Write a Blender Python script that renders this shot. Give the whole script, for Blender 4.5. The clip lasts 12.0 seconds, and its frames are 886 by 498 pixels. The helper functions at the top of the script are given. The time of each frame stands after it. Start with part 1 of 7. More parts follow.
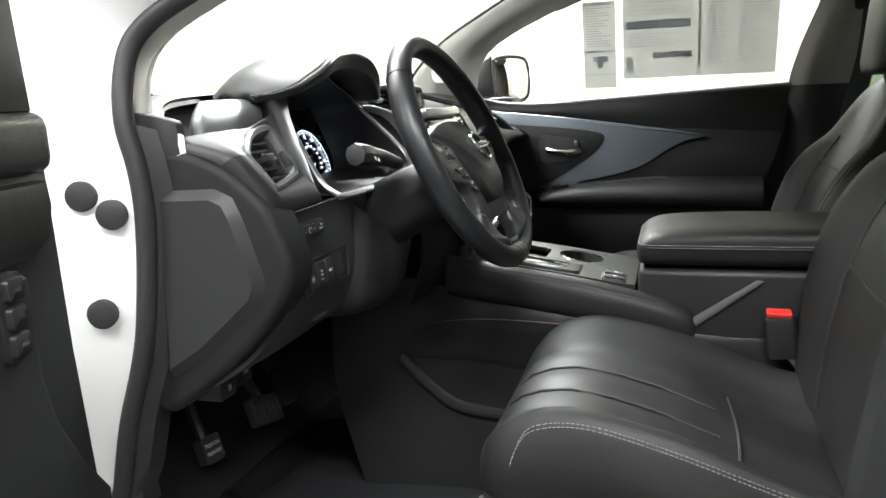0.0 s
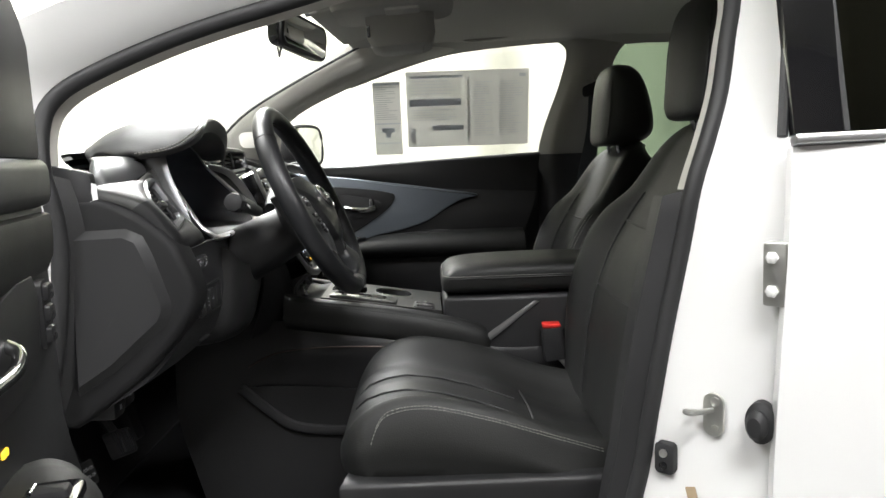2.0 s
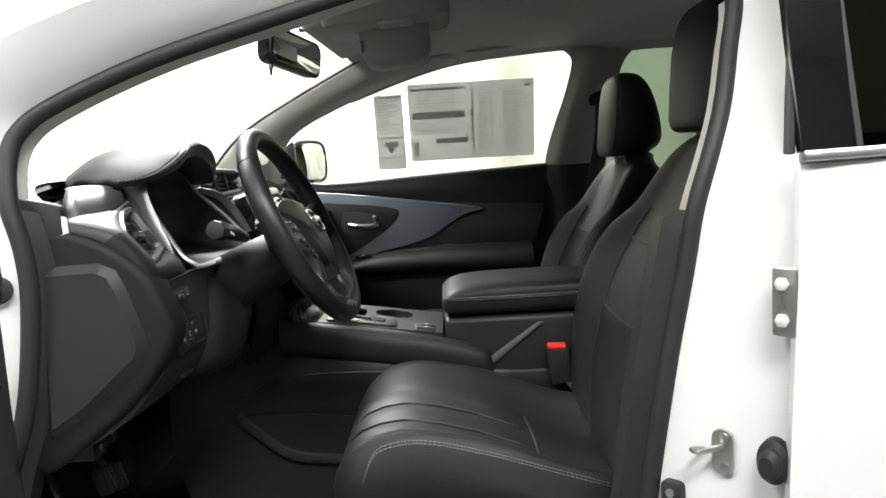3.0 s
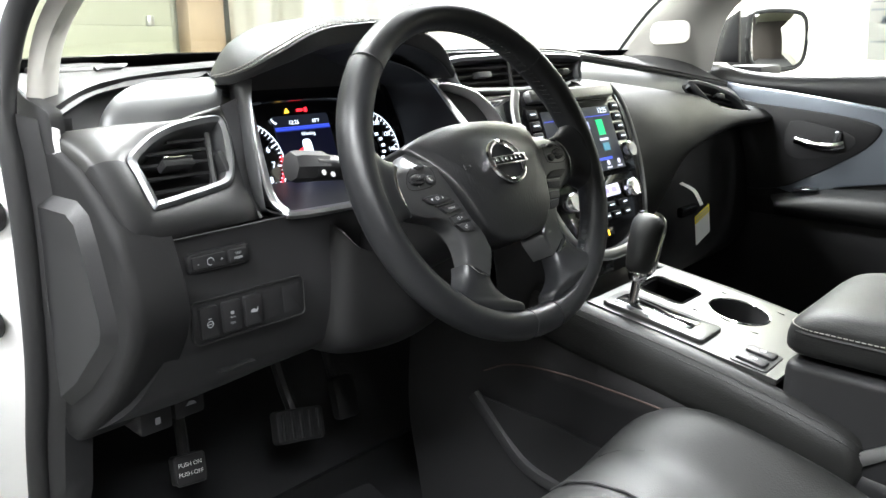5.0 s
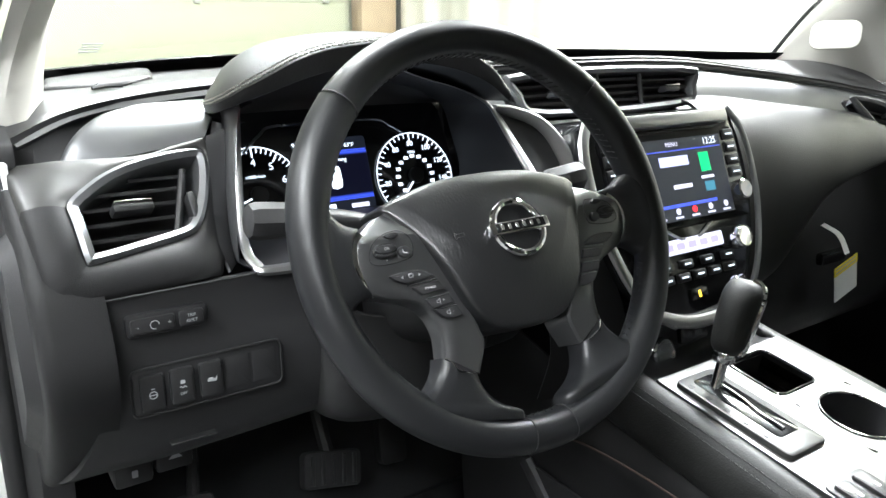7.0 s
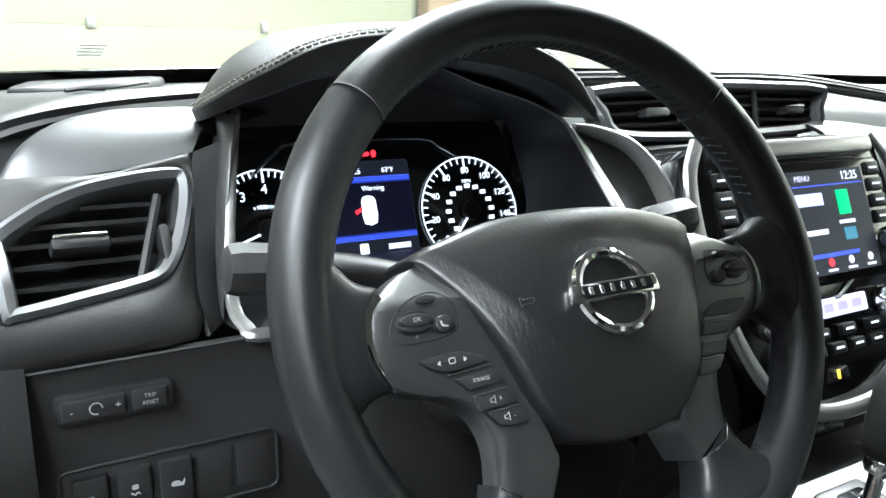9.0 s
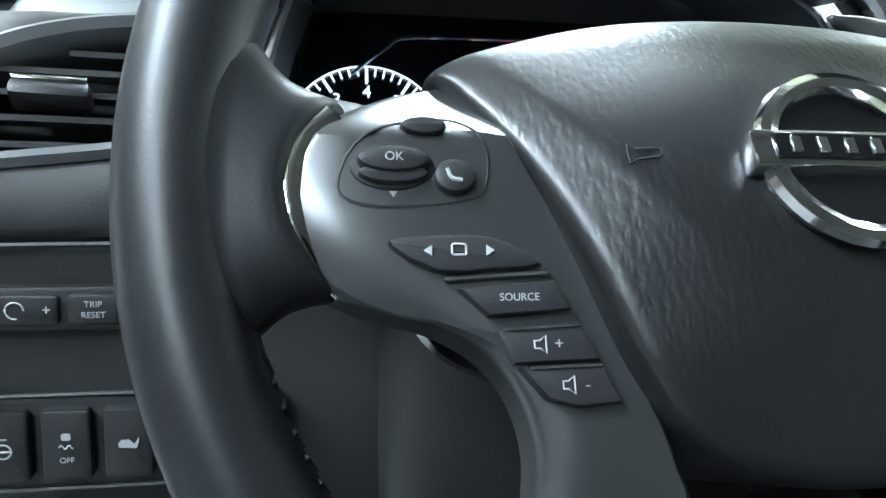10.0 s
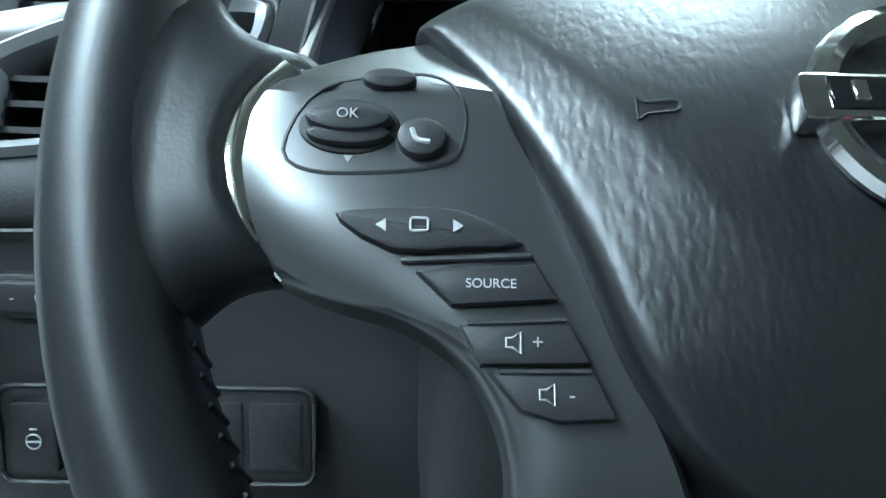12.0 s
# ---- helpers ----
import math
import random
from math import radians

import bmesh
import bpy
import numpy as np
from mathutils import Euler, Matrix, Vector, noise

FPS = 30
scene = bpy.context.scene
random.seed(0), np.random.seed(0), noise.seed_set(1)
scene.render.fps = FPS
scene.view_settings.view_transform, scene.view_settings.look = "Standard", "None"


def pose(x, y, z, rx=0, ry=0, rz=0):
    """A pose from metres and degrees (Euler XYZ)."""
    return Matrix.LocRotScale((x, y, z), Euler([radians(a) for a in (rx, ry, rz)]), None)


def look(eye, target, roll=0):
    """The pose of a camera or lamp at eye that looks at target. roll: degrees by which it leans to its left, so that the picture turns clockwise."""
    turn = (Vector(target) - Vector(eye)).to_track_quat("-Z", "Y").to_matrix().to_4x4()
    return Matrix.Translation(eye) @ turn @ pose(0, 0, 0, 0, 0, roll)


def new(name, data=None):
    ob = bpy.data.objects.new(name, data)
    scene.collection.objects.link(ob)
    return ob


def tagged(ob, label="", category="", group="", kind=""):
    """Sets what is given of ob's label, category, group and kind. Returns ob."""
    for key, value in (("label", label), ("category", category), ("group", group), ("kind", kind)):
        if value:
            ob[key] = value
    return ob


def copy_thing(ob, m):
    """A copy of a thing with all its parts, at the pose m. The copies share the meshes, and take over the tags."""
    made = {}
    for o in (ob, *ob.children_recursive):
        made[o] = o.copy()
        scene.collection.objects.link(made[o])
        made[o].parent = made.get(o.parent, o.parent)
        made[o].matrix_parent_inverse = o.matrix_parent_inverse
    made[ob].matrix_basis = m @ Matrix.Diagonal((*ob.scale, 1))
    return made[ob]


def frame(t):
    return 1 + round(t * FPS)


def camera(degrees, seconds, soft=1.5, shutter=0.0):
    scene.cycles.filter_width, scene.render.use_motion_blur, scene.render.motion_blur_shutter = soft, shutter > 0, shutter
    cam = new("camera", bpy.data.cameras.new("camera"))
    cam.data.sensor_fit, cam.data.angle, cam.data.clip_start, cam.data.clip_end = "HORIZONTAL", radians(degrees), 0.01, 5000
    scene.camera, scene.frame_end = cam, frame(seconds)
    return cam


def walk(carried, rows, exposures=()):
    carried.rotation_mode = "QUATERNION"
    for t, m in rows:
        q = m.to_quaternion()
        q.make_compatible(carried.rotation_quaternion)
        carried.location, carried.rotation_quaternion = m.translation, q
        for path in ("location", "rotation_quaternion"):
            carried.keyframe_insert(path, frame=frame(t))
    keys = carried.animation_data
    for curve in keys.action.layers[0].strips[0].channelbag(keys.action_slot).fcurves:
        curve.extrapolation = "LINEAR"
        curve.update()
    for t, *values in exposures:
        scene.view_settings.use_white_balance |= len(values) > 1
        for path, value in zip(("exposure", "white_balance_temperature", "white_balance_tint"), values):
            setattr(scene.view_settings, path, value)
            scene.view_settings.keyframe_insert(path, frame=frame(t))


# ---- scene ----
cam = camera(60.0, 12.0)
PATH = [
    (0, (-1.45, -0.268, 1.087), (0.426, 0.309, 0.704), -2.6),
    (0.5, (-1.585, -0.253, 1.09), (0.38, -0.064, 0.769), -1.5),
    (1, (-1.699, -0.19, 1.089), (0.284, -0.243, 0.839), -1.5),
    (1.5, (-1.736, -0.179, 1.083), (0.25, -0.253, 0.855), -1.3),
    (2, (-1.737, -0.178, 1.078), (0.249, -0.217, 0.845), -2.0),
    (2.5, (-1.73, -0.182, 1.084), (0.258, -0.205, 0.864), -2.6),
    (3, (-1.677, -0.22, 1.097), (0.311, -0.211, 0.884), -3.3),
    (3.5, (-1.544, -0.308, 1.088), (0.407, 0.034, 0.813), -4.5),
    (3.7, (-1.494, -0.357, 1.096), (0.427, 0.099, 0.773), -3.8),
    (5.3, (-0.89, -0.474, 1.136), (0.366, 0.982, 0.588), -1.2),
    (5.5, (-0.848, -0.467, 1.137), (0.326, 1.052, 0.574), -1.6),
    (6, (-0.774, -0.434, 1.158), (0.36, 1.092, 0.539), 0.6),
    (6.5, (-0.75, -0.444, 1.184), (0.339, 1.117, 0.567), 1.2),
    (6.7, (-0.753, -0.454, 1.18), (0.325, 1.125, 0.59), 0.7),
    (8.3, (-0.746, -0.448, 1.178), (0.343, 1.131, 0.613), 0.2),
    (8.5, (-0.734, -0.424, 1.174), (0.354, 1.154, 0.605), 0.7),
    (9, (-0.648, -0.3, 1.143), (0.309, 1.384, 0.648), 1.1),
    (9.5, (-0.557, -0.222, 1.071), (0.067, 1.632, 0.656), 1.8),
    (10, (-0.505, -0.17, 1.033), (-0.146, 1.755, 0.624), 2.1),
    (10.5, (-0.483, -0.149, 1.027), (-0.31, 1.804, 0.631), 2.9),
    (11, (-0.474, -0.145, 1.024), (-0.418, 1.821, 0.657), 2.0),
    (11.5, (-0.472, -0.141, 1.022), (-0.487, 1.829, 0.677), 1.3),
    (12, (-0.466, -0.144, 1.02), (-0.437, 1.818, 0.636), 1.2),
]
EXPOSURES = [(0.0, 1.55, 6000, 10), (0.5, 1.65, 6000, 10), (1.2, 1.12, 6100, 12), (3.7, 1.18, 6100, 12), (5.3, 2.15, 5900, 10), (8.5, 2.07, 5800, 8), (9.5, 2.1, 5350, 4), (12.0, 2.15, 4800, -6)]
walk(cam, [(t, look(eye, target, roll)) for t, eye, target, roll in PATH], EXPOSURES)

I4 = Matrix.Identity(4)

# ---------- world and lamps ----------
world = bpy.data.worlds.new("room_air")
world.use_nodes = True
world.node_tree.nodes["Background"].inputs[0].default_value = (1.0, 0.98, 0.93, 1)
world.node_tree.nodes["Background"].inputs[1].default_value = 0.12
scene.world = world


# ---------- materials ----------
def material(name, color, rough=0.5, metal=0.0, coat=0.0, var=0.12, vscale=8.0, bump=0.0, bscale=400.0, kind="noise", spec=0.5, sheen=0.0, stretch=(1, 1, 1)):
    m = bpy.data.materials.new(name)
    m.use_nodes = True
    nt = m.node_tree
    b = nt.nodes["Principled BSDF"]
    b.inputs["Metallic"].default_value = metal
    b.inputs["Coat Weight"].default_value = coat
    b.inputs["Coat Roughness"].default_value = 0.08
    b.inputs["Specular IOR Level"].default_value = spec
    b.inputs["Sheen Weight"].default_value = sheen
    co = nt.nodes.new("ShaderNodeTexCoord")
    n1 = nt.nodes.new("ShaderNodeTexNoise")
    n1.inputs["Scale"].default_value = vscale
    n1.inputs["Detail"].default_value = 6
    nt.links.new(co.outputs["Object"], n1.inputs["Vector"])
    mix = nt.nodes.new("ShaderNodeMixRGB")
    mix.inputs[1].default_value = (*[c * (1 - var) for c in color], 1)
    mix.inputs[2].default_value = (*[min(1, c * (1 + var)) for c in color], 1)
    nt.links.new(n1.outputs["Fac"], mix.inputs[0])
    nt.links.new(mix.outputs[0], b.inputs["Base Color"])
    rr = nt.nodes.new("ShaderNodeMapRange")
    rr.inputs["To Min"].default_value = max(0.02, rough * 0.82)
    rr.inputs["To Max"].default_value = min(1, rough * 1.18)
    nt.links.new(n1.outputs["Fac"], rr.inputs["Value"])
    nt.links.new(rr.outputs[0], b.inputs["Roughness"])
    if bump:
        if kind == "leather":
            w = nt.nodes.new("ShaderNodeTexNoise")
            w.inputs["Scale"].default_value = bscale * 0.5
            nt.links.new(co.outputs["Object"], w.inputs["Vector"])
            add = nt.nodes.new("ShaderNodeVectorMath")
            add.operation = "MULTIPLY_ADD"
            add.inputs[1].default_value = (0.0022, 0.0022, 0.0022)
            nt.links.new(w.outputs["Color"], add.inputs[0])
            nt.links.new(co.outputs["Object"], add.inputs[2])
            long = nt.nodes.new("ShaderNodeVectorMath")
            long.operation = "MULTIPLY"
            long.inputs[1].default_value = stretch
            nt.links.new(add.outputs[0], long.inputs[0])
            v = nt.nodes.new("ShaderNodeTexVoronoi")
            v.feature = "SMOOTH_F1"
            v.inputs["Scale"].default_value = bscale
            nt.links.new(long.outputs[0], v.inputs["Vector"])
            h = v.outputs["Distance"]
        else:
            v = nt.nodes.new("ShaderNodeTexNoise")
            v.inputs["Scale"].default_value = bscale
            v.inputs["Detail"].default_value = 3
            nt.links.new(co.outputs["Object"], v.inputs["Vector"])
            h = v.outputs["Fac"]
        bp = nt.nodes.new("ShaderNodeBump")
        bp.inputs["Strength"].default_value = bump
        bp.inputs["Distance"].default_value = 0.001
        nt.links.new(h, bp.inputs["Height"])
        nt.links.new(bp.outputs[0], b.inputs["Normal"])
    return m


def glow(name, color, strength):
    m = bpy.data.materials.new(name)
    m.use_nodes = True
    b = m.node_tree.nodes["Principled BSDF"]
    b.inputs["Base Color"].default_value = (*[c * 0.2 for c in color], 1)
    b.inputs["Roughness"].default_value = 0.3
    b.inputs["Emission Color"].default_value = (*color, 1)
    b.inputs["Emission Strength"].default_value = strength
    return m


def glass(name, tint=(1, 1, 1), gloss=0.05):
    m = bpy.data.materials.new(name)
    m.use_nodes = True
    nt = m.node_tree
    nt.nodes.remove(nt.nodes["Principled BSDF"])
    tr, gl = nt.nodes.new("ShaderNodeBsdfTransparent"), nt.nodes.new("ShaderNodeBsdfGlossy")
    tr.inputs[0].default_value = (*tint, 1)
    gl.inputs["Roughness"].default_value = 0.02
    lw, pw, ma = nt.nodes.new("ShaderNodeLayerWeight"), nt.nodes.new("ShaderNodeMath"), nt.nodes.new("ShaderNodeMath")
    pw.operation, ma.operation = "POWER", "MULTIPLY_ADD"
    pw.inputs[1].default_value, ma.inputs[1].default_value, ma.inputs[2].default_value = 4.0, 0.8, gloss
    mx = nt.nodes.new("ShaderNodeMixShader")
    nt.links.new(lw.outputs["Facing"], pw.inputs[0])
    nt.links.new(pw.outputs[0], ma.inputs[0])
    nt.links.new(ma.outputs[0], mx.inputs[0])
    nt.links.new(tr.outputs[0], mx.inputs[1])
    nt.links.new(gl.outputs[0], mx.inputs[2])
    nt.links.new(mx.outputs[0], nt.nodes["Material Output"].inputs[0])
    return m


PAINT = material("white_paint", (0.8, 0.8, 0.79), 0.3, coat=0.6, var=0.02)
BLACK = material("black_plastic", (0.019, 0.019, 0.020), 0.46, spec=0.45, var=0.15, bump=0.2, bscale=900)
SOFT = material("soft_dash_plastic", (0.022, 0.022, 0.0225), 0.42, var=0.12, bump=0.2, bscale=800, spec=0.45)
PADLEATHER = material("dark_pad_leather", (0.013, 0.013, 0.0127), 0.5, spec=0.32, var=0.2, bump=0.2, bscale=600, kind="leather")
DASHPAD = material("matte_dash_leather", (0.022, 0.022, 0.0225), 0.46, spec=0.45, var=0.2, bump=0.2, bscale=600, kind="leather")
LEATHER = material("black_leather", (0.0135, 0.0138, 0.0132), 0.53, spec=0.42, var=0.2, bump=0.22, bscale=600, kind="leather")
RIMLEATHER = material("wheel_leather", (0.013, 0.0136, 0.015), 0.4, spec=0.5, var=0.15, bump=0.05, bscale=900, kind="leather")
GRAIN = material("airbag_cover_grain", (0.010, 0.0103, 0.011), 0.37, spec=0.75, var=0.1, bump=0.13, bscale=620, kind="leather", stretch=(1, 0.42, 1))
RUBBER = material("rubber", (0.018, 0.018, 0.019), 0.6, var=0.2, bump=0.1, bscale=300)
GLOSSB = material("gloss_black", (0.008, 0.008, 0.009), 0.12, coat=0.5, var=0.1)
SILVER = material("satin_silver", (0.4, 0.4, 0.4), 0.3, metal=0.85, var=0.06, bump=0.03, bscale=1500)
GREYSILVER = material("dark_satin_silver", (0.24, 0.245, 0.255), 0.27, metal=0.85, var=0.06, bump=0.03, bscale=1500)
MIDSILVER = material("mid_satin_silver", (0.24, 0.243, 0.25), 0.38, metal=0.85, var=0.06, bump=0.03, bscale=1500)
SPOKETRIM = material("dark_spoke_trim", (0.14, 0.142, 0.145), 0.32, metal=0.8, var=0.06, bump=0.03, bscale=1500)
DUCT = material("satin_grey_trim", (0.024, 0.024, 0.0225), 0.45, metal=0.0, spec=0.4, var=0.06, bump=0.03, bscale=1500)
BANDTRIM = material("dark_dash_band", (0.15, 0.153, 0.158), 0.4, metal=0.75, var=0.06, bump=0.03, bscale=1500)
CHROME = material("chrome", (0.82, 0.82, 0.83), 0.08, metal=1.0, var=0.02)
PLATE = material("brushed_plate", (0.095, 0.096, 0.094), 0.34, metal=0.75, var=0.05, bump=0.04, bscale=1200)
BLUETRIM = material("door_metal_trim", (0.26, 0.29, 0.33), 0.38, metal=0.6, var=0.06)
LINER = material("headliner_cloth", (0.36, 0.35, 0.32), 0.95, var=0.06, bump=0.3, bscale=1500, sheen=0.2)
PILLAR = material("pillar_cloth", (0.5, 0.49, 0.45), 0.9, var=0.05, bump=0.2, bscale=1500)
KNEE = material("charcoal_knee_plastic", (0.034, 0.034, 0.0355), 0.5, spec=0.4, var=0.12, bump=0.2, bscale=900)
# Darker copy of the black plastic, with the shade below the dash in its colour.
SHADEBLACK = material("shaded_black_plastic", (0.011, 0.011, 0.0115), 0.6, spec=0.25, var=0.15, bump=0.2, bscale=900)
CARPET = material("carpet", (0.022, 0.0225, 0.025), 0.95, var=0.4, vscale=60, bump=1.0, bscale=900)
STITCH = material("stitch_thread", (0.34, 0.33, 0.3), 0.7, var=0.1)
WHITE = material("white_mark", (0.8, 0.8, 0.8), 0.5, var=0.02)
MARK = material("grey_mark", (0.42, 0.43, 0.45), 0.5, var=0.05)
PAPER = material("paper", (0.62, 0.63, 0.62), 0.7, var=0.04)
PRINT = material("printed_grey", (0.42, 0.43, 0.44), 0.7, var=0.1)
PRINTD = material("printed_dark_grey", (0.36, 0.38, 0.42), 0.7, var=0.1)
YELLOW = material("yellow_card", (0.75, 0.62, 0.02), 0.6, var=0.05)
RED = material("red_plastic", (0.75, 0.04, 0.03), 0.35, var=0.05)
METAL = material("zinc_metal", (0.6, 0.6, 0.57), 0.3, metal=0.9, var=0.1)
WALL = material("cream_wall", (0.4, 0.41, 0.3), 0.85, var=0.04, vscale=1.5, bump=0.1, bscale=60)
DRAPE = material("white_drape", (0.62, 0.61, 0.52), 0.9, var=0.03, vscale=3, bump=0.15, bscale=500)
CONCRETE = material("painted_concrete", (0.12, 0.12, 0.117), 0.5, var=0.15, vscale=2, bump=0.1, bscale=40)
DARKWALL = material("dark_brown_wall", (0.06, 0.05, 0.042), 0.8, var=0.15, vscale=1.5, bump=0.1, bscale=60)
TAN = material("tan_post", (0.42, 0.32, 0.2), 0.6, var=0.15)
CLEAR = glass("clear_glass", (0.97, 0.99, 0.96))
TINT = glass("dark_tinted_glass", (0.16, 0.14, 0.13), 0.1)
GREENTINT = glass("green_tinted_glass", (0.2, 0.26, 0.2))
MIRROR = material("mirror_glass", (0.85, 0.86, 0.86), 0.03, metal=1.0, var=0.01)
SCREEN = glow("screen_dark", (0.05, 0.06, 0.09), 0.06)
LIT = glow("lit_white", (0.85, 0.93, 1.0), 0.6)
LITBLUE = glow("lit_blue", (0.06, 0.1, 0.7), 0.4)
LITRED = glow("lit_red", (1.0, 0.02, 0.03), 0.8)
LITGREEN = glow("lit_green", (0.02, 0.75, 0.2), 0.35)
LITAMBER = glow("lit_amber", (1.0, 0.55, 0.03), 0.9)
LITGREY = glow("lit_grey", (0.75, 0.72, 0.85), 0.4)
LAMPGLOW = glow("lamp_diffuser", (1.0, 0.97, 0.9), 6.0)


# ---------- builders ----------
def finish(bm, sharp=38):
    bmesh.ops.remove_doubles(bm, verts=bm.verts, dist=1e-6)
    bmesh.ops.recalc_face_normals(bm, faces=bm.faces)
    lim = radians(sharp)
    for f in bm.faces:
        f.smooth = True
    for e in bm.edges:
        e.smooth = len(e.link_faces) == 2 and e.calc_face_angle(0) < lim


def thing(name, label, category, m=I4, group="", kind=""):
    ob = new(name)
    ob.empty_display_size = 0.05
    ob.matrix_world = m
    return tagged(ob, label, category, group, kind)


def part(name, bm, mat, parent=None, label="", sharp=38):
    finish(bm, sharp)
    me = bpy.data.meshes.new(name)
    bm.to_mesh(me)
    bm.free()
    me.materials.append(mat)
    ob = new(name, me)
    if parent:
        ob.parent = parent
    return tagged(ob, label)


def solo(name, bm, mat, label, category, kind="", group="", m=I4, sharp=38):
    ob = part(name, bm, mat, None, label, sharp)
    ob.matrix_world = m
    return tagged(ob, "", category, group, kind)


def cr(pts, n, closed=False):
    """A smooth curve through the points, n steps a span."""
    P = [Vector(p) for p in pts]
    out = []
    k = len(P)
    for i in range(k if closed else k - 1):
        if closed:
            a, b, c, d = P[i - 1], P[i], P[(i + 1) % k], P[(i + 2) % k]
        else:
            b, c = P[i], P[i + 1]
            a = P[i - 1] if i else b * 2 - c
            d = P[i + 2] if i + 2 < k else c * 2 - b
        for j in range(n):
            t = j / n
            out.append(0.5 * (2 * b + (c - a) * t + (2 * a - 5 * b + 4 * c - d) * t * t + (3 * b - a - 3 * c + d) * t ** 3))
    if not closed:
        out.append(P[-1])
    return out


def grid(bm, rows, closed=False, caps=False):
    vs = [[bm.verts.new(p) for p in r] for r in rows]
    n = len(vs[0])
    for a, b in zip(vs, vs[1:]):
        for i in range(n if closed else n - 1):
            j = (i + 1) % n
            bm.faces.new((a[i], a[j], b[j], b[i]))
    if caps:
        bm.faces.new(vs[0])
        bm.faces.new(vs[-1])
    return bm


def surf(ctrl, nu=4, nv=4, thick=0.004, bm=None, hole=None):
    """A smooth sheet of some thickness through rows of points."""
    bm = bm or bmesh.new()
    rows = [cr(r, nu) for r in ctrl]
    cols = [cr(c, nv) for c in zip(*rows)]
    n0 = len(bm.faces)
    grid(bm, list(zip(*cols)))
    if hole:
        bmesh.ops.delete(bm, geom=[f for f in bm.faces if hole(f.calc_center_median())], context="FACES")
    if thick:
        bm.faces.ensure_lookup_table()
        bmesh.ops.recalc_face_normals(bm, faces=bm.faces[n0:])
        bmesh.ops.solidify(bm, geom=bm.faces[n0:], thickness=thick)
    return bm


def slab(poly, z0, z1, bevel=0.0, m=I4, bm=None, seg=2):
    """A plate with the given outline in its own xy-plane, from z0 up to z1, its upper edge rounded."""
    bm = bm or bmesh.new()
    P = [Vector((p[0], p[1])) for p in poly]
    if sum(a.x * b.y - b.x * a.y for a, b in zip(P, P[1:] + P[:1])) < 0:
        P.reverse()
    cx = sum((p.x for p in P)) / len(P)
    cy = sum((p.y for p in P)) / len(P)

    def inset(d):
        out = []
        for i, p in enumerate(P):
            e1, e2 = (p - P[i - 1]).normalized(), (P[(i + 1) % len(P)] - p).normalized()
            n1, n2 = Vector((-e1.y, e1.x)), Vector((-e2.y, e2.x))
            b = (n1 + n2)
            if b.length < 1e-6:
                b = n1
            b.normalize()
            out.append(p + b * d / max(0.45, b.dot(n1)))
        return out
    rings = [(P, z0)]
    if bevel:
        for k in range(seg + 1):
            a = math.pi / 2 * k / seg
            rings.append((inset(bevel * (1 - math.cos(a))), z1 - bevel * (1 - math.sin(a))))
    else:
        rings.append((P, z1))
    vs = [[bm.verts.new(m @ Vector((p.x, p.y, z))) for p in r] for r, z in rings]
    n = len(P)
    for a, b in zip(vs, vs[1:]):
        for i in range(n):
            bm.faces.new((a[i], a[(i + 1) % n], b[(i + 1) % n], b[i]))
    bm.faces.new(list(reversed(vs[0])))
    bm.faces.new(vs[-1])
    return bm


def yz(x, side=1):
    """A frame whose x, y, z axes are the world's y, z and +x or -x, at that x."""
    return Matrix(((0, 0, side, x), (1, 0, 0, 0), (0, 1, 0, 0), (0, 0, 0, 1)))


def frame_of(o, xa, ya):
    xa, ya = Vector(xa).normalized(), Vector(ya)
    za = xa.cross(ya).normalized()
    ya = za.cross(xa)
    return Matrix(((xa.x, ya.x, za.x, o[0]), (xa.y, ya.y, za.y, o[1]), (xa.z, ya.z, za.z, o[2]), (0, 0, 0, 1)))


def ellipse(cx, cy, rx, ry, n=24, a0=0.0):
    return [(cx + rx * math.cos(a0 + 2 * math.pi * i / n), cy + ry * math.sin(a0 + 2 * math.pi * i / n)) for i in range(n)]


def rrect(cx, cy, w, h, r, n=4):
    out = []
    for sx, sy, a in ((1, 1, 0), (-1, 1, 90), (-1, -1, 180), (1, -1, 270)):
        for i in range(n + 1):
            t = radians(a + 90 * i / n)
            out.append((cx + sx * (w / 2 - r) + r * math.cos(t), cy + sy * (h / 2 - r) + r * math.sin(t)))
    return out


def smooth2(poly, n=3):
    return [(p.x, p.y) for p in cr([(x, y, 0) for x, y in poly], n, True)]


def box(x0, x1, y0, y1, z0, z1, bevel=0.0, seg=2, m=I4, bm=None):
    bm = bm or bmesh.new()
    c = Matrix.LocRotScale(((x0 + x1) / 2, (y0 + y1) / 2, (z0 + z1) / 2), None, (abs(x1 - x0), abs(y1 - y0), abs(z1 - z0)))
    r = bmesh.ops.create_cube(bm, size=1, matrix=c)
    if bevel:
        es = {e for v in r["verts"] for e in v.link_edges}
        out = bmesh.ops.bevel(bm, geom=list(es), offset=bevel, segments=seg, profile=0.5, affect="EDGES")
        vs = {v for f in out["faces"] for v in f.verts} | {v for v in r["verts"] if v.is_valid}
        link = set(vs)
        for v in vs:
            link |= {w for e in v.link_edges for w in e.verts}
        bmesh.ops.transform(bm, matrix=m, verts=list(link))
    else:
        bmesh.ops.transform(bm, matrix=m, verts=r["verts"])
    return bm


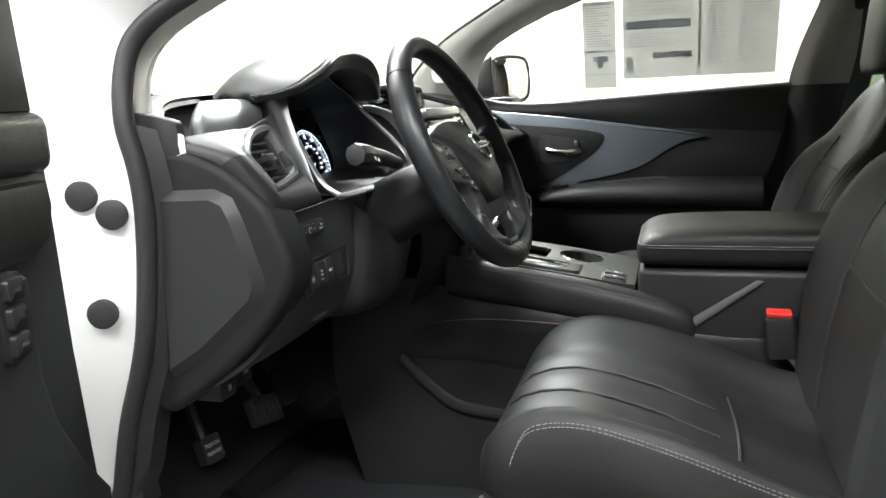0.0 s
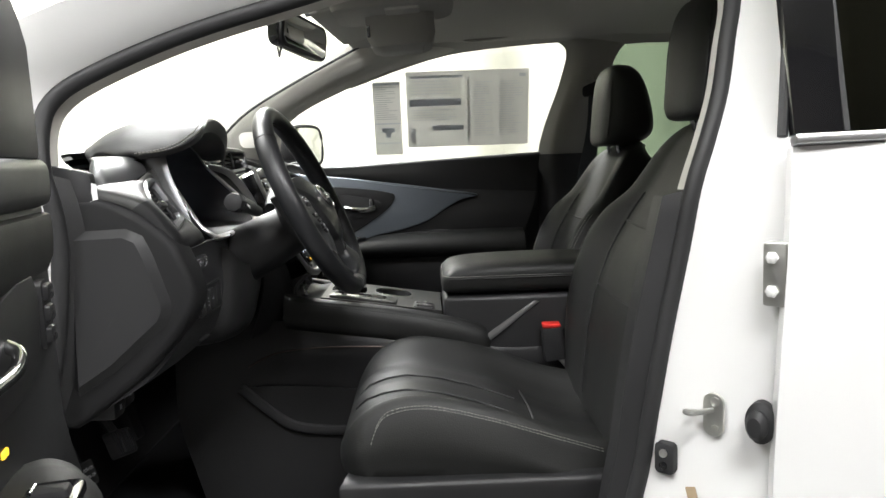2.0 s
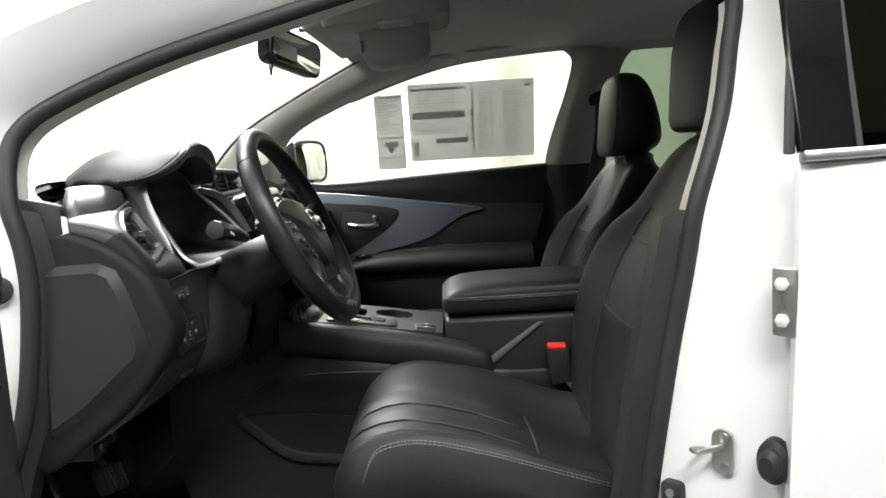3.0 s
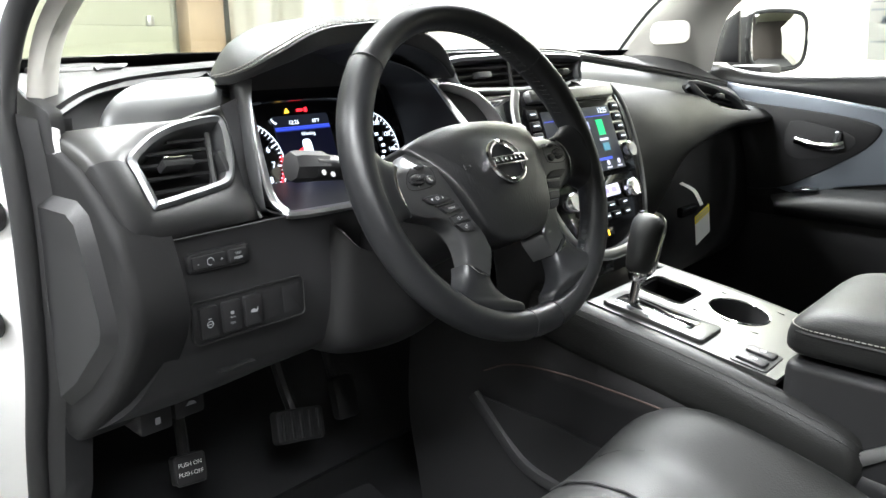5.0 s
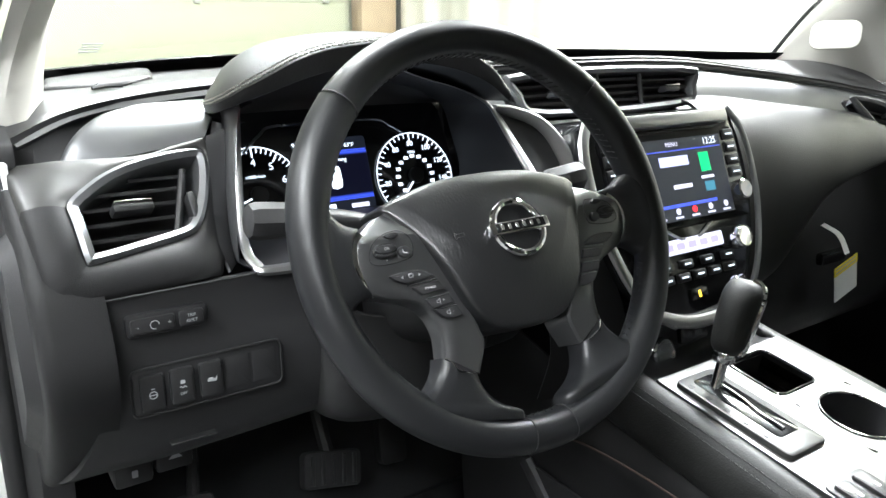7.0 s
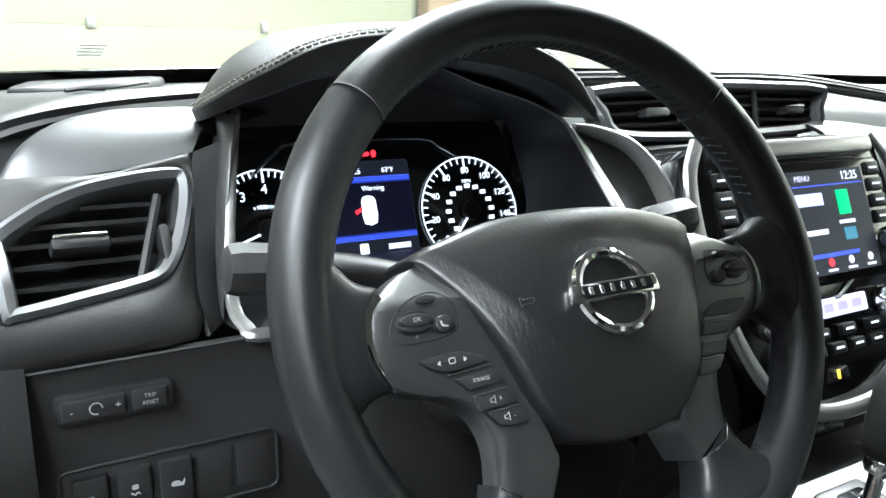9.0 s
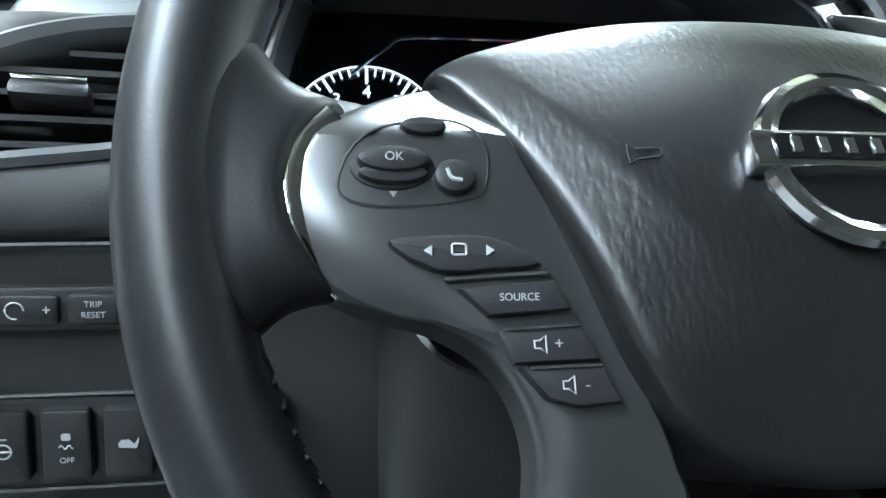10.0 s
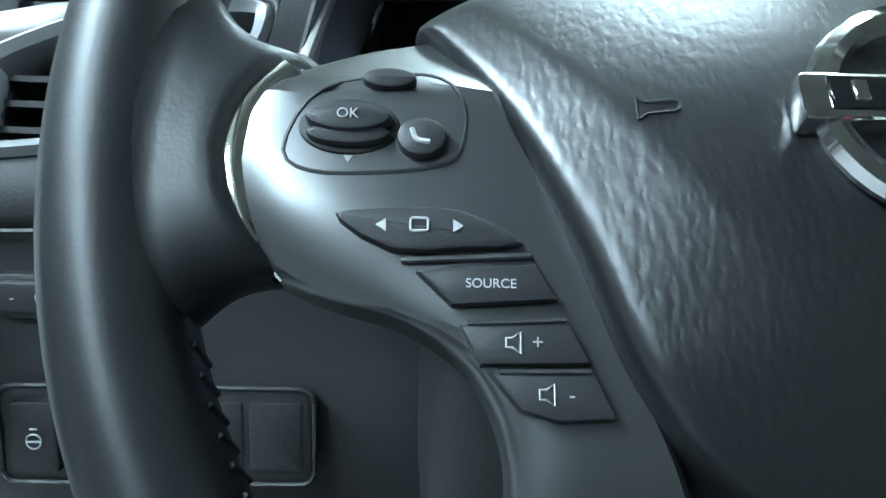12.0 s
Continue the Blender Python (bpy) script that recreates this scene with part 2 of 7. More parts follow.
def tube(path, r, n=8, closed=False, bm=None, flat=1.0, up=(0, 0, 1)):
    """A round (or flattened) bar along a path."""
    bm = bm or bmesh.new()
    P = [Vector(p) for p in path]
    rows = []
    for i, p in enumerate(P):
        a = P[i - 1] if (i or closed) else p
        b = P[(i + 1) % len(P)] if (i + 1 < len(P) or closed) else p
        t = (b - a).normalized()
        s = t.cross(Vector(up))
        s = s.normalized() if s.length > 1e-4 else t.orthogonal().normalized()
        u = s.cross(t)
        rr = r(i / max(1, len(P) - 1)) if callable(r) else r
        rows.append([p + s * rr * math.cos(2 * math.pi * k / n) + u * rr * flat * math.sin(2 * math.pi * k / n) for k in range(n)])
    if closed:
        rows.append(rows[0])
        grid(bm, rows, True)
        bmesh.ops.remove_doubles(bm, verts=bm.verts, dist=1e-7)
    else:
        grid(bm, rows, True, True)
    return bm


def lathe(profile, n=24, m=I4, bm=None):
    """A turned piece: (radius, height) pairs round its own z."""
    bm = bm or bmesh.new()
    rows = [[m @ Vector((r * math.cos(2 * math.pi * k / n), r * math.sin(2 * math.pi * k / n), z)) for k in range(n)] for r, z in profile]
    return grid(bm, rows, True, True)


def dashes(path, pitch=0.006, fill=0.62, r=0.0006, bm=None, lift=0.0):
    """A row of stitches along a path."""
    bm = bm or bmesh.new()
    P = [Vector(p) for p in path]
    for a, b in zip(P, P[1:]):
        L = (b - a).length
        k = max(1, round(L / pitch))
        for i in range(k):
            p, q = a.lerp(b, (i + 0.5 - fill / 2) / k), a.lerp(b, (i + 0.5 + fill / 2) / k)
            tube([p, q], r, 5, bm=bm)
    return bm


def writing(name, text, size, m, mat, parent, align="CENTER"):
    cu = bpy.data.curves.new(name, "FONT")
    cu.body, cu.size, cu.align_x, cu.align_y, cu.extrude = text, size, align, "CENTER", 0.0001
    tmp = bpy.data.objects.new(name, cu)
    scene.collection.objects.link(tmp)
    me = bpy.data.meshes.new_from_object(tmp.evaluated_get(bpy.context.evaluated_depsgraph_get()))
    bpy.data.objects.remove(tmp)
    me.transform(m)
    me.materials.clear()
    me.materials.append(mat)
    ob = new(name, me)
    ob.parent = parent
    return ob


def ngrid_dome(poly, rings, bm=None):
    """A cushion-like cover: rings of (scale, height, drop) of one outline; drop is a function that lowers points."""
    bm = bm or bmesh.new()
    cx, cy = sum(p[0] for p in poly) / len(poly), sum(p[1] for p in poly) / len(poly)
    rows = [[(cx + (x - cx) * s, cy + (y - cy) * s, f(cx + (x - cx) * s, cy + (y - cy) * s)) for x, y in poly] for s, f in rings]
    vs = [[bm.verts.new(p) for p in r] for r in rows]
    n = len(poly)
    for a, b in zip(vs, vs[1:]):
        for i in range(n):
            bm.faces.new((a[i], a[(i + 1) % n], b[(i + 1) % n], b[i]))
    bm.faces.new(vs[-1])
    return bm


# ---------- the room ----------
solo("floor", box(-5, 5.2, -6, 6.2, -0.1, 0, 0), CONCRETE, "grey painted concrete floor under the car", "floor", "structure")
solo("wall_north", box(-5, 5.2, 6.0, 6.2, 0, 3.3), WALL, "cream painted wall ahead of the car", "wall", "structure")
solo("wall_south", box(-5, 5.2, -6.2, -6.0, 0, 3.3), DARKWALL, "dark brown wall behind the car", "wall", "structure")
solo("wall_east", box(5.0, 5.2, -6, 6, 0, 3.3), WALL, "cream painted wall beside the car", "wall", "structure")
solo("wall_west", box(-5.2, -5.0, -6.2, 6.2, 0, 3.3), DARKWALL, "dark brown wall on the driver side", "wall", "structure")
solo("ceiling", box(-5, 5.2, -6, 6.2, 3.3, 3.4), WALL, "white painted ceiling with added light panels", "ceiling", "structure")


def drape(name, path, z0, z1, seed):
    rnd = random.Random(seed)
    P = cr(path, 40)
    ph = [rnd.uniform(0, 6.28) for _ in range(4)]
    rows = []
    for k in range(9):
        z = z0 + (z1 - z0) * k / 8
        r = []
        for i, p in enumerate(P):
            t = (P[min(i + 1, len(P) - 1)] - P[max(i - 1, 0)]).normalized()
            nrm = Vector((t.y, -t.x, 0))
            s = i * 0.06
            a = 0.035 * math.sin(s * 5.1 + ph[0]) + 0.02 * math.sin(s * 11.3 + ph[1] + 0.4 * z) + 0.03 * math.sin(s * 1.9 + ph[2] + z)
            r.append(p + nrm * a * (1.15 - 0.5 * k / 8) + Vector((0, 0, z)))
        rows.append(r)
    bm = grid(bmesh.new(), rows)
    bmesh.ops.solidify(bm, geom=bm.faces[:], thickness=0.004)
    return solo(name, bm, DRAPE, "white cloth backdrop hanging in soft folds", "curtain")


drape("curtain", [(3.0, -3.5, 0), (3.05, -1.0, 0), (2.95, 1.5, 0), (2.93, 4.0, 0), (2.97, 5.7, 0)], 0.02, 3.1, 3)

garage = thing("garage_door", "closed cream sectional garage door ahead of the car", "garage door", pose(-0.6, 5.9, 0))
for k in range(6):
    part("panel", box(-1.9, 3.1, -0.03, 0.03, -0.3 + max(0.32, 0.53 * k + 0.0008), -0.3 + 0.53 * (k + 1) - 0.0008, 0.002), WALL, garage)
for x, z in ((1.8, 1.3), (0.55, 1.3), (2.9, 1.32)):
    part("bracket", box(x - 0.03, x + 0.03, -0.07, -0.03, z - 0.03, z + 0.05, 0.008), METAL, garage, "small metal hinge bracket")
solo("post", box(2.6, 2.95, 5.75, 5.95, 0, 3.3, 0.01), TAN, "tan wooden post beside the garage door", "post")

# Added panels, all out of view, placed and powered to light the car.
for x, y, watts in ((-2.6, 2.0, 54), (-2.6, -0.6, 46), (0.0, 3.6, 8), (1.6, -3.2, 40), (-2.2, -2.6, 16), (0.1, 1.5, 60), (2.25, 0.9, 160)):
    lamp = thing("added_ceiling_light", "unseen long white ceiling light panel, added to light the car", "ceiling light", pose(x, y, 3.24), "ceiling lights")
    part("housing", box(-0.35, 0.35, -0.75, 0.75, 0.0, 0.05, 0.008), WALL, lamp)
    part("diffuser", box(-0.32, 0.32, -0.72, 0.72, -0.012, -0.002, 0.004), LAMPGLOW, lamp, "glowing diffuser")
    ld = bpy.data.lights.new("panel_light", "AREA")
    ld.shape, ld.size, ld.size_y, ld.energy, ld.color = "RECTANGLE", 0.62, 1.4, watts, (1.0, 0.97, 0.9)
    lo = new("panel_light", ld)
    lo.matrix_world = pose(x, y, 3.2)

# ---------- car body round the driver's doorway ----------
SEAL = [(-0.722, 0.395, 0.58), (-0.722, 0.385, 0.63), (-0.722, 0.363, 0.716), (-0.722, 0.333, 0.798), (-0.722, 0.318, 0.86), (-0.722, 0.305, 0.961), (-0.722, 0.307, 1.025),
        (-0.721, 0.318, 1.078), (-0.706, 0.322, 1.134), (-0.694, 0.309, 1.172), (-0.685, 0.261, 1.205), (-0.67, 0.141, 1.255),
        (-0.656, -0.016, 1.301), (-0.635, -0.2, 1.352), (-0.622, -0.36, 1.388), (-0.62, -0.5, 1.40), (-0.645, -0.588, 1.365),
        (-0.677, -0.600, 1.292), (-0.698, -0.585, 1.222), (-0.719, -0.568, 1.153), (-0.740, -0.545, 1.094), (-0.75, -0.522, 1.03), (-0.75, -0.508, 0.956),
        (-0.75, -0.485, 0.843), (-0.75, -0.466, 0.735), (-0.75, -0.446, 0.626), (-0.75, -0.40, 0.50), (-0.75, -0.25, 0.43), (-0.74, 0.05, 0.41), (-0.722, 0.33, 0.44)]
OUTER = [(-0.80, 0.52, 0.58), (-0.795, 0.50, 0.63), (-0.79, 0.49, 0.716), (-0.787, 0.475, 0.798), (-0.786, 0.465, 0.86), (-0.786, 0.46, 0.961), (-0.786, 0.46, 1.025),
         (-0.785, 0.46, 1.08), (-0.775, 0.46, 1.15), (-0.765, 0.44, 1.205), (-0.75, 0.36, 1.25), (-0.73, 0.22, 1.31),
         (-0.71, 0.05, 1.365), (-0.68, -0.15, 1.42), (-0.665, -0.36, 1.455), (-0.66, -0.56, 1.47), (-0.68, -0.72, 1.44),
         (-0.75, -0.69, 1.30), (-0.78, -0.675, 1.225), (-0.805, -0.665, 1.155), (-0.835, -0.65, 1.094), (-0.848, -0.64, 1.03), (-0.848, -0.62, 0.956),
         (-0.848, -0.61, 0.843), (-0.845, -0.605, 0.735), (-0.845, -0.60, 0.626), (-0.845, -0.5, 0.42), (-0.84, -0.3, 0.33), (-0.83, 0.05, 0.31), (-0.80, 0.42, 0.34)]
car = thing("car_body", "white car body with the driver doorway open", "car body")
bm = bmesh.new()
s1, s2 = cr(SEAL, 4, True), cr(OUTER, 4, True)
mid = [a.lerp(b, 0.5) + Vector((-0.008, 0, 0)) for a, b in zip(s1, s2)]
grid(bm, [s1, [a.lerp(b, 0.2) + Vector((-0.006, 0, 0)) for a, b in zip(s1, s2)], mid, s2], True)
bmesh.ops.solidify(bm, geom=bm.faces[:], thickness=0.002)
part("door_frame", bm, PAINT, car, sharp=60)
part("weatherstrip", tube([p + Vector((-0.004, 0, 0)) for p in s1], 0.0115, 10, True, up=(1, 0, 0)), RUBBER, car, "black rubber weatherstrip round the doorway")
# dark trim inside the weatherstrip
c0 = Vector((-0.7, -0.12, 0.9))


def strip(i0, i1, w, mat, label, depth=0.05):
    ring = s1[4 * i0:4 * i1 + 1]
    b_ = grid(bmesh.new(), [[p + Vector((-0.002, 0, 0)) for p in ring], [p + (c0 - p).normalized() * w * 0.45 + Vector((0.003, 0, 0)) for p in ring],
                            [p + (c0 - p).normalized() * w + Vector((0.015, 0, 0)) for p in ring], [p + (c0 - p).normalized() * w * 1.05 + Vector((depth, 0, 0)) for p in ring]])
    bmesh.ops.solidify(b_, geom=b_.faces[:], thickness=0.003)
    return part("inner_trim", b_, mat, car, label)


strip(0, 7, 0.028, BLACK, "black plastic trim inside the doorway", 0.045)
strip(21, 27, 0.034, BLACK, "black plastic trim below the door pillar")
strip(17, 21, 0.009, PILLAR, "light cloth door pillar trim", 0.03)
# cloth-covered windscreen pillar trim on the driver's side
ap = cr([(-0.705, 0.318, 1.078), (-0.693, 0.322, 1.13), (-0.681, 0.309, 1.168), (-0.672, 0.261, 1.201), (-0.657, 0.141, 1.251), (-0.643, -0.016, 1.297), (-0.622, -0.2, 1.348), (-0.61, -0.4, 1.39)], 4)
aq = cr([(-0.655, 0.40, 1.065), (-0.65, 0.40, 1.13), (-0.64, 0.38, 1.19), (-0.622, 0.30, 1.25), (-0.60, 0.17, 1.315), (-0.58, 0.02, 1.38), (-0.56, -0.14, 1.43), (-0.54, -0.4, 1.46)], 4)
bm = grid(bmesh.new(), [ap, [p + Vector((0.008, -0.008, -0.011)) for p in ap], [p + Vector((0.028, 0.0, -0.008)) for p in ap], [a.lerp(b, 0.75) + Vector((0.012, -0.012, -0.006)) for a, b in zip(ap, aq)], aq])
bmesh.ops.solidify(bm, geom=bm.faces[:], thickness=0.003)
part("a_pillar_trim", bm, PILLAR, car, "light cloth-covered windscreen pillar trim", 60)
for x, y, z in ((-0.755, 0.362, 0.999), (-0.745, 0.333, 0.977), (-0.755, 0.354, 0.864)):
    part("plug", lathe([(0.0168, -0.004), (0.0172, 0.003), (0.0145, 0.0045), (0.004, 0.005)], 20, frame_of((x, y, z), (0.35, -0.94, 0), (0, 0, 1))), RUBBER, car, "round black rubber plug")
part("check_strap", tube([(-0.76, 0.45, 0.775), (-0.80, 0.43, 0.77), (-0.86, 0.40, 0.765)], 0.008, 8), RUBBER, car, "black door check strap")
# striker, switch, hinge and rubber boot on the rear pillar
BX, BZ_ = (-0.68, -0.73, 0), (0, 0, 1)
st = part("striker_plate", slab(rrect(0, 0, 0.026, 0.056, 0.012), 0, 0.005, 0.001, frame_of((-0.806, -0.532, 0.746), BX, BZ_)), METAL, car, "zinc door striker")
part("striker_loop", tube(cr([(-0.809, -0.528, 0.752), (-0.818, -0.505, 0.753), (-0.816, -0.497, 0.752), (-0.806, -0.495, 0.751), (-0.795, -0.512, 0.746)], 4), 0.0038, 8), METAL, st)
for dz in (-0.018, 0.018):
    part("bolt", lathe([(0.006, 0), (0.006, 0.007), (0.003, 0.008)], 8, frame_of((-0.808, -0.534, 0.746 + dz), BX, BZ_)), METAL, st)
dsw = part("door_switch", slab(rrect(0, 0, 0.027, 0.042, 0.007), -0.004, 0.009, 0.003, frame_of((-0.774, -0.481, 0.679), BX, BZ_)), RUBBER, car, "black door light switch")
for dz in (-0.009, 0.008):
    part("screw_head", lathe([(0.0055, 0.0), (0.0055, 0.003), (0.003, 0.004)], 12, frame_of((-0.774, -0.481, 0.679 + dz), BX, BZ_) @ Matrix.Translation((0, 0, 0.0085))), METAL if dz > 0 else GLOSSB, dsw)
part("sill_label", slab(rrect(0, 0, 0.014, 0.018, 0.001, 1), 0.0, 0.0006, 0, frame_of((-0.801, -0.507, 0.641), BX, BZ_) @ pose(0, 0, 0.004, 0, 0, 14)), TAN, car, "small brown paper label on the pillar")
hg = part("door_hinge", slab(rrect(0, 0, 0.028, 0.076, 0.004), -0.004, 0.012, 0.002, frame_of((-0.855, -0.588, 0.931), BX, BZ_)), METAL, car, "grey door hinge plate")
for dz in (-0.02, 0.02):
    part("bolt", lathe([(0.0075, 0), (0.0075, 0.016), (0.004, 0.018)], 6, frame_of((-0.853, -0.586, 0.931 + dz), BX, BZ_)), PAINT, hg)
part("wiring_boot", lathe([(0.02, -0.01), (0.027, 0.0), (0.026, 0.012), (0.018, 0.016), (0.019, 0.024), (0.012, 0.032)], 20, frame_of((-0.843, -0.578, 0.748), BX, BZ_) @ Matrix.Diagonal((0.7, 1.0, 1, 1))), RUBBER, car, "black rubber wiring boot")

# rear door, closed
rd = thing("rear_door", "closed white rear car door with dark tinted window", "car door")
bm = surf([[(-0.868, -0.578, 0.40), (-0.905, -0.9, 0.40), (-0.90, -1.6, 0.40)], [(-0.872, -0.578, 0.68), (-0.912, -0.9, 0.68), (-0.905, -1.6, 0.68)],
           [(-0.874, -0.590, 0.95), (-0.91, -0.9, 0.95), (-0.90, -1.6, 0.95)], [(-0.866, -0.597, 1.078), (-0.89, -0.9, 1.084), (-0.88, -1.6, 1.10)]], 4, 4, 0.02)
part("door_skin", bm, PAINT, rd, sharp=60)
M = frame_of((-0.866, -0.597, 1.092), (-0.06, -1, 0.02), (0.25, 0.0, 1.0))
part("belt_moulding", box(0.0, 0.95, -0.013, -0.001, -0.012, 0.008, 0.003, 2, M), SILVER, rd, "bright metal window moulding")
part("window", slab([(0.058, 0), (0.95, 0.02), (0.95, 0.33), (0.075, 0.33)], -0.006, -0.001, 0, M), TINT, rd, "dark tinted window glass")
part("pillar_cover", slab([(0.0, 0), (0.055, 0), (0.066, 0.34), (0.004, 0.34)], -0.012, 0.004, 0.002, M), GLOSSB, rd, "gloss black pillar cover")
part("window_channel", box(0.056, 0.064, 0.0, 0.34, -0.012, 0.002, 0.001, 1, M), RUBBER, rd)
part("door_back", box(-0.83, -0.81, -1.6, -0.68, 0.4, 1.08, 0.004), BLACK, rd)
part("gap_seal", tube([(-0.855, -0.59, 1.09), (-0.83, -0.605, 1.2), (-0.80, -0.62, 1.33)], 0.006, 8), RUBBER, rd)

# ---------- roof, pillars and glass beyond ----------
solo("headliner", surf([[(-0.62, 0.02, 1.42), (-0.3, 0.10, 1.475), (0, 0.11, 1.485), (0.3, 0.10, 1.475), (0.62, 0.02, 1.42)],
                        [(-0.64, -0.27, 1.445), (-0.3, -0.27, 1.505), (0, -0.27, 1.515), (0.3, -0.27, 1.505), (0.66, -0.27, 1.435)],
                        [(-0.64, -1.0, 1.45), (-0.3, -1.0, 1.52), (0, -1.0, 1.53), (0.3, -1.0, 1.52), (0.67, -1.0, 1.445)],
                        [(-0.60, -2.2, 1.40), (-0.3, -2.2, 1.47), (0, -2.2, 1.48), (0.3, -2.2, 1.47), (0.60, -2.2, 1.40)]], 5, 5, 0.01),
     LINER, "grey cloth headliner under the roof", "headliner", "structure")
solo("car_roof", surf([[(-0.68, 0.04, 1.455), (0, 0.16, 1.53), (0.72, 0.04, 1.455)], [(-0.68, -0.6, 1.505), (0, -0.6, 1.61), (0.74, -0.6, 1.505)],
                       [(-0.68, -2.3, 1.47), (0, -2.3, 1.56), (0.74, -2.3, 1.47)]], 6, 6, 0.012), PAINT, "white painted car roof", "car roof", "structure")
solo("windscreen", surf([[(-0.72, 0.50, 1.09), (-0.4, 0.80, 1.09), (0, 0.88, 1.09), (0.4, 0.80, 1.09), (0.72, 0.50, 1.09)],
                         [(-0.60, 0.04, 1.44), (-0.3, 0.13, 1.49), (0, 0.15, 1.50), (0.3, 0.13, 1.49), (0.60, 0.04, 1.44)]], 6, 6, 0.0),
     CLEAR, "clear windscreen glass", "windscreen", "structure").visible_shadow = False
fb = [(-0.72, 0.50, 1.09), (-0.4, 0.80, 1.09), (0, 0.88, 1.09), (0.4, 0.80, 1.09), (0.72, 0.50, 1.09)]
ft = [(-0.712, 0.457, 1.119), (-0.391, 0.735, 1.121), (0, 0.808, 1.123), (0.391, 0.735, 1.121), (0.712, 0.457, 1.119)]
solo("windscreen_band", surf([[(x, y - 0.006, z) for x, y, z in fb], [(x, y - 0.006, z) for x, y, z in ft]], 6, 2, 0.002), GLOSSB, "black printed band along the windscreen base", "windscreen band", "structure")
rp = thing("passenger_pillar", "light cloth-covered windscreen pillar on the passenger side", "pillar")
bq = cr([(0.70, 0.50, 1.09), (0.668, 0.37, 1.22), (0.64, 0.20, 1.315), (0.612, 0.0, 1.41), (0.60, -0.06, 1.44)], 5)
bw = cr([(0.78, 0.30, 1.07), (0.765, 0.25, 1.21), (0.735, 0.05, 1.31), (0.718, -0.14, 1.37), (0.708, -0.31, 1.408)], 5)
bm = grid(bmesh.new(), [[p + Vector((0.02, 0.03, 0.02)) for p in bq], bq, [a.lerp(b, 0.35) + Vector((-0.028, -0.01, -0.01)) for a, b in zip(bq, bw)], [a.lerp(b, 0.8) + Vector((-0.02, -0.01, 0)) for a, b in zip(bq, bw)], bw])
bmesh.ops.solidify(bm, geom=bm.faces[:], thickness=0.006)
part("pillar_trim", bm, PILLAR, rp, sharp=60)
part("glass_edge", tube([p + Vector((-0.004, 0.012, 0.004)) for p in bq], 0.004, 6), RUBBER, rp, "black glass edge")
part("tweeter_grille", slab(rrect(0, 0, 0.085, 0.055, 0.018), 0, 0.004, 0.002, frame_of((0.655, 0.345, 1.155), (0.35, -0.85, 0.05), (0.25, 0.5, 0.9)).inverted().inverted()), PILLAR, rp, "oval cover on the pillar trim")
# roof side rail and passenger window surround
solo("roof_rail", surf([[(0.742, 0.05, 1.312), (0.718, -0.14, 1.373), (0.708, -0.31, 1.41), (0.700, -0.6, 1.43), (0.705, -0.8, 1.42), (0.70, -1.0, 1.42), (0.70, -2.0, 1.40)],
                        [(0.67, 0.05, 1.36), (0.65, -0.14, 1.41), (0.64, -0.31, 1.44), (0.64, -0.6, 1.455), (0.64, -0.8, 1.455), (0.64, -1.0, 1.455), (0.60, -2.0, 1.42)]], 4, 4, 0.006),
     LINER, "grey cloth trim along the roof side", "roof trim", "structure")
bpil = thing("door_pillar_trim", "grey cloth-covered door pillar on the passenger side", "pillar")
bm = surf([[(0.704, -0.60, 1.435), (0.69, -0.68, 1.435), (0.705, -0.83, 1.43)], [(0.712, -0.636, 1.40), (0.685, -0.70, 1.40), (0.715, -0.79, 1.39)],
           [(0.74, -0.622, 1.31), (0.70, -0.68, 1.31), (0.74, -0.76, 1.30)], [(0.815, -0.552, 1.05), (0.77, -0.61, 1.05), (0.80, -0.69, 1.05)],
           [(0.815, -0.55, 0.6), (0.78, -0.6, 0.6), (0.80, -0.68, 0.6)]], 4, 5, 0.01)
part("trim_panel", bm, LINER, bpil)
part("lower_cover", surf([[(0.803, -0.556, 1.082), (0.75, -0.612, 1.082), (0.785, -0.72, 1.082)], [(0.82, -0.54, 0.5), (0.765, -0.59, 0.5), (0.79, -0.72, 0.5)]], 4, 3, 0.006), BLACK, bpil, "black lower pillar cover")
belt = thing("seat_belt", "dark grey seat belt with its shoulder loop", "seat belt")
part("webbing", surf([[(0.70, -0.70, 1.27), (0.70, -0.742, 1.27)], [(0.695, -0.69, 1.15), (0.695, -0.735, 1.15)], [(0.70, -0.66, 1.0), (0.70, -0.71, 1.0)], [(0.70, -0.62, 0.7), (0.70, -0.67, 0.7)]], 2, 4, 0.002), material("webbing", (0.06, 0.065, 0.075), 0.8, var=0.15, bump=0.4, bscale=1500), belt)
part("shoulder_loop", slab(rrect(0, 0, 0.07, 0.045, 0.01), 0, 0.014, 0.005, frame_of((0.71, -0.715, 1.28), (0, -1, 0.1), (0.2, 0, 1))), BLACK, belt)
part("adjuster", slab(rrect(0, 0, 0.03, 0.06, 0.008), 0, 0.012, 0.004, frame_of((0.71, -0.70, 1.325), (0, -1, 0.1), (0.25, 0, 1))), LINER, belt)
wg = solo("passenger_window", surf([[(0.80, 0.31, 1.10), (0.802, 0.1, 1.075), (0.806, -0.12, 1.07), (0.808, -0.55, 1.085)], [(0.77, 0.25, 1.215), (0.74, 0.05, 1.315), (0.722, -0.14, 1.372), (0.708, -0.64, 1.42)]], 5, 4, 0.0),
          CLEAR, "clear closed passenger door window", "car window", "structure")
wg.visible_shadow = False
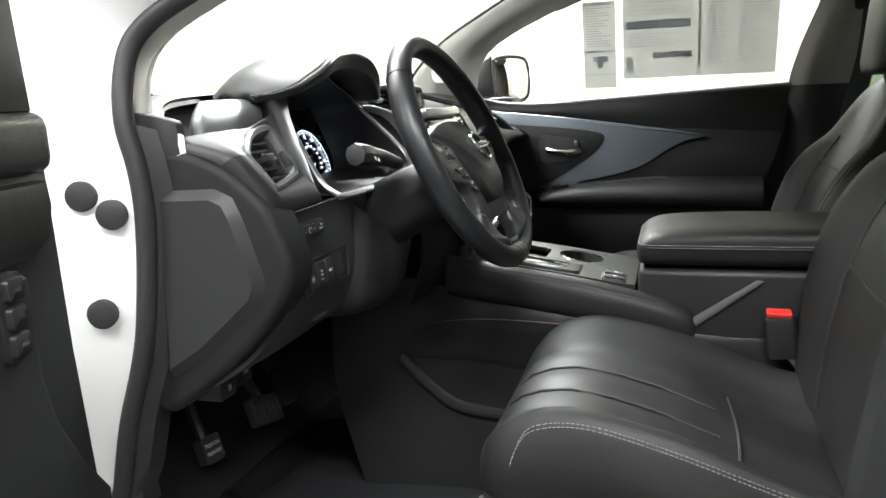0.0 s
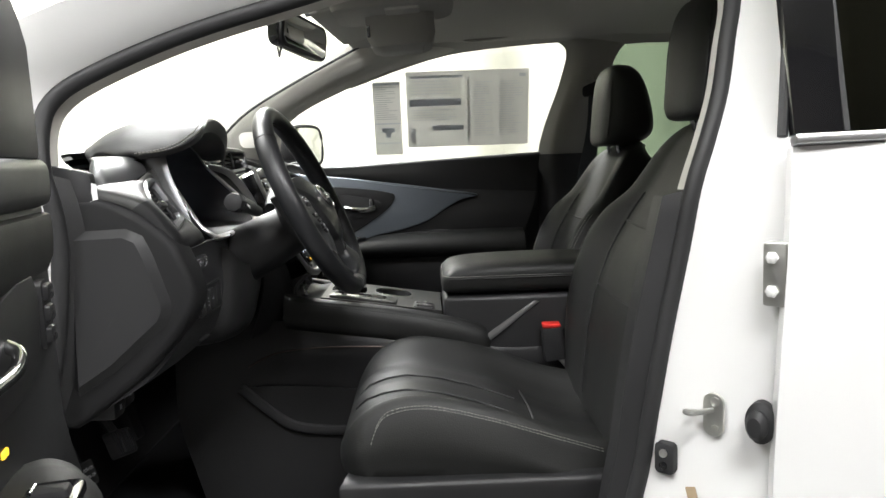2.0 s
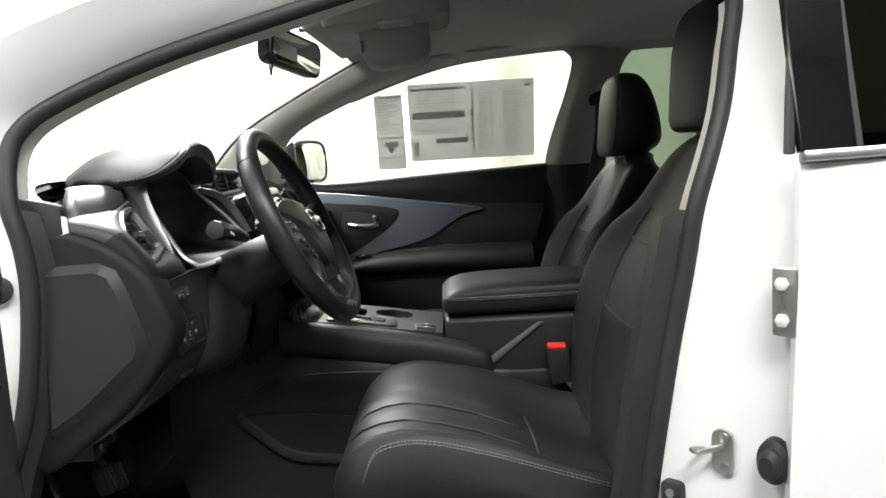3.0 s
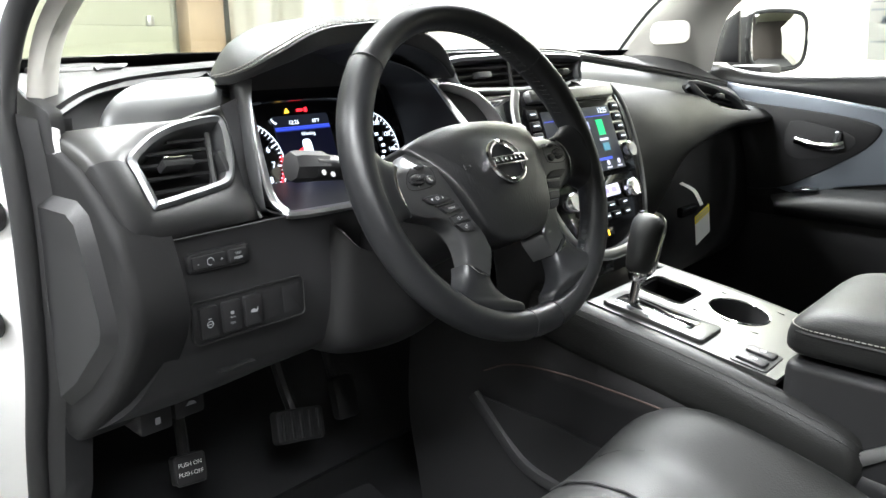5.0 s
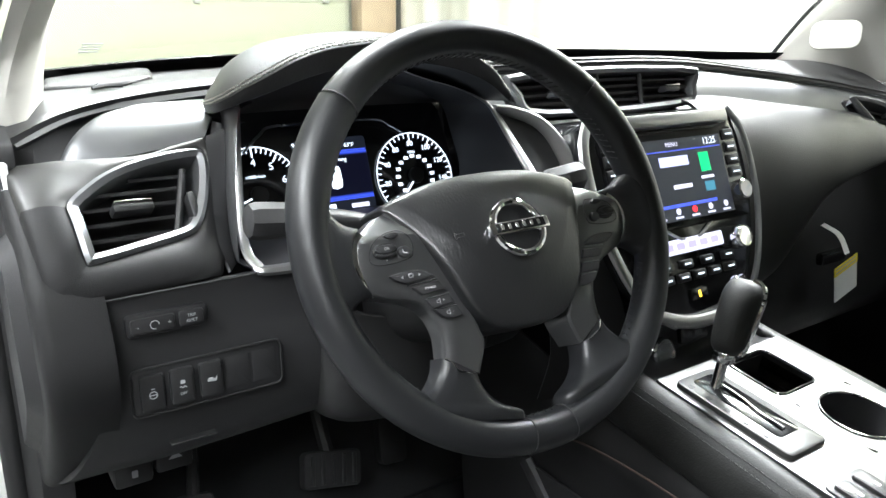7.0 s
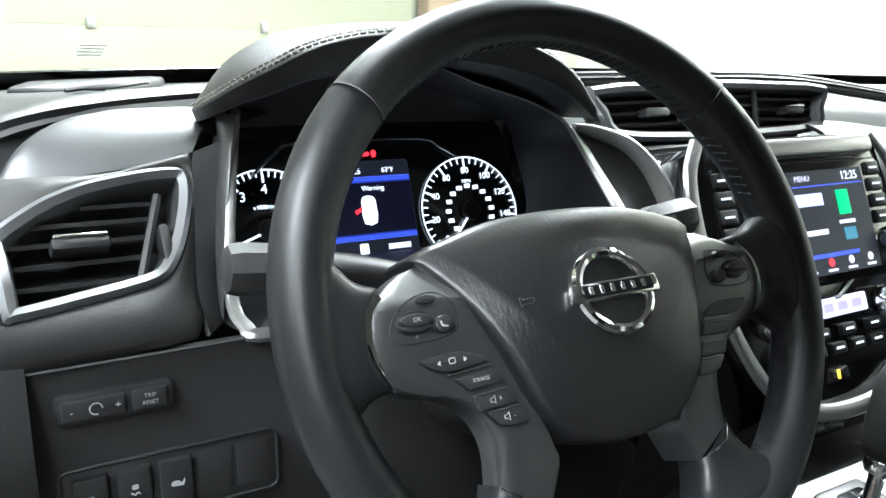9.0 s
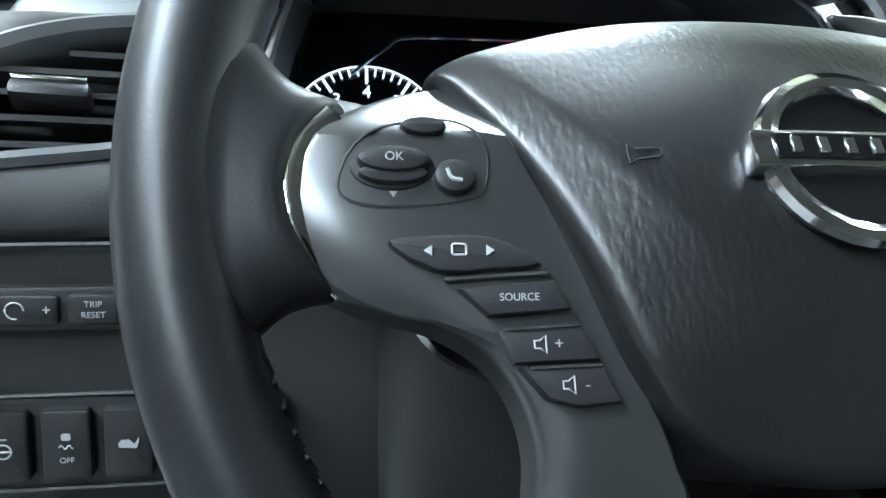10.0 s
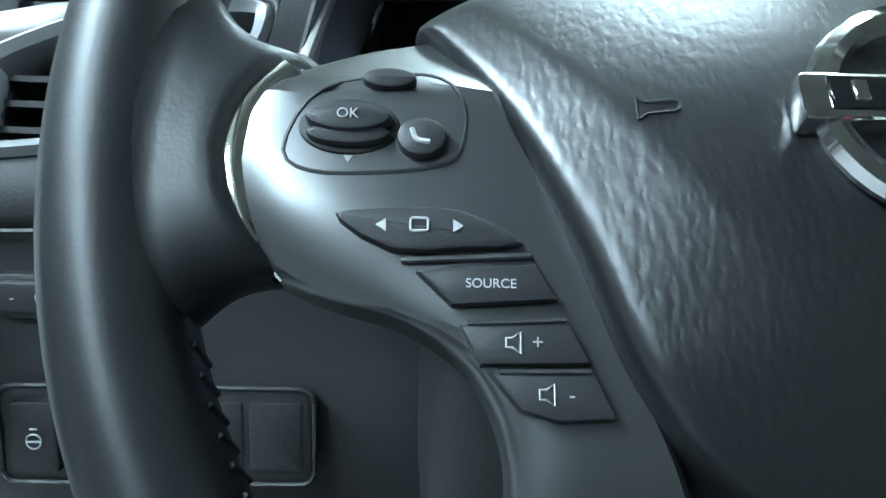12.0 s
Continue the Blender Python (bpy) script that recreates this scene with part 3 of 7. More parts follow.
rw = solo("rear_side_window", surf([[(0.80, -0.70, 1.05), (0.80, -1.82, 1.07)], [(0.706, -0.79, 1.42), (0.70, -1.82, 1.41)]], 3, 3, 0.0), GREENTINT, "green tinted rear side window", "car window", "structure")
rw.visible_shadow = False
solo("rear_pillar", box(0.6, 0.82, -2.3, -1.8, 0.5, 1.43, 0.03), LINER, "grey cloth rear pillar trim", "pillar", "structure")
solo("rear_bulkhead", box(-0.8, 0.8, -2.32, -2.3, 0.4, 1.45), LINER, "grey trim closing the load space", "trim", "structure")
solo("rear_bench_wall", box(-0.80, -0.70, -2.3, -0.75, 0.4, 1.43), LINER, "grey trim behind the driver pillar", "trim", "structure")
solo("car_floor", box(-0.74, 0.8, -2.3, 0.9, 0.34, 0.36), CARPET, "black carpet in the footwell", "car floor", "structure")
solo("firewall", surf([[(-0.74, 0.95, 1.05), (0.8, 0.95, 1.05)], [(-0.74, 0.85, 0.6), (0.8, 0.85, 0.6)], [(-0.74, 0.55, 0.36), (0.8, 0.55, 0.36)]], 3, 4, 0.02), CARPET, "black carpeted front bulkhead", "bulkhead", "structure")
solo("cowl", surf([[(x, 0.86 - 0.75 * x * x, 1.094) for x in (-0.76, -0.4, 0, 0.4, 0.82)], [(x, 0.97, 1.05) for x in (-0.76, -0.4, 0, 0.4, 0.82)], [(x, 0.97, 0.9) for x in (-0.76, -0.4, 0, 0.4, 0.82)]], 5, 3, 0.01), BLACK, "black cowl panel ahead of the dashboard", "cowl", "structure")
solo("kick_panel", box(-0.728, -0.70, 0.41, 0.95, 0.34, 1.06, 0.01), BLACK, "black kick panel beside the pedals", "trim", "structure")
solo("far_kick_panel", box(0.80, 0.86, 0.28, 0.95, 0.34, 1.06, 0.01), BLACK, "black kick panel on the passenger side", "trim", "structure")
solo("engine_hood", surf([[(-0.80, 0.62, 1.05), (0, 0.95, 1.065), (0.80, 0.62, 1.05)], [(-0.80, 1.2, 1.0), (0, 1.3, 1.05), (0.80, 1.2, 1.0)], [(-0.7, 1.9, 0.85), (0, 2.05, 0.9), (0.7, 1.9, 0.85)]], 6, 5, 0.01), PAINT, "white painted engine hood", "hood", "structure")
solo("fender", surf([[(-0.84, 0.48, 1.06), (-0.82, 1.0, 1.0), (-0.80, 1.9, 0.85)], [(-0.92, 0.50, 0.9), (-0.95, 1.0, 0.9), (-0.88, 1.9, 0.75)], [(-0.92, 0.52, 0.3), (-0.94, 1.0, 0.3), (-0.88, 1.9, 0.3)]], 5, 4, 0.01), PAINT, "white painted front fender", "fender", "structure")
# mirrors
om = thing("door_mirror", "white door mirror outside the passenger window", "door mirror")
Mm = frame_of((0.99, 0.235, 1.14), (0.90, -0.43, 0), (0, 0.05, 1))
shp = smooth2([(-0.085, -0.05), (-0.09, 0.03), (-0.075, 0.062), (0.03, 0.068), (0.085, 0.05), (0.09, -0.03), (0.06, -0.066), (-0.04, -0.07)])
part("housing", slab(shp, -0.003, 0.09, 0.03, Mm @ pose(0, 0, 0, 180) @ Matrix.Diagonal((1, -1, 1, 1))), RUBBER, om)
part("rim", tube([Mm @ Vector((x, y, 0.004)) for x, y in shp], 0.006, 8, True), RUBBER, om, "black rim round the mirror glass")
part("mirror_glass", slab([(x * 0.93, y * 0.92) for x, y in shp], -0.004, 0.0075, 0.001, Mm), MIRROR, om)
part("foot", box(0.80, 0.93, 0.19, 0.27, 1.045, 1.085, 0.012), RUBBER, om)
im = thing("rear_view_mirror", "black rear view mirror on the windscreen", "rear view mirror")
Mi = frame_of((0.0, 0.078, 1.356), (0.955, -0.29, -0.07), (0.05, -0.10, 1))
sh = rrect(0, 0, 0.225, 0.078, 0.026, 5)
part("shell", slab(sh, -0.012, 0.02, 0.012, Mi @ pose(0, 0, -0.012, 180)), GLOSSB, im)
part("bezel", slab(sh, -0.008, 0.006, 0.004, Mi), BLACK, im)
part("mirror_glass", slab(rrect(0, 0, 0.207, 0.062, 0.02, 5), 0.0, 0.0075, 0.001, Mi), MIRROR, im)
part("stem", tube(cr([(0.0, 0.125, 1.36), (0.0, 0.15, 1.39), (0.0, 0.16, 1.45)], 4), 0.011, 10), BLACK, im)
part("cable", tube(cr([(-0.03, 0.12, 1.34), (-0.035, 0.125, 1.318), (-0.02, 0.13, 1.312), (-0.005, 0.135, 1.33), (0.0, 0.145, 1.38)], 5), 0.0025, 6), BLACK, im)
# overhead console and grab handle
oc = thing("overhead_console", "grey overhead console with map lamps", "overhead console")
Mo = frame_of((0.03, -0.12, 1.43), (1, 0, 0.0), (0, -1, 0.06))
part("housing", slab(rrect(0, 0.0, 0.22, 0.27, 0.04, 5), -0.06, 0.03, 0.014, Mo), LINER, oc)
for sx in (-1, 1):
    part("map_lamp", slab(rrect(sx * 0.066, 0.02, 0.06, 0.075, 0.008), 0.02, 0.036, 0.003, Mo), PILLAR, oc, "unlit map lamp lens")
part("glasses_lid", slab([(-0.06, -0.065), (0.06, -0.065), (0.075, -0.04), (0.075, 0.07), (0.06, 0.088), (-0.06, 0.088), (-0.075, 0.07), (-0.075, -0.04)], 0.02, 0.105, 0.03, Mo @ Matrix.Translation((0.05, 0, 0))), LINER, oc)
part("latch", slab(rrect(0.0, -0.06, 0.035, 0.008, 0.003), 0.05, 0.075, 0.002, Mo), GREYSILVER, oc)
sv = thing("sun_visor", "grey cloth sun visor folded against the headliner", "sun visor", group="sun visors")
part("pad", box(-0.17, 0.17, -0.08, 0.08, -0.01, 0.01, 0.009, 3), LINER, sv)
part("clip", box(-0.165, -0.15, 0.06, 0.09, -0.006, 0.006, 0.003), GREYSILVER, sv)
sv.matrix_world = pose(0.33, -0.01, 1.447, -14, 4, -8)
copy_thing(sv, pose(-0.33, -0.01, 1.447, -14, -4, 8))
gh = thing("grab_handle", "grey plastic grab handle over the passenger window", "grab handle")
part("bar", tube(cr([(0.655, -0.28, 1.455), (0.645, -0.295, 1.44), (0.64, -0.34, 1.432), (0.64, -0.43, 1.44), (0.645, -0.485, 1.452), (0.655, -0.50, 1.468)], 4), 0.011, 10, flat=0.7), LINER, gh)


# ---------- dashboard ----------
dash = thing("dashboard", "black soft-touch dashboard with silver trims", "dashboard")
LIP = [(-0.73, 0.25, 1.06), (-0.69, 0.29, 1.078), (-0.61, 0.345, 1.098), (-0.45, 0.40, 1.108), (-0.2, 0.36, 1.118), (0.0, 0.335, 1.122), (0.2, 0.335, 1.12), (0.4, 0.335, 1.102), (0.58, 0.31, 1.08), (0.74, 0.24, 1.05)]
top = [[(x, y + 0.0, z) for x, y, z in LIP], [(x, y + 0.02, z + 0.006) for x, y, z in LIP],
       [(x, 0.5 if abs(x) < 0.5 else 0.44 if abs(x) < 0.65 else 0.38, 1.105) for x, y, z in LIP],
       [(x, 0.87 - 0.75 * x * x, 1.101) for x, y, z in LIP]]
part("top_pad", surf(top, 9, 4, 0.012, hole=lambda p: p.x < -0.703), SOFT, dash)
band = [[(x, y + 0.004, z - 0.004) for x, y, z in LIP], [(x, y + 0.012, z - 0.012) for x, y, z in LIP], [(x, y - 0.02 - (0.02 if x < -0.4 else 0.0), z - 0.032) for x, y, z in LIP],
        [(x, y - 0.045 - (0.03 if x < -0.4 else 0), z - 0.07) for x, y, z in LIP]]
part("front_band", surf(band, 9, 4, 0.006, hole=lambda p: p.x < -0.205), BANDTRIM, dash, "satin dark metal band under the dash lip")
# A dark tube stands in for the line of shade under the lip.
part("lip_shadow_gap", tube([p + Vector((0, 0.005, -0.006)) for p in cr(LIP, 6) if p.x > -0.24], 0.005, 8), RUBBER, dash, "dark strip standing in for the shade gap under the dash top")
# Left end of the band as a dark sheet: lip shade put into colour.
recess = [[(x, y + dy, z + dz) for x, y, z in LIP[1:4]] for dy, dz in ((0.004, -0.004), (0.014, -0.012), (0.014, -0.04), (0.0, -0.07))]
part("side_recess_shade", surf(recess, 9, 4, 0.006), RUBBER, dash, "dark sheet standing in for the shade at the dash end")
# speaker grille and raised defroster pad on the top
for k in range(7):
    u = k / 6
    a_, b_ = Vector((-0.605 + 0.012 * u, 0.385 + 0.03 * u, 1.1085 + 0.001 * u)), Vector((-0.575 + 0.046 * u, 0.390 + 0.08 * u, 1.1095 + 0.002 * u))
    part("grille_bar", tube([a_, a_.lerp(b_, 0.5) + Vector((0, 0.004, 0.001)), b_], 0.0018, 5), BLACK, dash)
part("defroster_pad", slab([(-0.645, 0.42), (-0.60, 0.44), (-0.53, 0.50), (-0.505, 0.55), (-0.485, 0.64), (-0.495, 0.68), (-0.56, 0.62), (-0.63, 0.52)], 1.096, 1.1105, 0.005, seg=3), SOFT, dash, "raised pad below the windscreen")

# driver's side vent housing, knee panel and end cap
vh = [[(-0.70, 0.283, 1.058), (-0.66, 0.262, 1.060), (-0.60, 0.246, 1.061), (-0.57, 0.247, 1.067), (-0.537, 0.250, 1.073)],
      [(-0.70, 0.262, 1.052), (-0.66, 0.240, 1.055), (-0.60, 0.228, 1.057), (-0.57, 0.235, 1.062), (-0.540, 0.241, 1.066)],
      [(-0.698, 0.205, 1.030), (-0.66, 0.200, 1.036), (-0.60, 0.203, 1.04), (-0.575, 0.208, 1.042), (-0.543, 0.226, 1.045)],
      [(-0.694, 0.170, 0.985), (-0.66, 0.166, 0.99), (-0.60, 0.168, 0.99), (-0.575, 0.172, 0.99), (-0.551, 0.194, 0.995)],
      [(-0.69, 0.163, 0.965), (-0.66, 0.158, 0.966), (-0.60, 0.158, 0.968), (-0.575, 0.158, 0.969), (-0.549, 0.170, 0.967)]]
# driver's vent
Mv = frame_of((-0.604, 0.204, 1.023), (0.996, 0.081, -0.043), (-0.016, 0.613, 0.790))
Vo = smooth2([(-0.0583, -0.0431), (-0.0598, -0.0233), (-0.0613, -0.0052), (-0.0627, 0.0071), (-0.0590, 0.0141), (-0.0466, 0.0241), (-0.0288, 0.0355), (-0.0063, 0.0446), (0.0161, 0.0499), (0.0366, 0.0534), (0.0545, 0.0542), (0.0614, 0.0482), (0.0611, 0.0339), (0.0551, 0.0119), (0.0477, -0.0067), (0.0384, -0.0219), (0.0289, -0.0287), (0.0108, -0.0332), (-0.0134, -0.0375), (-0.0363, -0.0416), (-0.0515, -0.0437)], 2)


def inside(poly, m, k=0.9):
    inv = m.inverted()

    def test(p):
        q = inv @ p
        hit = False
        for (x0, y0), (x1, y1) in zip(poly, poly[1:] + poly[:1]):
            x0, y0, x1, y1 = x0 * k, y0 * k, x1 * k, y1 * k
            if (y0 > q.y) != (y1 > q.y) and q.x < x0 + (q.y - y0) * (x1 - x0) / (y1 - y0):
                hit = not hit
        return hit
    return test


edge_loop = cr(vh[0], 8)[:-1] + cr([r[-1] for r in vh], 8)[:-1] + list(reversed(cr(vh[-1], 8)))[:-1] + list(reversed(cr([r[0] for r in vh], 8)))[:-1]
inv = Mv.inverted()
flat_loop = [inv @ p for p in edge_loop]
ring0, ring3 = [], []
for x, y in Vo:
    a0 = math.atan2(y, x)
    best = None
    for p, q in zip(flat_loop, flat_loop[1:] + flat_loop[:1]):
        c1, c2 = p.x * math.sin(a0) - p.y * math.cos(a0), q.x * math.sin(a0) - q.y * math.cos(a0)
        if c1 * c2 <= 0 and c1 != c2:
            w = p.lerp(q, c1 / (c1 - c2))
            if w.x * x + w.y * y > 0 and (best is None or w.length > best.length):
                best = w
    ring0.append(Vector((x, y, 0.0)))
    ring3.append(best)
rows = []
for k, bulge in ((0.0, -0.006), (0.0, 0.001), (0.12, 0.004), (0.35, 0.007), (0.65, 0.007), (0.88, 0.003), (1.0, 0.0), (1.0, -0.012)):
    rows.append([Mv @ (a.lerp(b, k) + Vector((0, 0, bulge * min(1, (b - a).length / 0.03)))) for a, b in zip(ring0, ring3)])
upper = [y > (0.004 if x < 0 else 0.022) for x, y in Vo]
first = next(i for i in range(len(Vo)) if upper[i] and not upper[i - 1])
turn_ = lambda r: r[first:] + r[:first]
n_up = sum(upper)
part("vent_housing", grid(bmesh.new(), [turn_(r)[:n_up] for r in rows]), DUCT, dash, "satin grey trim over the side vent", 60)
part("lower_housing", grid(bmesh.new(), [turn_(r)[n_up - 1:] + turn_(r)[:1] for r in rows]), SHADEBLACK, dash, sharp=60)
part("duct_cover", surf([[(-0.640, 0.296, 1.056), (-0.656, 0.278, 1.057), (-0.650, 0.264, 1.059), (-0.610, 0.256, 1.060), (-0.570, 0.254, 1.065), (-0.537, 0.252, 1.073)],
      [(-0.630, 0.300, 1.070), (-0.647, 0.284, 1.071), (-0.642, 0.270, 1.072), (-0.604, 0.264, 1.074), (-0.565, 0.260, 1.077), (-0.532, 0.256, 1.082)],
      [(-0.615, 0.304, 1.084), (-0.632, 0.290, 1.084), (-0.630, 0.279, 1.084), (-0.596, 0.275, 1.086), (-0.558, 0.271, 1.088), (-0.524, 0.266, 1.091)],
      [(-0.595, 0.310, 1.093), (-0.610, 0.300, 1.0935), (-0.610, 0.292, 1.094), (-0.584, 0.292, 1.096), (-0.548, 0.290, 1.0975), (-0.515, 0.285, 1.0985)],
      [(-0.570, 0.325, 1.096), (-0.580, 0.318, 1.097), (-0.582, 0.314, 1.098), (-0.565, 0.315, 1.099), (-0.538, 0.315, 1.0995), (-0.505, 0.312, 1.100)]], 5, 5, 0.004), BANDTRIM, dash, "satin metal band under the dash lip")
FO = cr([(-0.520, 0.250, 1.099), (-0.522, 0.240, 1.072), (-0.532, 0.219, 1.017), (-0.536, 0.200, 0.975), (-0.532, 0.192, 0.964), (-0.520, 0.180, 0.958), (-0.505, 0.170, 0.956)], 6)
FI = cr([(-0.512, 0.228, 1.099), (-0.518, 0.222, 1.072), (-0.529, 0.200, 1.022), (-0.537, 0.183, 0.980), (-0.537, 0.176, 0.970), (-0.524, 0.170, 0.965), (-0.505, 0.165, 0.963)], 6)
bm = grid(bmesh.new(), [[p + Vector((0.004, 0.02, 0.0)) for p in FO], FO, [a.lerp(b, 0.3) + Vector((-0.001, -0.002, 0.001)) for a, b in zip(FO, FI)], [a.lerp(b, 0.7) + Vector((-0.001, -0.003, 0.001)) for a, b in zip(FO, FI)], FI, [p + Vector((0.006, 0.012, 0.0)) for p in FI]])
part("bezel_flank", bm, MIDSILVER, dash, "satin silver flank of the cluster surround", 70)
part("bezel_filler", surf([[r[-1] for r in vh], [(-0.520, 0.246, 1.080), (-0.523, 0.240, 1.066), (-0.527, 0.231, 1.045), (-0.534, 0.212, 0.995), (-0.533, 0.196, 0.967)]], 4, 3, 0.003), KNEE, dash)
kp = [[(-0.69, 0.166, 0.9625), (-0.60, 0.16, 0.9645), (-0.50, 0.16, 0.965), (-0.36, 0.17, 0.965), (-0.20, 0.17, 0.96)],
      [(-0.675, 0.155, 0.92), (-0.60, 0.165, 0.92), (-0.50, 0.163, 0.92), (-0.36, 0.168, 0.92), (-0.20, 0.165, 0.92)],
      [(-0.665, 0.152, 0.88), (-0.60, 0.163, 0.88), (-0.50, 0.163, 0.88), (-0.36, 0.165, 0.88), (-0.20, 0.16, 0.88)],
      [(-0.675, 0.178, 0.83), (-0.60, 0.175, 0.83), (-0.50, 0.175, 0.83), (-0.36, 0.18, 0.83), (-0.20, 0.18, 0.84)],
      [(-0.69, 0.225, 0.78), (-0.60, 0.21, 0.785), (-0.50, 0.205, 0.79), (-0.36, 0.215, 0.79), (-0.20, 0.22, 0.80)],
      [(-0.70, 0.32, 0.735), (-0.60, 0.30, 0.745), (-0.50, 0.30, 0.76), (-0.36, 0.31, 0.765), (-0.20, 0.31, 0.77)],
      [(-0.70, 0.45, 0.73), (-0.60, 0.45, 0.74), (-0.50, 0.45, 0.75), (-0.36, 0.45, 0.76), (-0.20, 0.45, 0.77)]]
part("knee_panel", surf(kp, 4, 4, 0.006), KNEE, dash, "charcoal grey knee panel")
ec = smooth2([(0.286, 1.044), (0.258, 1.042), (0.210, 1.020), (0.168, 0.983), (0.152, 0.955), (0.137, 0.905), (0.156, 0.862), (0.205, 0.806), (0.278, 0.748), (0.33, 0.725), (0.36, 0.80), (0.345, 0.95), (0.32, 1.04)], 3)
part("end_cap", slab(ec, -0.03, 0.022, 0.012, yz(-0.684, -1), seg=4), SHADEBLACK, dash, "black side cap of the dashboard")
ei = [(0.305, 0.985), (0.30, 0.998), (0.225, 1.0), (0.203, 0.99), (0.192, 0.965), (0.172, 0.90), (0.172, 0.885), (0.18, 0.868), (0.25, 0.807), (0.305, 0.772), (0.312, 0.785)]
part("end_cap_panel", slab(ei, 0.012, 0.033, 0.011, yz(-0.684, -1), seg=1), BLACK, dash, "raised panel on the dash side cap")
part("pillar_gusset", slab(smooth2([(0.345, 1.092), (0.318, 1.087), (0.275, 1.078), (0.266, 1.070), (0.266, 1.050), (0.268, 1.036), (0.30, 1.030), (0.345, 1.030)], 3), -0.010, 0.003, 0.003, yz(-0.702, -1)), RUBBER, dash, "flat black trim plate at the pillar foot")
part("white_clip", slab([(0.0, 0.0), (0.010, 0.0), (0.009, 0.022), (0.002, 0.025)], 0, 0.003, 0, frame_of((-0.702, 0.270, 1.038), (0.4, -0.9, 0), (0, 0, 1))), WHITE, dash, "white strip at the dash end")


def vent(parent, m, outline, slats, bars, inner=0.86, depth=0.03, tab=None, wheel=None):
    """An air vent: silver frame, dark well, slats and a tab, in the vent's own plane."""
    v = part("air_vent", slab([(x * 0.98, y * 0.98) for x, y in outline], -depth - 0.004, -depth, 0, m), RUBBER, parent, "air vent with dark slats and silver frame")
    o = [Vector((x, y, 0)) for x, y in outline]
    c = sum(o, Vector()) / len(o)
    b = bmesh.new()
    w = 0.0085
    ring = []
    for i, p in enumerate(o):
        t = (o[(i + 1) % len(o)] - o[i - 1]).normalized()
        nr = Vector((-t.y, t.x, 0))
        if nr.dot(c - p) < 0:
            nr.negate()
        ring.append([m @ (p + nr * d + Vector((0, 0, z))) for d, z in ((-0.001, -0.004), (0.0, 0.002), (w * 0.4, 0.0045), (w, 0.002), (w + 0.002, -0.006), (w + 0.003, -depth))])
    ring.append(ring[0])
    grid(b, ring)
    part("frame", b, BANDTRIM, v, "satin silver vent frame")
    for (x0, y0), (x1, y1) in slats:
        part("slat", box(-0.5, 0.5, -0.0014, 0.0014, -0.012, 0.003, 0, 1, m @ Matrix.Translation(((x0 + x1) / 2, (y0 + y1) / 2, -0.010)) @ pose(0, 0, 0, 0, 0, math.degrees(math.atan2(y1 - y0, x1 - x0))) @ pose(0, 0, 0, 25) @ Matrix.Diagonal((math.hypot(x1 - x0, y1 - y0), 1, 1, 1))), BLACK, v)
    for (x0, y0), (x1, y1) in bars:
        part("divider", tube([m @ Vector((x0, y0, -0.006)), m @ Vector((x1, y1, -0.006))], 0.003, 6), BLACK, v)
    if tab:
        part("tab", box(tab[0] - tab[2] / 2, tab[0] + tab[2] / 2, tab[1] - 0.005, tab[1] + 0.004, -0.012, 0.004, 0.003, 2, m), BLACK, v, "black vent tab")
        part("tab_edge", box(tab[0] - tab[2] * 0.46, tab[0] + tab[2] * 0.46, tab[1] + 0.0028, tab[1] + 0.0052, -0.006, 0.0046, 0.001, 2, m), CHROME, v, "chrome edge of the tab")
    if wheel:
        part("wheel", slab(rrect(wheel[0], wheel[1], 0.007, 0.028, 0.003), -0.01, 0.003, 0.002, m), BLACK, v)
    return v


vent(dash, Mv, Vo, [((-0.055, -0.035), (0.012, -0.033)), ((-0.057, -0.021), (0.019, -0.019)), ((-0.056, -0.007), (0.024, -0.005)), ((-0.052, 0.007), (0.029, 0.009)), ((-0.038, 0.02), (0.033, 0.022)), ((-0.008, 0.032), (0.036, 0.033))], [((0.015, -0.038), (0.04, 0.037))], tab=(-0.012, 0.003, 0.034), wheel=(0.038, -0.002))
part("crease", tube([(-0.69, 0.160, 0.9635), (-0.60, 0.155, 0.966), (-0.50, 0.155, 0.967)], 0.0012, 5), RUBBER, dash)

# switches on the knee panel
Mk = frame_of((-0.62, 0.1585, 0.9), (1, 0.0, 0.0), (0.0, 0.04, 1))
dm = part("dimmer_switch", slab(rrect(0.011, 0.0385, 0.066, 0.019, 0.004), -0.004, 0.0035, 0.002, Mk), BLACK, dash, "black dimmer and trip reset switch")
part("key", slab(rrect(-0.001, 0.0385, 0.035, 0.013, 0.002), 0, 0.006, 0.0015, Mk), BLACK, dm)
part("key", slab(rrect(0.030, 0.0385, 0.02, 0.013, 0.002), 0, 0.006, 0.0015, Mk), BLACK, dm)
writing("writing", "TRIP", 0.0036, Mk @ Matrix.Translation((0.030, 0.0408, 0.0062)), MARK, dm)
writing("writing", "RESET", 0.0036, Mk @ Matrix.Translation((0.030, 0.0363, 0.0062)), MARK, dm)
writing("writing", "-", 0.006, Mk @ Matrix.Translation((-0.013, 0.0385, 0.0062)), MARK, dm)
writing("writing", "+", 0.006, Mk @ Matrix.Translation((0.012, 0.0385, 0.0062)), MARK, dm)
part("dial_icon", tube([Mk @ Vector((0.0035 * math.cos(a), 0.0385 + 0.0035 * math.sin(a), 0.0062)) for a in [i * 0.45 for i in range(12)]], 0.0004, 4), MARK, dm)
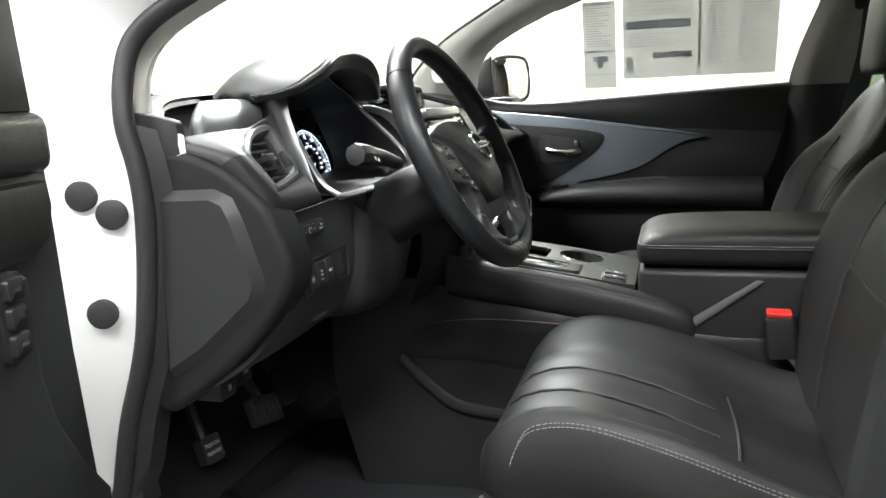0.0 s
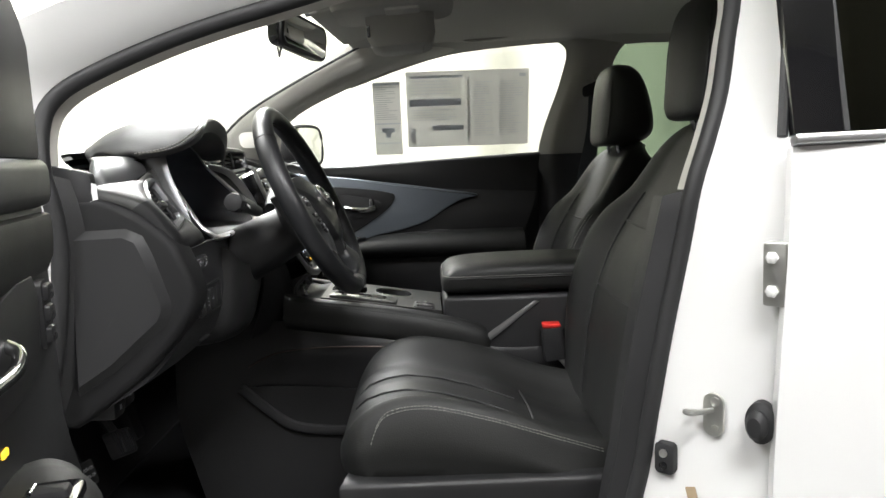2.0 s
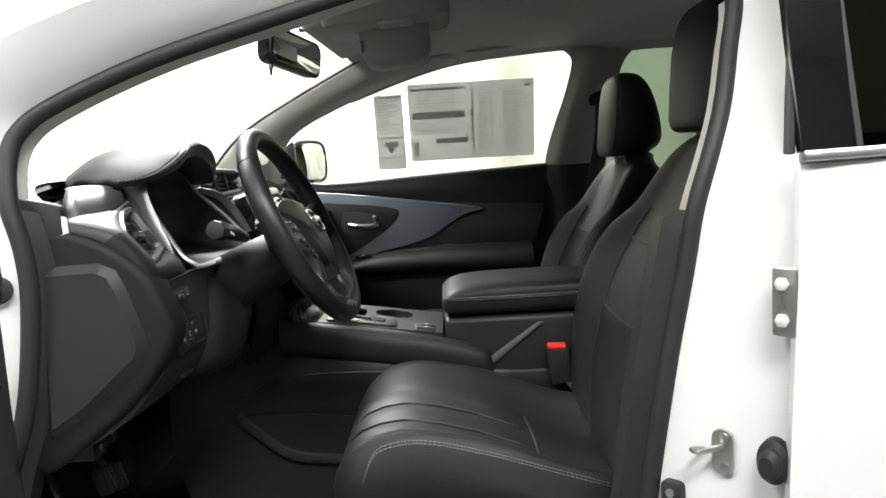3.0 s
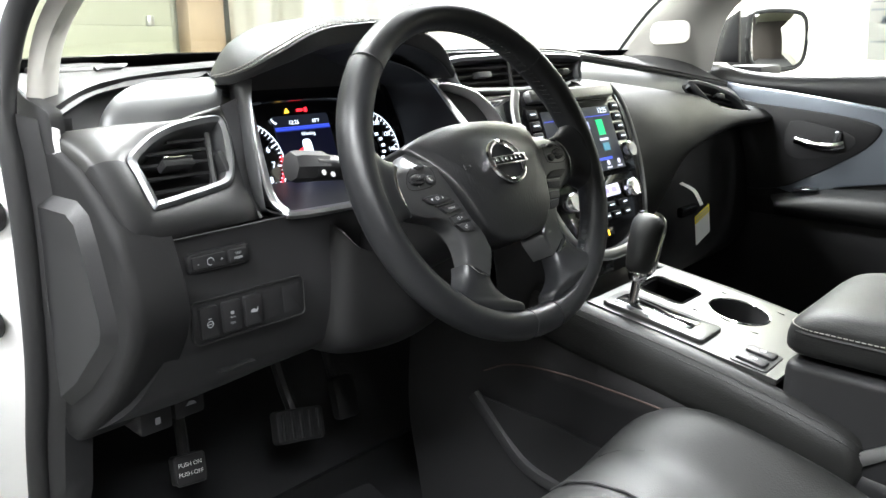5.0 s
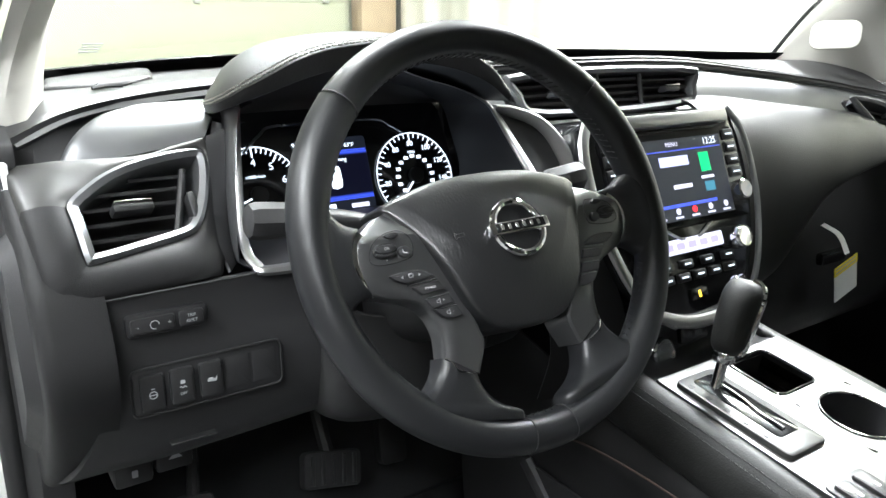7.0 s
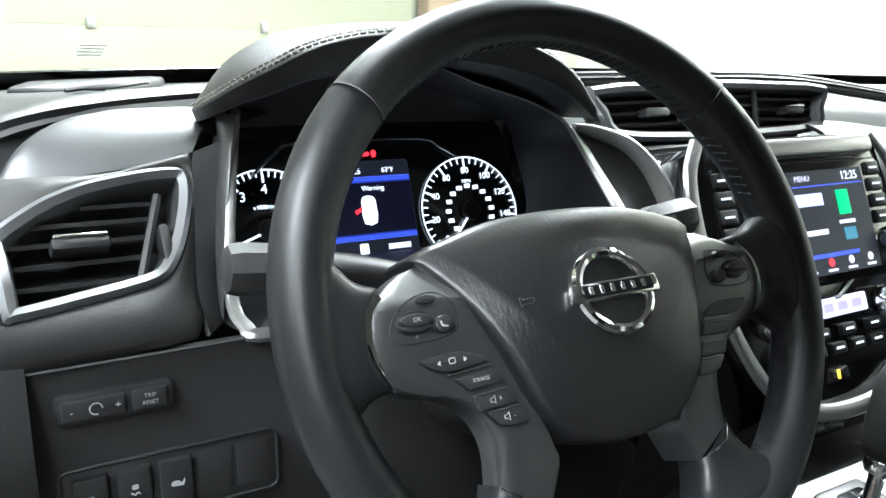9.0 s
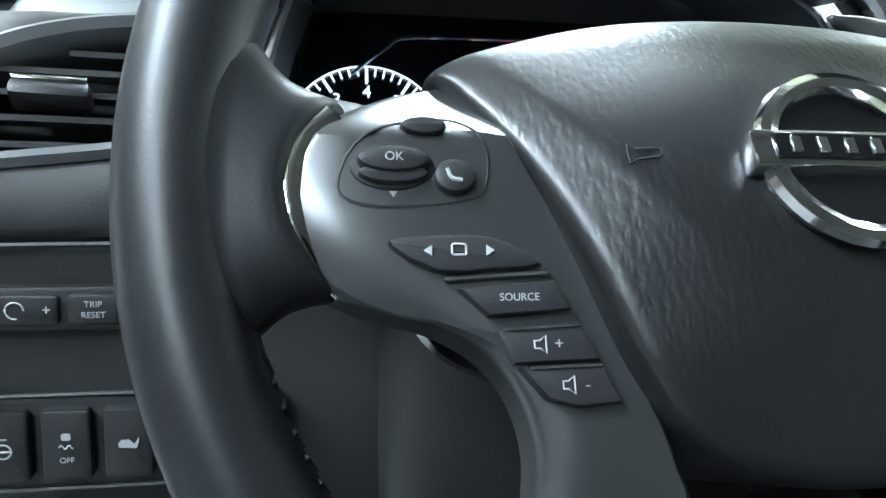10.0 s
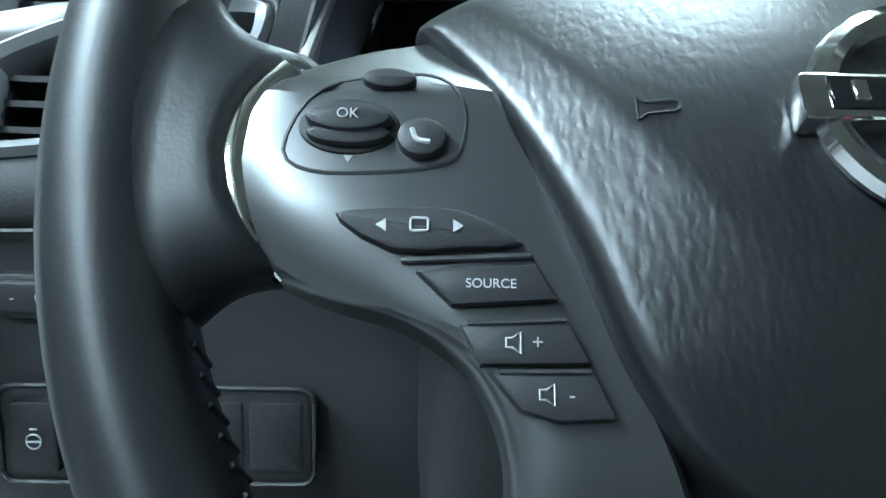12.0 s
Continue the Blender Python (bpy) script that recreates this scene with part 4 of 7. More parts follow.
sp = part("switch_bank", slab(rrect(0.0415, -0.020, 0.128, 0.040, 0.005), -0.003, 0.002, 0.0015, Mk), BLACK, dash, "row of black push switches")
part("bezel", tube([Mk @ Vector((x, y, 0.002)) for x, y in rrect(0.0415, -0.020, 0.130, 0.042, 0.006)], 0.0012, 6, True), SOFT, sp)
for k in range(5):
    blank = k > 2
    bt = part("blank" if blank else "button", slab(rrect(-0.0075 + 0.0245 * k, -0.020, 0.0195 if k < 3 else 0.023, 0.031, 0.002), 0, 0.0025 if blank else 0.0065, 0.0015, Mk), BLACK if blank else BLACK, sp)
    if k == 0:
        part("icon", tube([Mk @ Vector((-0.0075 + 0.0031 * math.cos(a), -0.0215 + 0.0031 * math.sin(a), 0.0068)) for a in [i * math.pi / 8 for i in range(16)]], 0.00045, 4, True), MARK, bt)
        part("icon", tube([Mk @ Vector((-0.0104, -0.0215, 0.0068)), Mk @ Vector((-0.0046, -0.0215, 0.0068))], 0.0005, 4), MARK, bt)
        part("icon", box(-0.009, -0.006, -0.0165, -0.0158, 0.0066, 0.0069, 0, 1, Mk), MARK, bt)
    if k == 1:
        part("icon", slab(rrect(0.017, -0.0160, 0.0038, 0.003, 0.0008), 0.0064, 0.0069, 0, Mk), MARK, bt)
        part("icon", tube([Mk @ Vector((0.0142 + 0.0007 * i, -0.0205 + 0.0009 * math.sin(i * 1.4), 0.0068)) for i in range(9)], 0.0004, 4), MARK, bt)
        writing("writing", "OFF", 0.0034, Mk @ Matrix.Translation((0.017, -0.0265, 0.0067)), MARK, bt)
    if k == 2:
        part("icon", slab([(0.0375, -0.0200), (0.039, -0.0183), (0.042, -0.0183), (0.0442, -0.0203), (0.046, -0.0172), (0.046, -0.0195), (0.045, -0.0222), (0.038, -0.0216)], 0.0064, 0.0069, 0, Mk), MARK, bt)
part("coin_slot", box(0.005, 0.045, -0.0775, -0.0755, -0.012, -0.004, 0.0005, 1, Mk), RUBBER, dash)
# release levers under the knee panel
lv = part("release_lever", box(-0.646, -0.607, 0.285, 0.345, 0.716, 0.750, 0.005), BLACK, dash, "black fuel flap release lever")
part("icon", slab(rrect(-0.626, 0.731, 0.006, 0.008, 0.001), 0, 0.0006, 0, Matrix(((1, 0, 0, 0), (0, 0, -1, 0.2845), (0, 1, 0, 0), (0, 0, 0, 1)))), MARK, lv)
lv2 = part("release_lever", box(-0.605, -0.566, 0.285, 0.345, 0.721, 0.755, 0.005), BLACK, dash, "black hood release lever")
part("icon", slab([(-0.592, 0.736), (-0.587, 0.741), (-0.581, 0.740), (-0.578, 0.736)], 0, 0.0006, 0, Matrix(((1, 0, 0, 0), (0, 0, -1, 0.2845), (0, 1, 0, 0), (0, 0, 0, 1)))), MARK, lv2)

# instrument cluster
Mc = frame_of((-0.37, 0.325, 1.012), (1, 0, 0), (0, 0.34, 0.94))
cl = thing("instrument_cluster", "lit instrument cluster with two round dials and a screen", "instrument cluster", Mc)
part("face", slab(rrect(0, 0, 0.335, 0.15, 0.02), -0.01, 0.0, 0), GLOSSB, cl)


def dial(cx, cy, r, a0, a1, n, major, nums, needle, rnum):
    d = part("dial", slab(ellipse(cx, cy, r, r, 40), 0.0, 0.002, 0.001), GLOSSB, cl)
    part("ring", tube([(cx + r * math.cos(radians(a0 + (a1 - a0) * i / 48)), cy + r * math.sin(radians(a0 + (a1 - a0) * i / 48)), 0.003) for i in range(49)], 0.0006, 6), LIT, d, "lit dial ring")
    for i in range(n + 1):
        a = radians(a0 + (a1 - a0) * i / n)
        l = 0.011 if i % major == 0 else 0.006
        tick = tube([(cx + (r - 0.001) * math.cos(a), cy + (r - 0.001) * math.sin(a), 0.003), (cx + (r - l) * math.cos(a), cy + (r - l) * math.sin(a), 0.003)], 0.0009 if i % major == 0 else 0.0006, 4)
        part("tick_mark", tick, LIT, d)
    for i, t in enumerate(nums):
        a = radians(a0 + (a1 - a0) * i / (len(nums) - 1))
        writing("writing", t, 0.0112 if len(t) < 2 else 0.0085, Matrix.Translation((cx + rnum * math.cos(a), cy + rnum * math.sin(a), 0.003)), LIT, d)
    a = radians(needle)
    part("needle", tube([(cx + 0.010 * math.cos(a), cy + 0.010 * math.sin(a), 0.006), (cx + r * 0.72 * math.cos(a), cy + r * 0.72 * math.sin(a), 0.006)], 0.0011, 5), LIT, d)
    part("needle_hub", lathe([(0.010, 0.003), (0.0095, 0.008), (0.005, 0.009)], 20, Matrix.Translation((cx, cy, 0))), BLACK, d)
    return d


tach = dial(-0.095, -0.018, 0.052, 222, -42, 40, 5, list("012345678"), 200, 0.035)
b = tube([(-0.095 + 0.0485 * math.cos(radians(a)), -0.018 + 0.0485 * math.sin(radians(a)), 0.0035) for a in range(-42, 12, 6)], 0.0012, 5)
part("red_zone", b, LITRED, tach, "red warning zone")
writing("writing", "x1000r/min", 0.0048, Matrix.Translation((-0.095, 0.002, 0.003)), LIT, tach)
spd = dial(0.102, -0.017, 0.052, 222, -42, 32, 4, ["0", "20", "40", "60", "80", "100", "120", "140", "160"], 228, 0.039)
for i in range(13):
    a = radians(222 - 264 * i / 12)
    part("inner_mark", box(-0.0028, 0.0028, -0.0019, 0.0019, 0.0028, 0.0034, 0, 1, Matrix.Translation((0.102 + 0.024 * math.cos(a), -0.017 + 0.024 * math.sin(a), 0))), LIT, spd)
writing("writing", "MPH", 0.005, Matrix.Translation((0.102, 0.0115, 0.003)), LIT, spd)
sc = part("info_screen", slab(rrect(-0.001, -0.008, 0.088, 0.09, 0.004), 0.0, 0.0015, 0), SCREEN, cl, "lit colour display between the dials")
part("light_bar", box(-0.044, 0.042, 0.0212, 0.0224, 0.0015, 0.0022), LITBLUE, sc)
part("light_bar", box(-0.044, 0.042, -0.0349, -0.0337, 0.0015, 0.0022), LITBLUE, sc)
gl = bpy.data.materials.new("screen_gradient")
gl.use_nodes = True
nt = gl.node_tree
tc, sx, rp_ = nt.nodes.new("ShaderNodeTexCoord"), nt.nodes.new("ShaderNodeSeparateXYZ"), nt.nodes.new("ShaderNodeValToRGB")
nt.links.new(tc.outputs["Generated"], sx.inputs[0])
nt.links.new(sx.outputs["Y"], rp_.inputs[0])
els = rp_.color_ramp.elements
els[0].color, els[1].color = (0.05, 0.09, 0.7, 1), (0.05, 0.09, 0.7, 1)
for p in (0.08, 0.92):
    e = els.new(p)
    e.color = (0.001, 0.0012, 0.006, 1)
pb = nt.nodes["Principled BSDF"]
nt.links.new(rp_.outputs[0], pb.inputs["Emission Color"])
pb.inputs["Emission Strength"].default_value = 0.5
pb.inputs["Base Color"].default_value = (0.01, 0.01, 0.015, 1)
part("warning_page", box(-0.044, 0.042, -0.033, 0.0205, 0.0015, 0.002), gl, sc)
ci = smooth2([(-0.006, -0.024), (-0.007, -0.008), (-0.005, 0.0), (0.005, 0.0), (0.007, -0.008), (0.006, -0.024)], 2)
part("car_picture", slab([(x - 0.002, y + 0.004) for x, y in ci], 0.002, 0.0026, 0), LIT, sc)
part("door_mark", slab([(-0.016, -0.008), (-0.009, -0.005), (-0.009, -0.008), (-0.015, -0.0115)], 0.002, 0.0027, 0), LITRED, sc)
writing("writing", "Warning", 0.0062, Matrix.Translation((0.004, 0.0115, 0.0024)), LIT, sc)
writing("writing", "12:25", 0.0075, Matrix.Translation((-0.014, 0.0275, 0.0024)), LIT, sc)
writing("writing", "63\u00b0F", 0.0065, Matrix.Translation((0.021, 0.0275, 0.0024)), LIT, sc)
part("phone_icon", tube(cr([(-0.047, 0.034, 0.0024), (-0.045, 0.030, 0.0024), (-0.041, 0.0275, 0.0024)], 3), 0.0011, 5), LIT, sc)
part("gear_mark", slab(rrect(-0.012, -0.0425, 0.008, 0.009, 0.001), 0.0015, 0.0024, 0), LIT, sc)
part("odometer_bars", box(0.012, 0.034, -0.045, -0.040, 0.0015, 0.0024), LITGREY, sc)
part("telltale", slab([(-0.0235, 0.0405), (-0.0165, 0.0405), (-0.02, 0.0465)], 0.0005, 0.0022, 0), LITAMBER, cl, "lit amber warning triangle")
part("telltale", box(-0.004, 0.005, 0.0415, 0.0448, 0.0005, 0.0022), LITRED, cl, "lit red brake warning")
part("telltale", slab(ellipse(0.010, 0.0433, 0.0022, 0.0034, 12), 0.0005, 0.0022, 0), LITRED, cl, "lit red seat belt warning")
part("arch_line", tube(cr([(-0.105, 0.028, 0.004), (-0.083, 0.046, 0.004), (-0.06, 0.055, 0.004), (0.055, 0.055, 0.004), (0.078, 0.046, 0.004), (0.095, 0.036, 0.004)], 4), 0.0015, 6), GREYSILVER, cl, "grey trim line over the display")
# cluster bezel and well
BZ = [(-0.503, 0.262, 1.10), (-0.508, 0.248, 1.088), (-0.523, 0.21, 1.04), (-0.533, 0.178, 0.99), (-0.529, 0.16, 0.972), (-0.51, 0.156, 0.966), (-0.37, 0.165, 0.962), (-0.235, 0.16, 0.966), (-0.205, 0.162, 0.975), (-0.193, 0.18, 1.0), (-0.197, 0.222, 1.045), (-0.201, 0.250, 1.074), (-0.213, 0.257, 1.088), (-0.25, 0.256, 1.104), (-0.298, 0.254, 1.117), (-0.34, 0.25, 1.131)]
bz = cr(BZ, 4)
part("cluster_bezel", tube(bz, lambda t: 0.0036 + 0.0036 * min(1, max(0, (t - 0.15) / 0.2)) if t < 0.6 else max(0.001, 0.0072 - 0.024 * (t - 0.6)), 8, flat=0.7), SILVER, dash, "satin silver cluster surround")
back = [Vector((-0.37 + (p.x + 0.37) * 0.93, 0.318 + 0.34 * (p.z - 1.012), 1.015 + (p.z - 1.012) * 0.9)) for p in bz]
bm = grid(bmesh.new(), [bz, [a.lerp(b, 0.5) for a, b in zip(bz, back)], back])
bmesh.ops.solidify(bm, geom=bm.faces[:], thickness=0.003)
part("cluster_well", bm, KNEE, dash, "black well round the dials")
# hood over the cluster
HA = [(-0.533, 0.262, 1.099), (-0.538, 0.226, 1.103), (-0.533, 0.199, 1.111), (-0.52, 0.185, 1.121), (-0.50, 0.177, 1.132), (-0.475, 0.175, 1.144), (-0.44, 0.182, 1.152), (-0.40, 0.187, 1.156), (-0.36, 0.188, 1.158), (-0.30, 0.19, 1.150), (-0.25, 0.198, 1.130), (-0.21, 0.213, 1.100)]
HB = [(-0.517, 0.300, 1.103), (-0.512, 0.294, 1.117), (-0.505, 0.288, 1.130), (-0.495, 0.283, 1.140), (-0.482, 0.28, 1.148), (-0.463, 0.28, 1.155), (-0.435, 0.28, 1.160), (-0.40, 0.282, 1.163), (-0.36, 0.285, 1.163), (-0.30, 0.285, 1.154), (-0.25, 0.282, 1.132), (-0.205, 0.278, 1.104)]
HC = [(-0.475, 0.352, 1.105), (-0.470, 0.357, 1.109), (-0.464, 0.362, 1.112), (-0.456, 0.367, 1.114), (-0.446, 0.372, 1.116), (-0.432, 0.378, 1.118), (-0.415, 0.386, 1.120), (-0.39, 0.394, 1.121), (-0.355, 0.402, 1.121), (-0.30, 0.415, 1.117), (-0.25, 0.40, 1.112), (-0.205, 0.365, 1.106)]
DROP = (0.25, 0.3, 0.4, 0.55, 0.75, 0.95, 1, 1, 1, 1, 0.8, 0.4)
HU = [(x + 0.002, y + 0.006 * d, z - 0.018 * d) for (x, y, z), d in zip(HA, DROP)]


def brow_x(x):
    return -0.37 + (x + 0.37) * (0.78 if x < -0.37 else 0.98)


HW = [(brow_x(x), 0.33, z - 0.030 * d - 0.004) for (x, y, z), d in zip(HA, DROP)]
part("cluster_brow", surf([[(brow_x(x), 0.351, 1.072) for x, y, z in HA], [(brow_x(x), 0.352, 1.085) for x, y, z in HA], [(brow_x(x), 0.342, max(1.09, z - 0.032)) for x, y, z in HA], [(x, y + 0.002, z + 0.004) for x, y, z in HW]], 4, 4, 0.003), KNEE, dash, "black brow above the dials")
hood_rows = [HW, [(x + 0.004, y + 0.02, z - 0.003) for x, y, z in HU], [(x + 0.001, y + 0.004, z - 0.002) for x, y, z in HU], HU, [(x, y - 0.001, z - 0.004 * d) for (x, y, z), d in zip(HA, DROP)], [(x, y + 0.002, z + 0.002) for x, y, z in HA],
             [(a[0] * 0.6 + b[0] * 0.4, a[1] * 0.6 + b[1] * 0.4, a[2] * 0.5 + b[2] * 0.5 + 0.004) for a, b in zip(HA, HB)], HB, [(a[0] * 0.4 + b[0] * 0.6, a[1] * 0.4 + b[1] * 0.6, a[2] * 0.4 + b[2] * 0.6 + 0.008 * d) for a, b, d in zip(HB, HC, DROP)], HC, [(x + 0.004, y + 0.012, z - 0.010) for x, y, z in HC], [(x + 0.008, y + 0.006, z - 0.026) for x, y, z in HC]]
hood_rows = [[(r[0][0] + 0.03, r[0][1] + 0.006, r[0][2] - 0.016), (r[0][0] + 0.006, r[0][1] + 0.001, r[0][2] - 0.008)] + r for r in hood_rows]
part("cluster_hood", surf(hood_rows, 4, 4, 0.0), DASHPAD, dash, "stitched black leather hood over the dials", 60)
for d in (0.001, 0.008):
    part("stitching", dashes(cr([(x, y + d, z + 0.0022 + d * 0.18) for x, y, z in HA], 6), 0.006, 0.7, 0.0008), STITCH, dash, "pale stitching on the hood")

# steering column, stalks
col = thing("steering_column", "black steering column cover", "steering column")
Mw = frame_of((-0.37, 0.025, 1.016), (1, 0, 0), (0, math.sin(radians(26.4)), math.cos(radians(26.4))))
part("column_cover", lathe([(0.035, -0.03), (0.045, -0.05), (0.05, -0.10), (0.054, -0.16), (0.056, -0.24)], 28, Mw @ Matrix.Translation((0, -0.03, 0)) @ Matrix.Diagonal((1.0, 0.95, 1, 1))), BLACK, col)
part("lower_shroud", surf([[(-0.475, 0.25, 0.955), (-0.468, 0.16, 0.945), (-0.44, 0.135, 0.915), (-0.37, 0.125, 0.905), (-0.30, 0.135, 0.915), (-0.272, 0.16, 0.945), (-0.265, 0.25, 0.955)], [(-0.478, 0.26, 0.88), (-0.472, 0.17, 0.87), (-0.445, 0.145, 0.845), (-0.37, 0.135, 0.84), (-0.295, 0.145, 0.845), (-0.268, 0.17, 0.87), (-0.262, 0.26, 0.88)],
      [(-0.47, 0.28, 0.81), (-0.465, 0.20, 0.80), (-0.44, 0.175, 0.785), (-0.37, 0.165, 0.78), (-0.30, 0.175, 0.785), (-0.275, 0.20, 0.80), (-0.27, 0.28, 0.81)], [(-0.46, 0.32, 0.79), (-0.455, 0.30, 0.775), (-0.43, 0.29, 0.765), (-0.37, 0.285, 0.76), (-0.31, 0.29, 0.765), (-0.285, 0.30, 0.775), (-0.28, 0.32, 0.79)]], 5, 5, 0.005), SOFT, col, "grey lower column shroud")


def stalk(side):
    s = part("stalk", tube(cr([(-0.37 + side * 0.05, 0.11, 1.0), (-0.37 + side * 0.10, 0.115, 1.012), (-0.37 + side * 0.155, 0.118, 1.02)], 3), lambda t: 0.009 + 0.005 * t, 10), BLACK, col, "black control stalk")
    Ms = frame_of((-0.37 + side * 0.163, 0.119, 1.0215), (0, 1, 0.1), (-0.1 * side, -0.1, 1)) if side > 0 else frame_of((-0.37 + side * 0.163, 0.119, 1.0215), (0, -1, 0.1), (0.1, -0.1, 1))
    part("knob", lathe([(0.011, -0.028), (0.0145, -0.022), (0.0155, 0.010), (0.014, 0.016), (0.010, 0.0175)], 8, Ms), RUBBER, s, "ribbed stalk end")
    for k, dx in enumerate((0.0, 0.011)):
        part("lamp_mark", lathe([(0.0028, 0), (0.0028, 0.0005)], 8, frame_of((-0.37 + side * (0.152 - dx), 0.103, 1.016 - 0.003 * k), (1, 0, 0), (0, 0.3, 1))), WHITE, s)


stalk(-1)
stalk(1)

# ---------- steering wheel ----------
sw = thing("steering_wheel", "black leather steering wheel with silver spokes", "steering wheel", Mw)
R, RT, RW = 0.1662, 0.0152, 0.0
TL = Mw.inverted() @ frame_of((-0.3696, 0.0234, 1.0118), (0.9993, -0.0389, 0), (0.0164, 0.4215, 0.9067))


def on_rim(a, p, lift=0.0):
    """A point of the rim: a round the wheel, p round the grip."""
    g = 1 + 0.08 * max(0, math.cos(a - radians(32))) ** 12 + 0.08 * max(0, math.cos(a - radians(148))) ** 12
    r = R + (RT * g + lift) * math.cos(p)
    return TL @ Vector((r * math.cos(a), r * math.sin(a), RW + (RT * 1.1 * g + lift) * math.sin(p)))


ROUND = [2 * math.pi * k / 20 for k in range(20)]
rows = [[on_rim(2 * math.pi * i / 128, p) for p in ROUND] for i in range(128)]
rows.append(rows[0])
bm = grid(bmesh.new(), rows, True)
part("rim", bm, RIMLEATHER, sw, "black leather rim", 80)
for ang in (137, 43, 263, 277):
    part("rim_seam", tube([on_rim(radians(ang), p, 0.0003) for p in ROUND], 0.0007, 5, True), RUBBER, sw)
# inner stitching of the rim
for half in (0, 1):
    b = bmesh.new()
    for i in range(75 * half, 75 * half + 75):
        a = 2 * math.pi * i / 150
        if min(abs(math.degrees(a) - q) for q in (180, 0, 360)) > 17:
            tube([on_rim(a - 0.014, math.pi - 0.24, 0.0002), on_rim(a + 0.011, math.pi + 0.24, 0.0002)], 0.0008, 5, bm=b)
    part("rim_stitching", b, RUBBER, sw, "black baseball stitching inside the rim")
# the outer and the hub edge of a spoke's trim
SPOKE_O = [(-0.100, 0.0245), (-0.112, 0.021), (-0.128, 0.0105), (-0.1375, -0.004), (-0.138, -0.02), (-0.131, -0.034), (-0.117, -0.0405), (-0.104, -0.0442), (-0.0915, -0.0515), (-0.0835, -0.062), (-0.080, -0.076), (-0.082, -0.093)]
SPOKE_I = [(-0.092, 0.026), (-0.088, 0.018), (-0.082, 0.003), (-0.0757, -0.010), (-0.0685, -0.024), (-0.0635, -0.036), (-0.0575, -0.05), (-0.0535, -0.06), (-0.0495, -0.07), (-0.0465, -0.08), (-0.044, -0.09), (-0.053, -0.112)]


def cr5(rows, n):
    """Smooth steps between rows of five numbers."""
    A = cr([r[:3] for r in rows], n)
    B = cr([(r[3], r[4], 0) for r in rows], n)
    return [(p.x, p.y, p.z, q.x, q.y) for p, q in zip(A, B)]


def cr2(pts, n):
    return [(p.x, p.y) for p in cr([(x, y, 0) for x, y in pts], n)]


def spoke_h(x, y):
    u = abs(x)
    out = min(1, max(0, (u - 0.090) / 0.03))
    return 0.0065 - 2.5 * max(0, u - 0.108) ** 2 - 0.9 * max(0, y - 0.004) - 0.18 * max(0, -y - 0.075) - 7.0 * out * max(0, -y - 0.017) ** 2


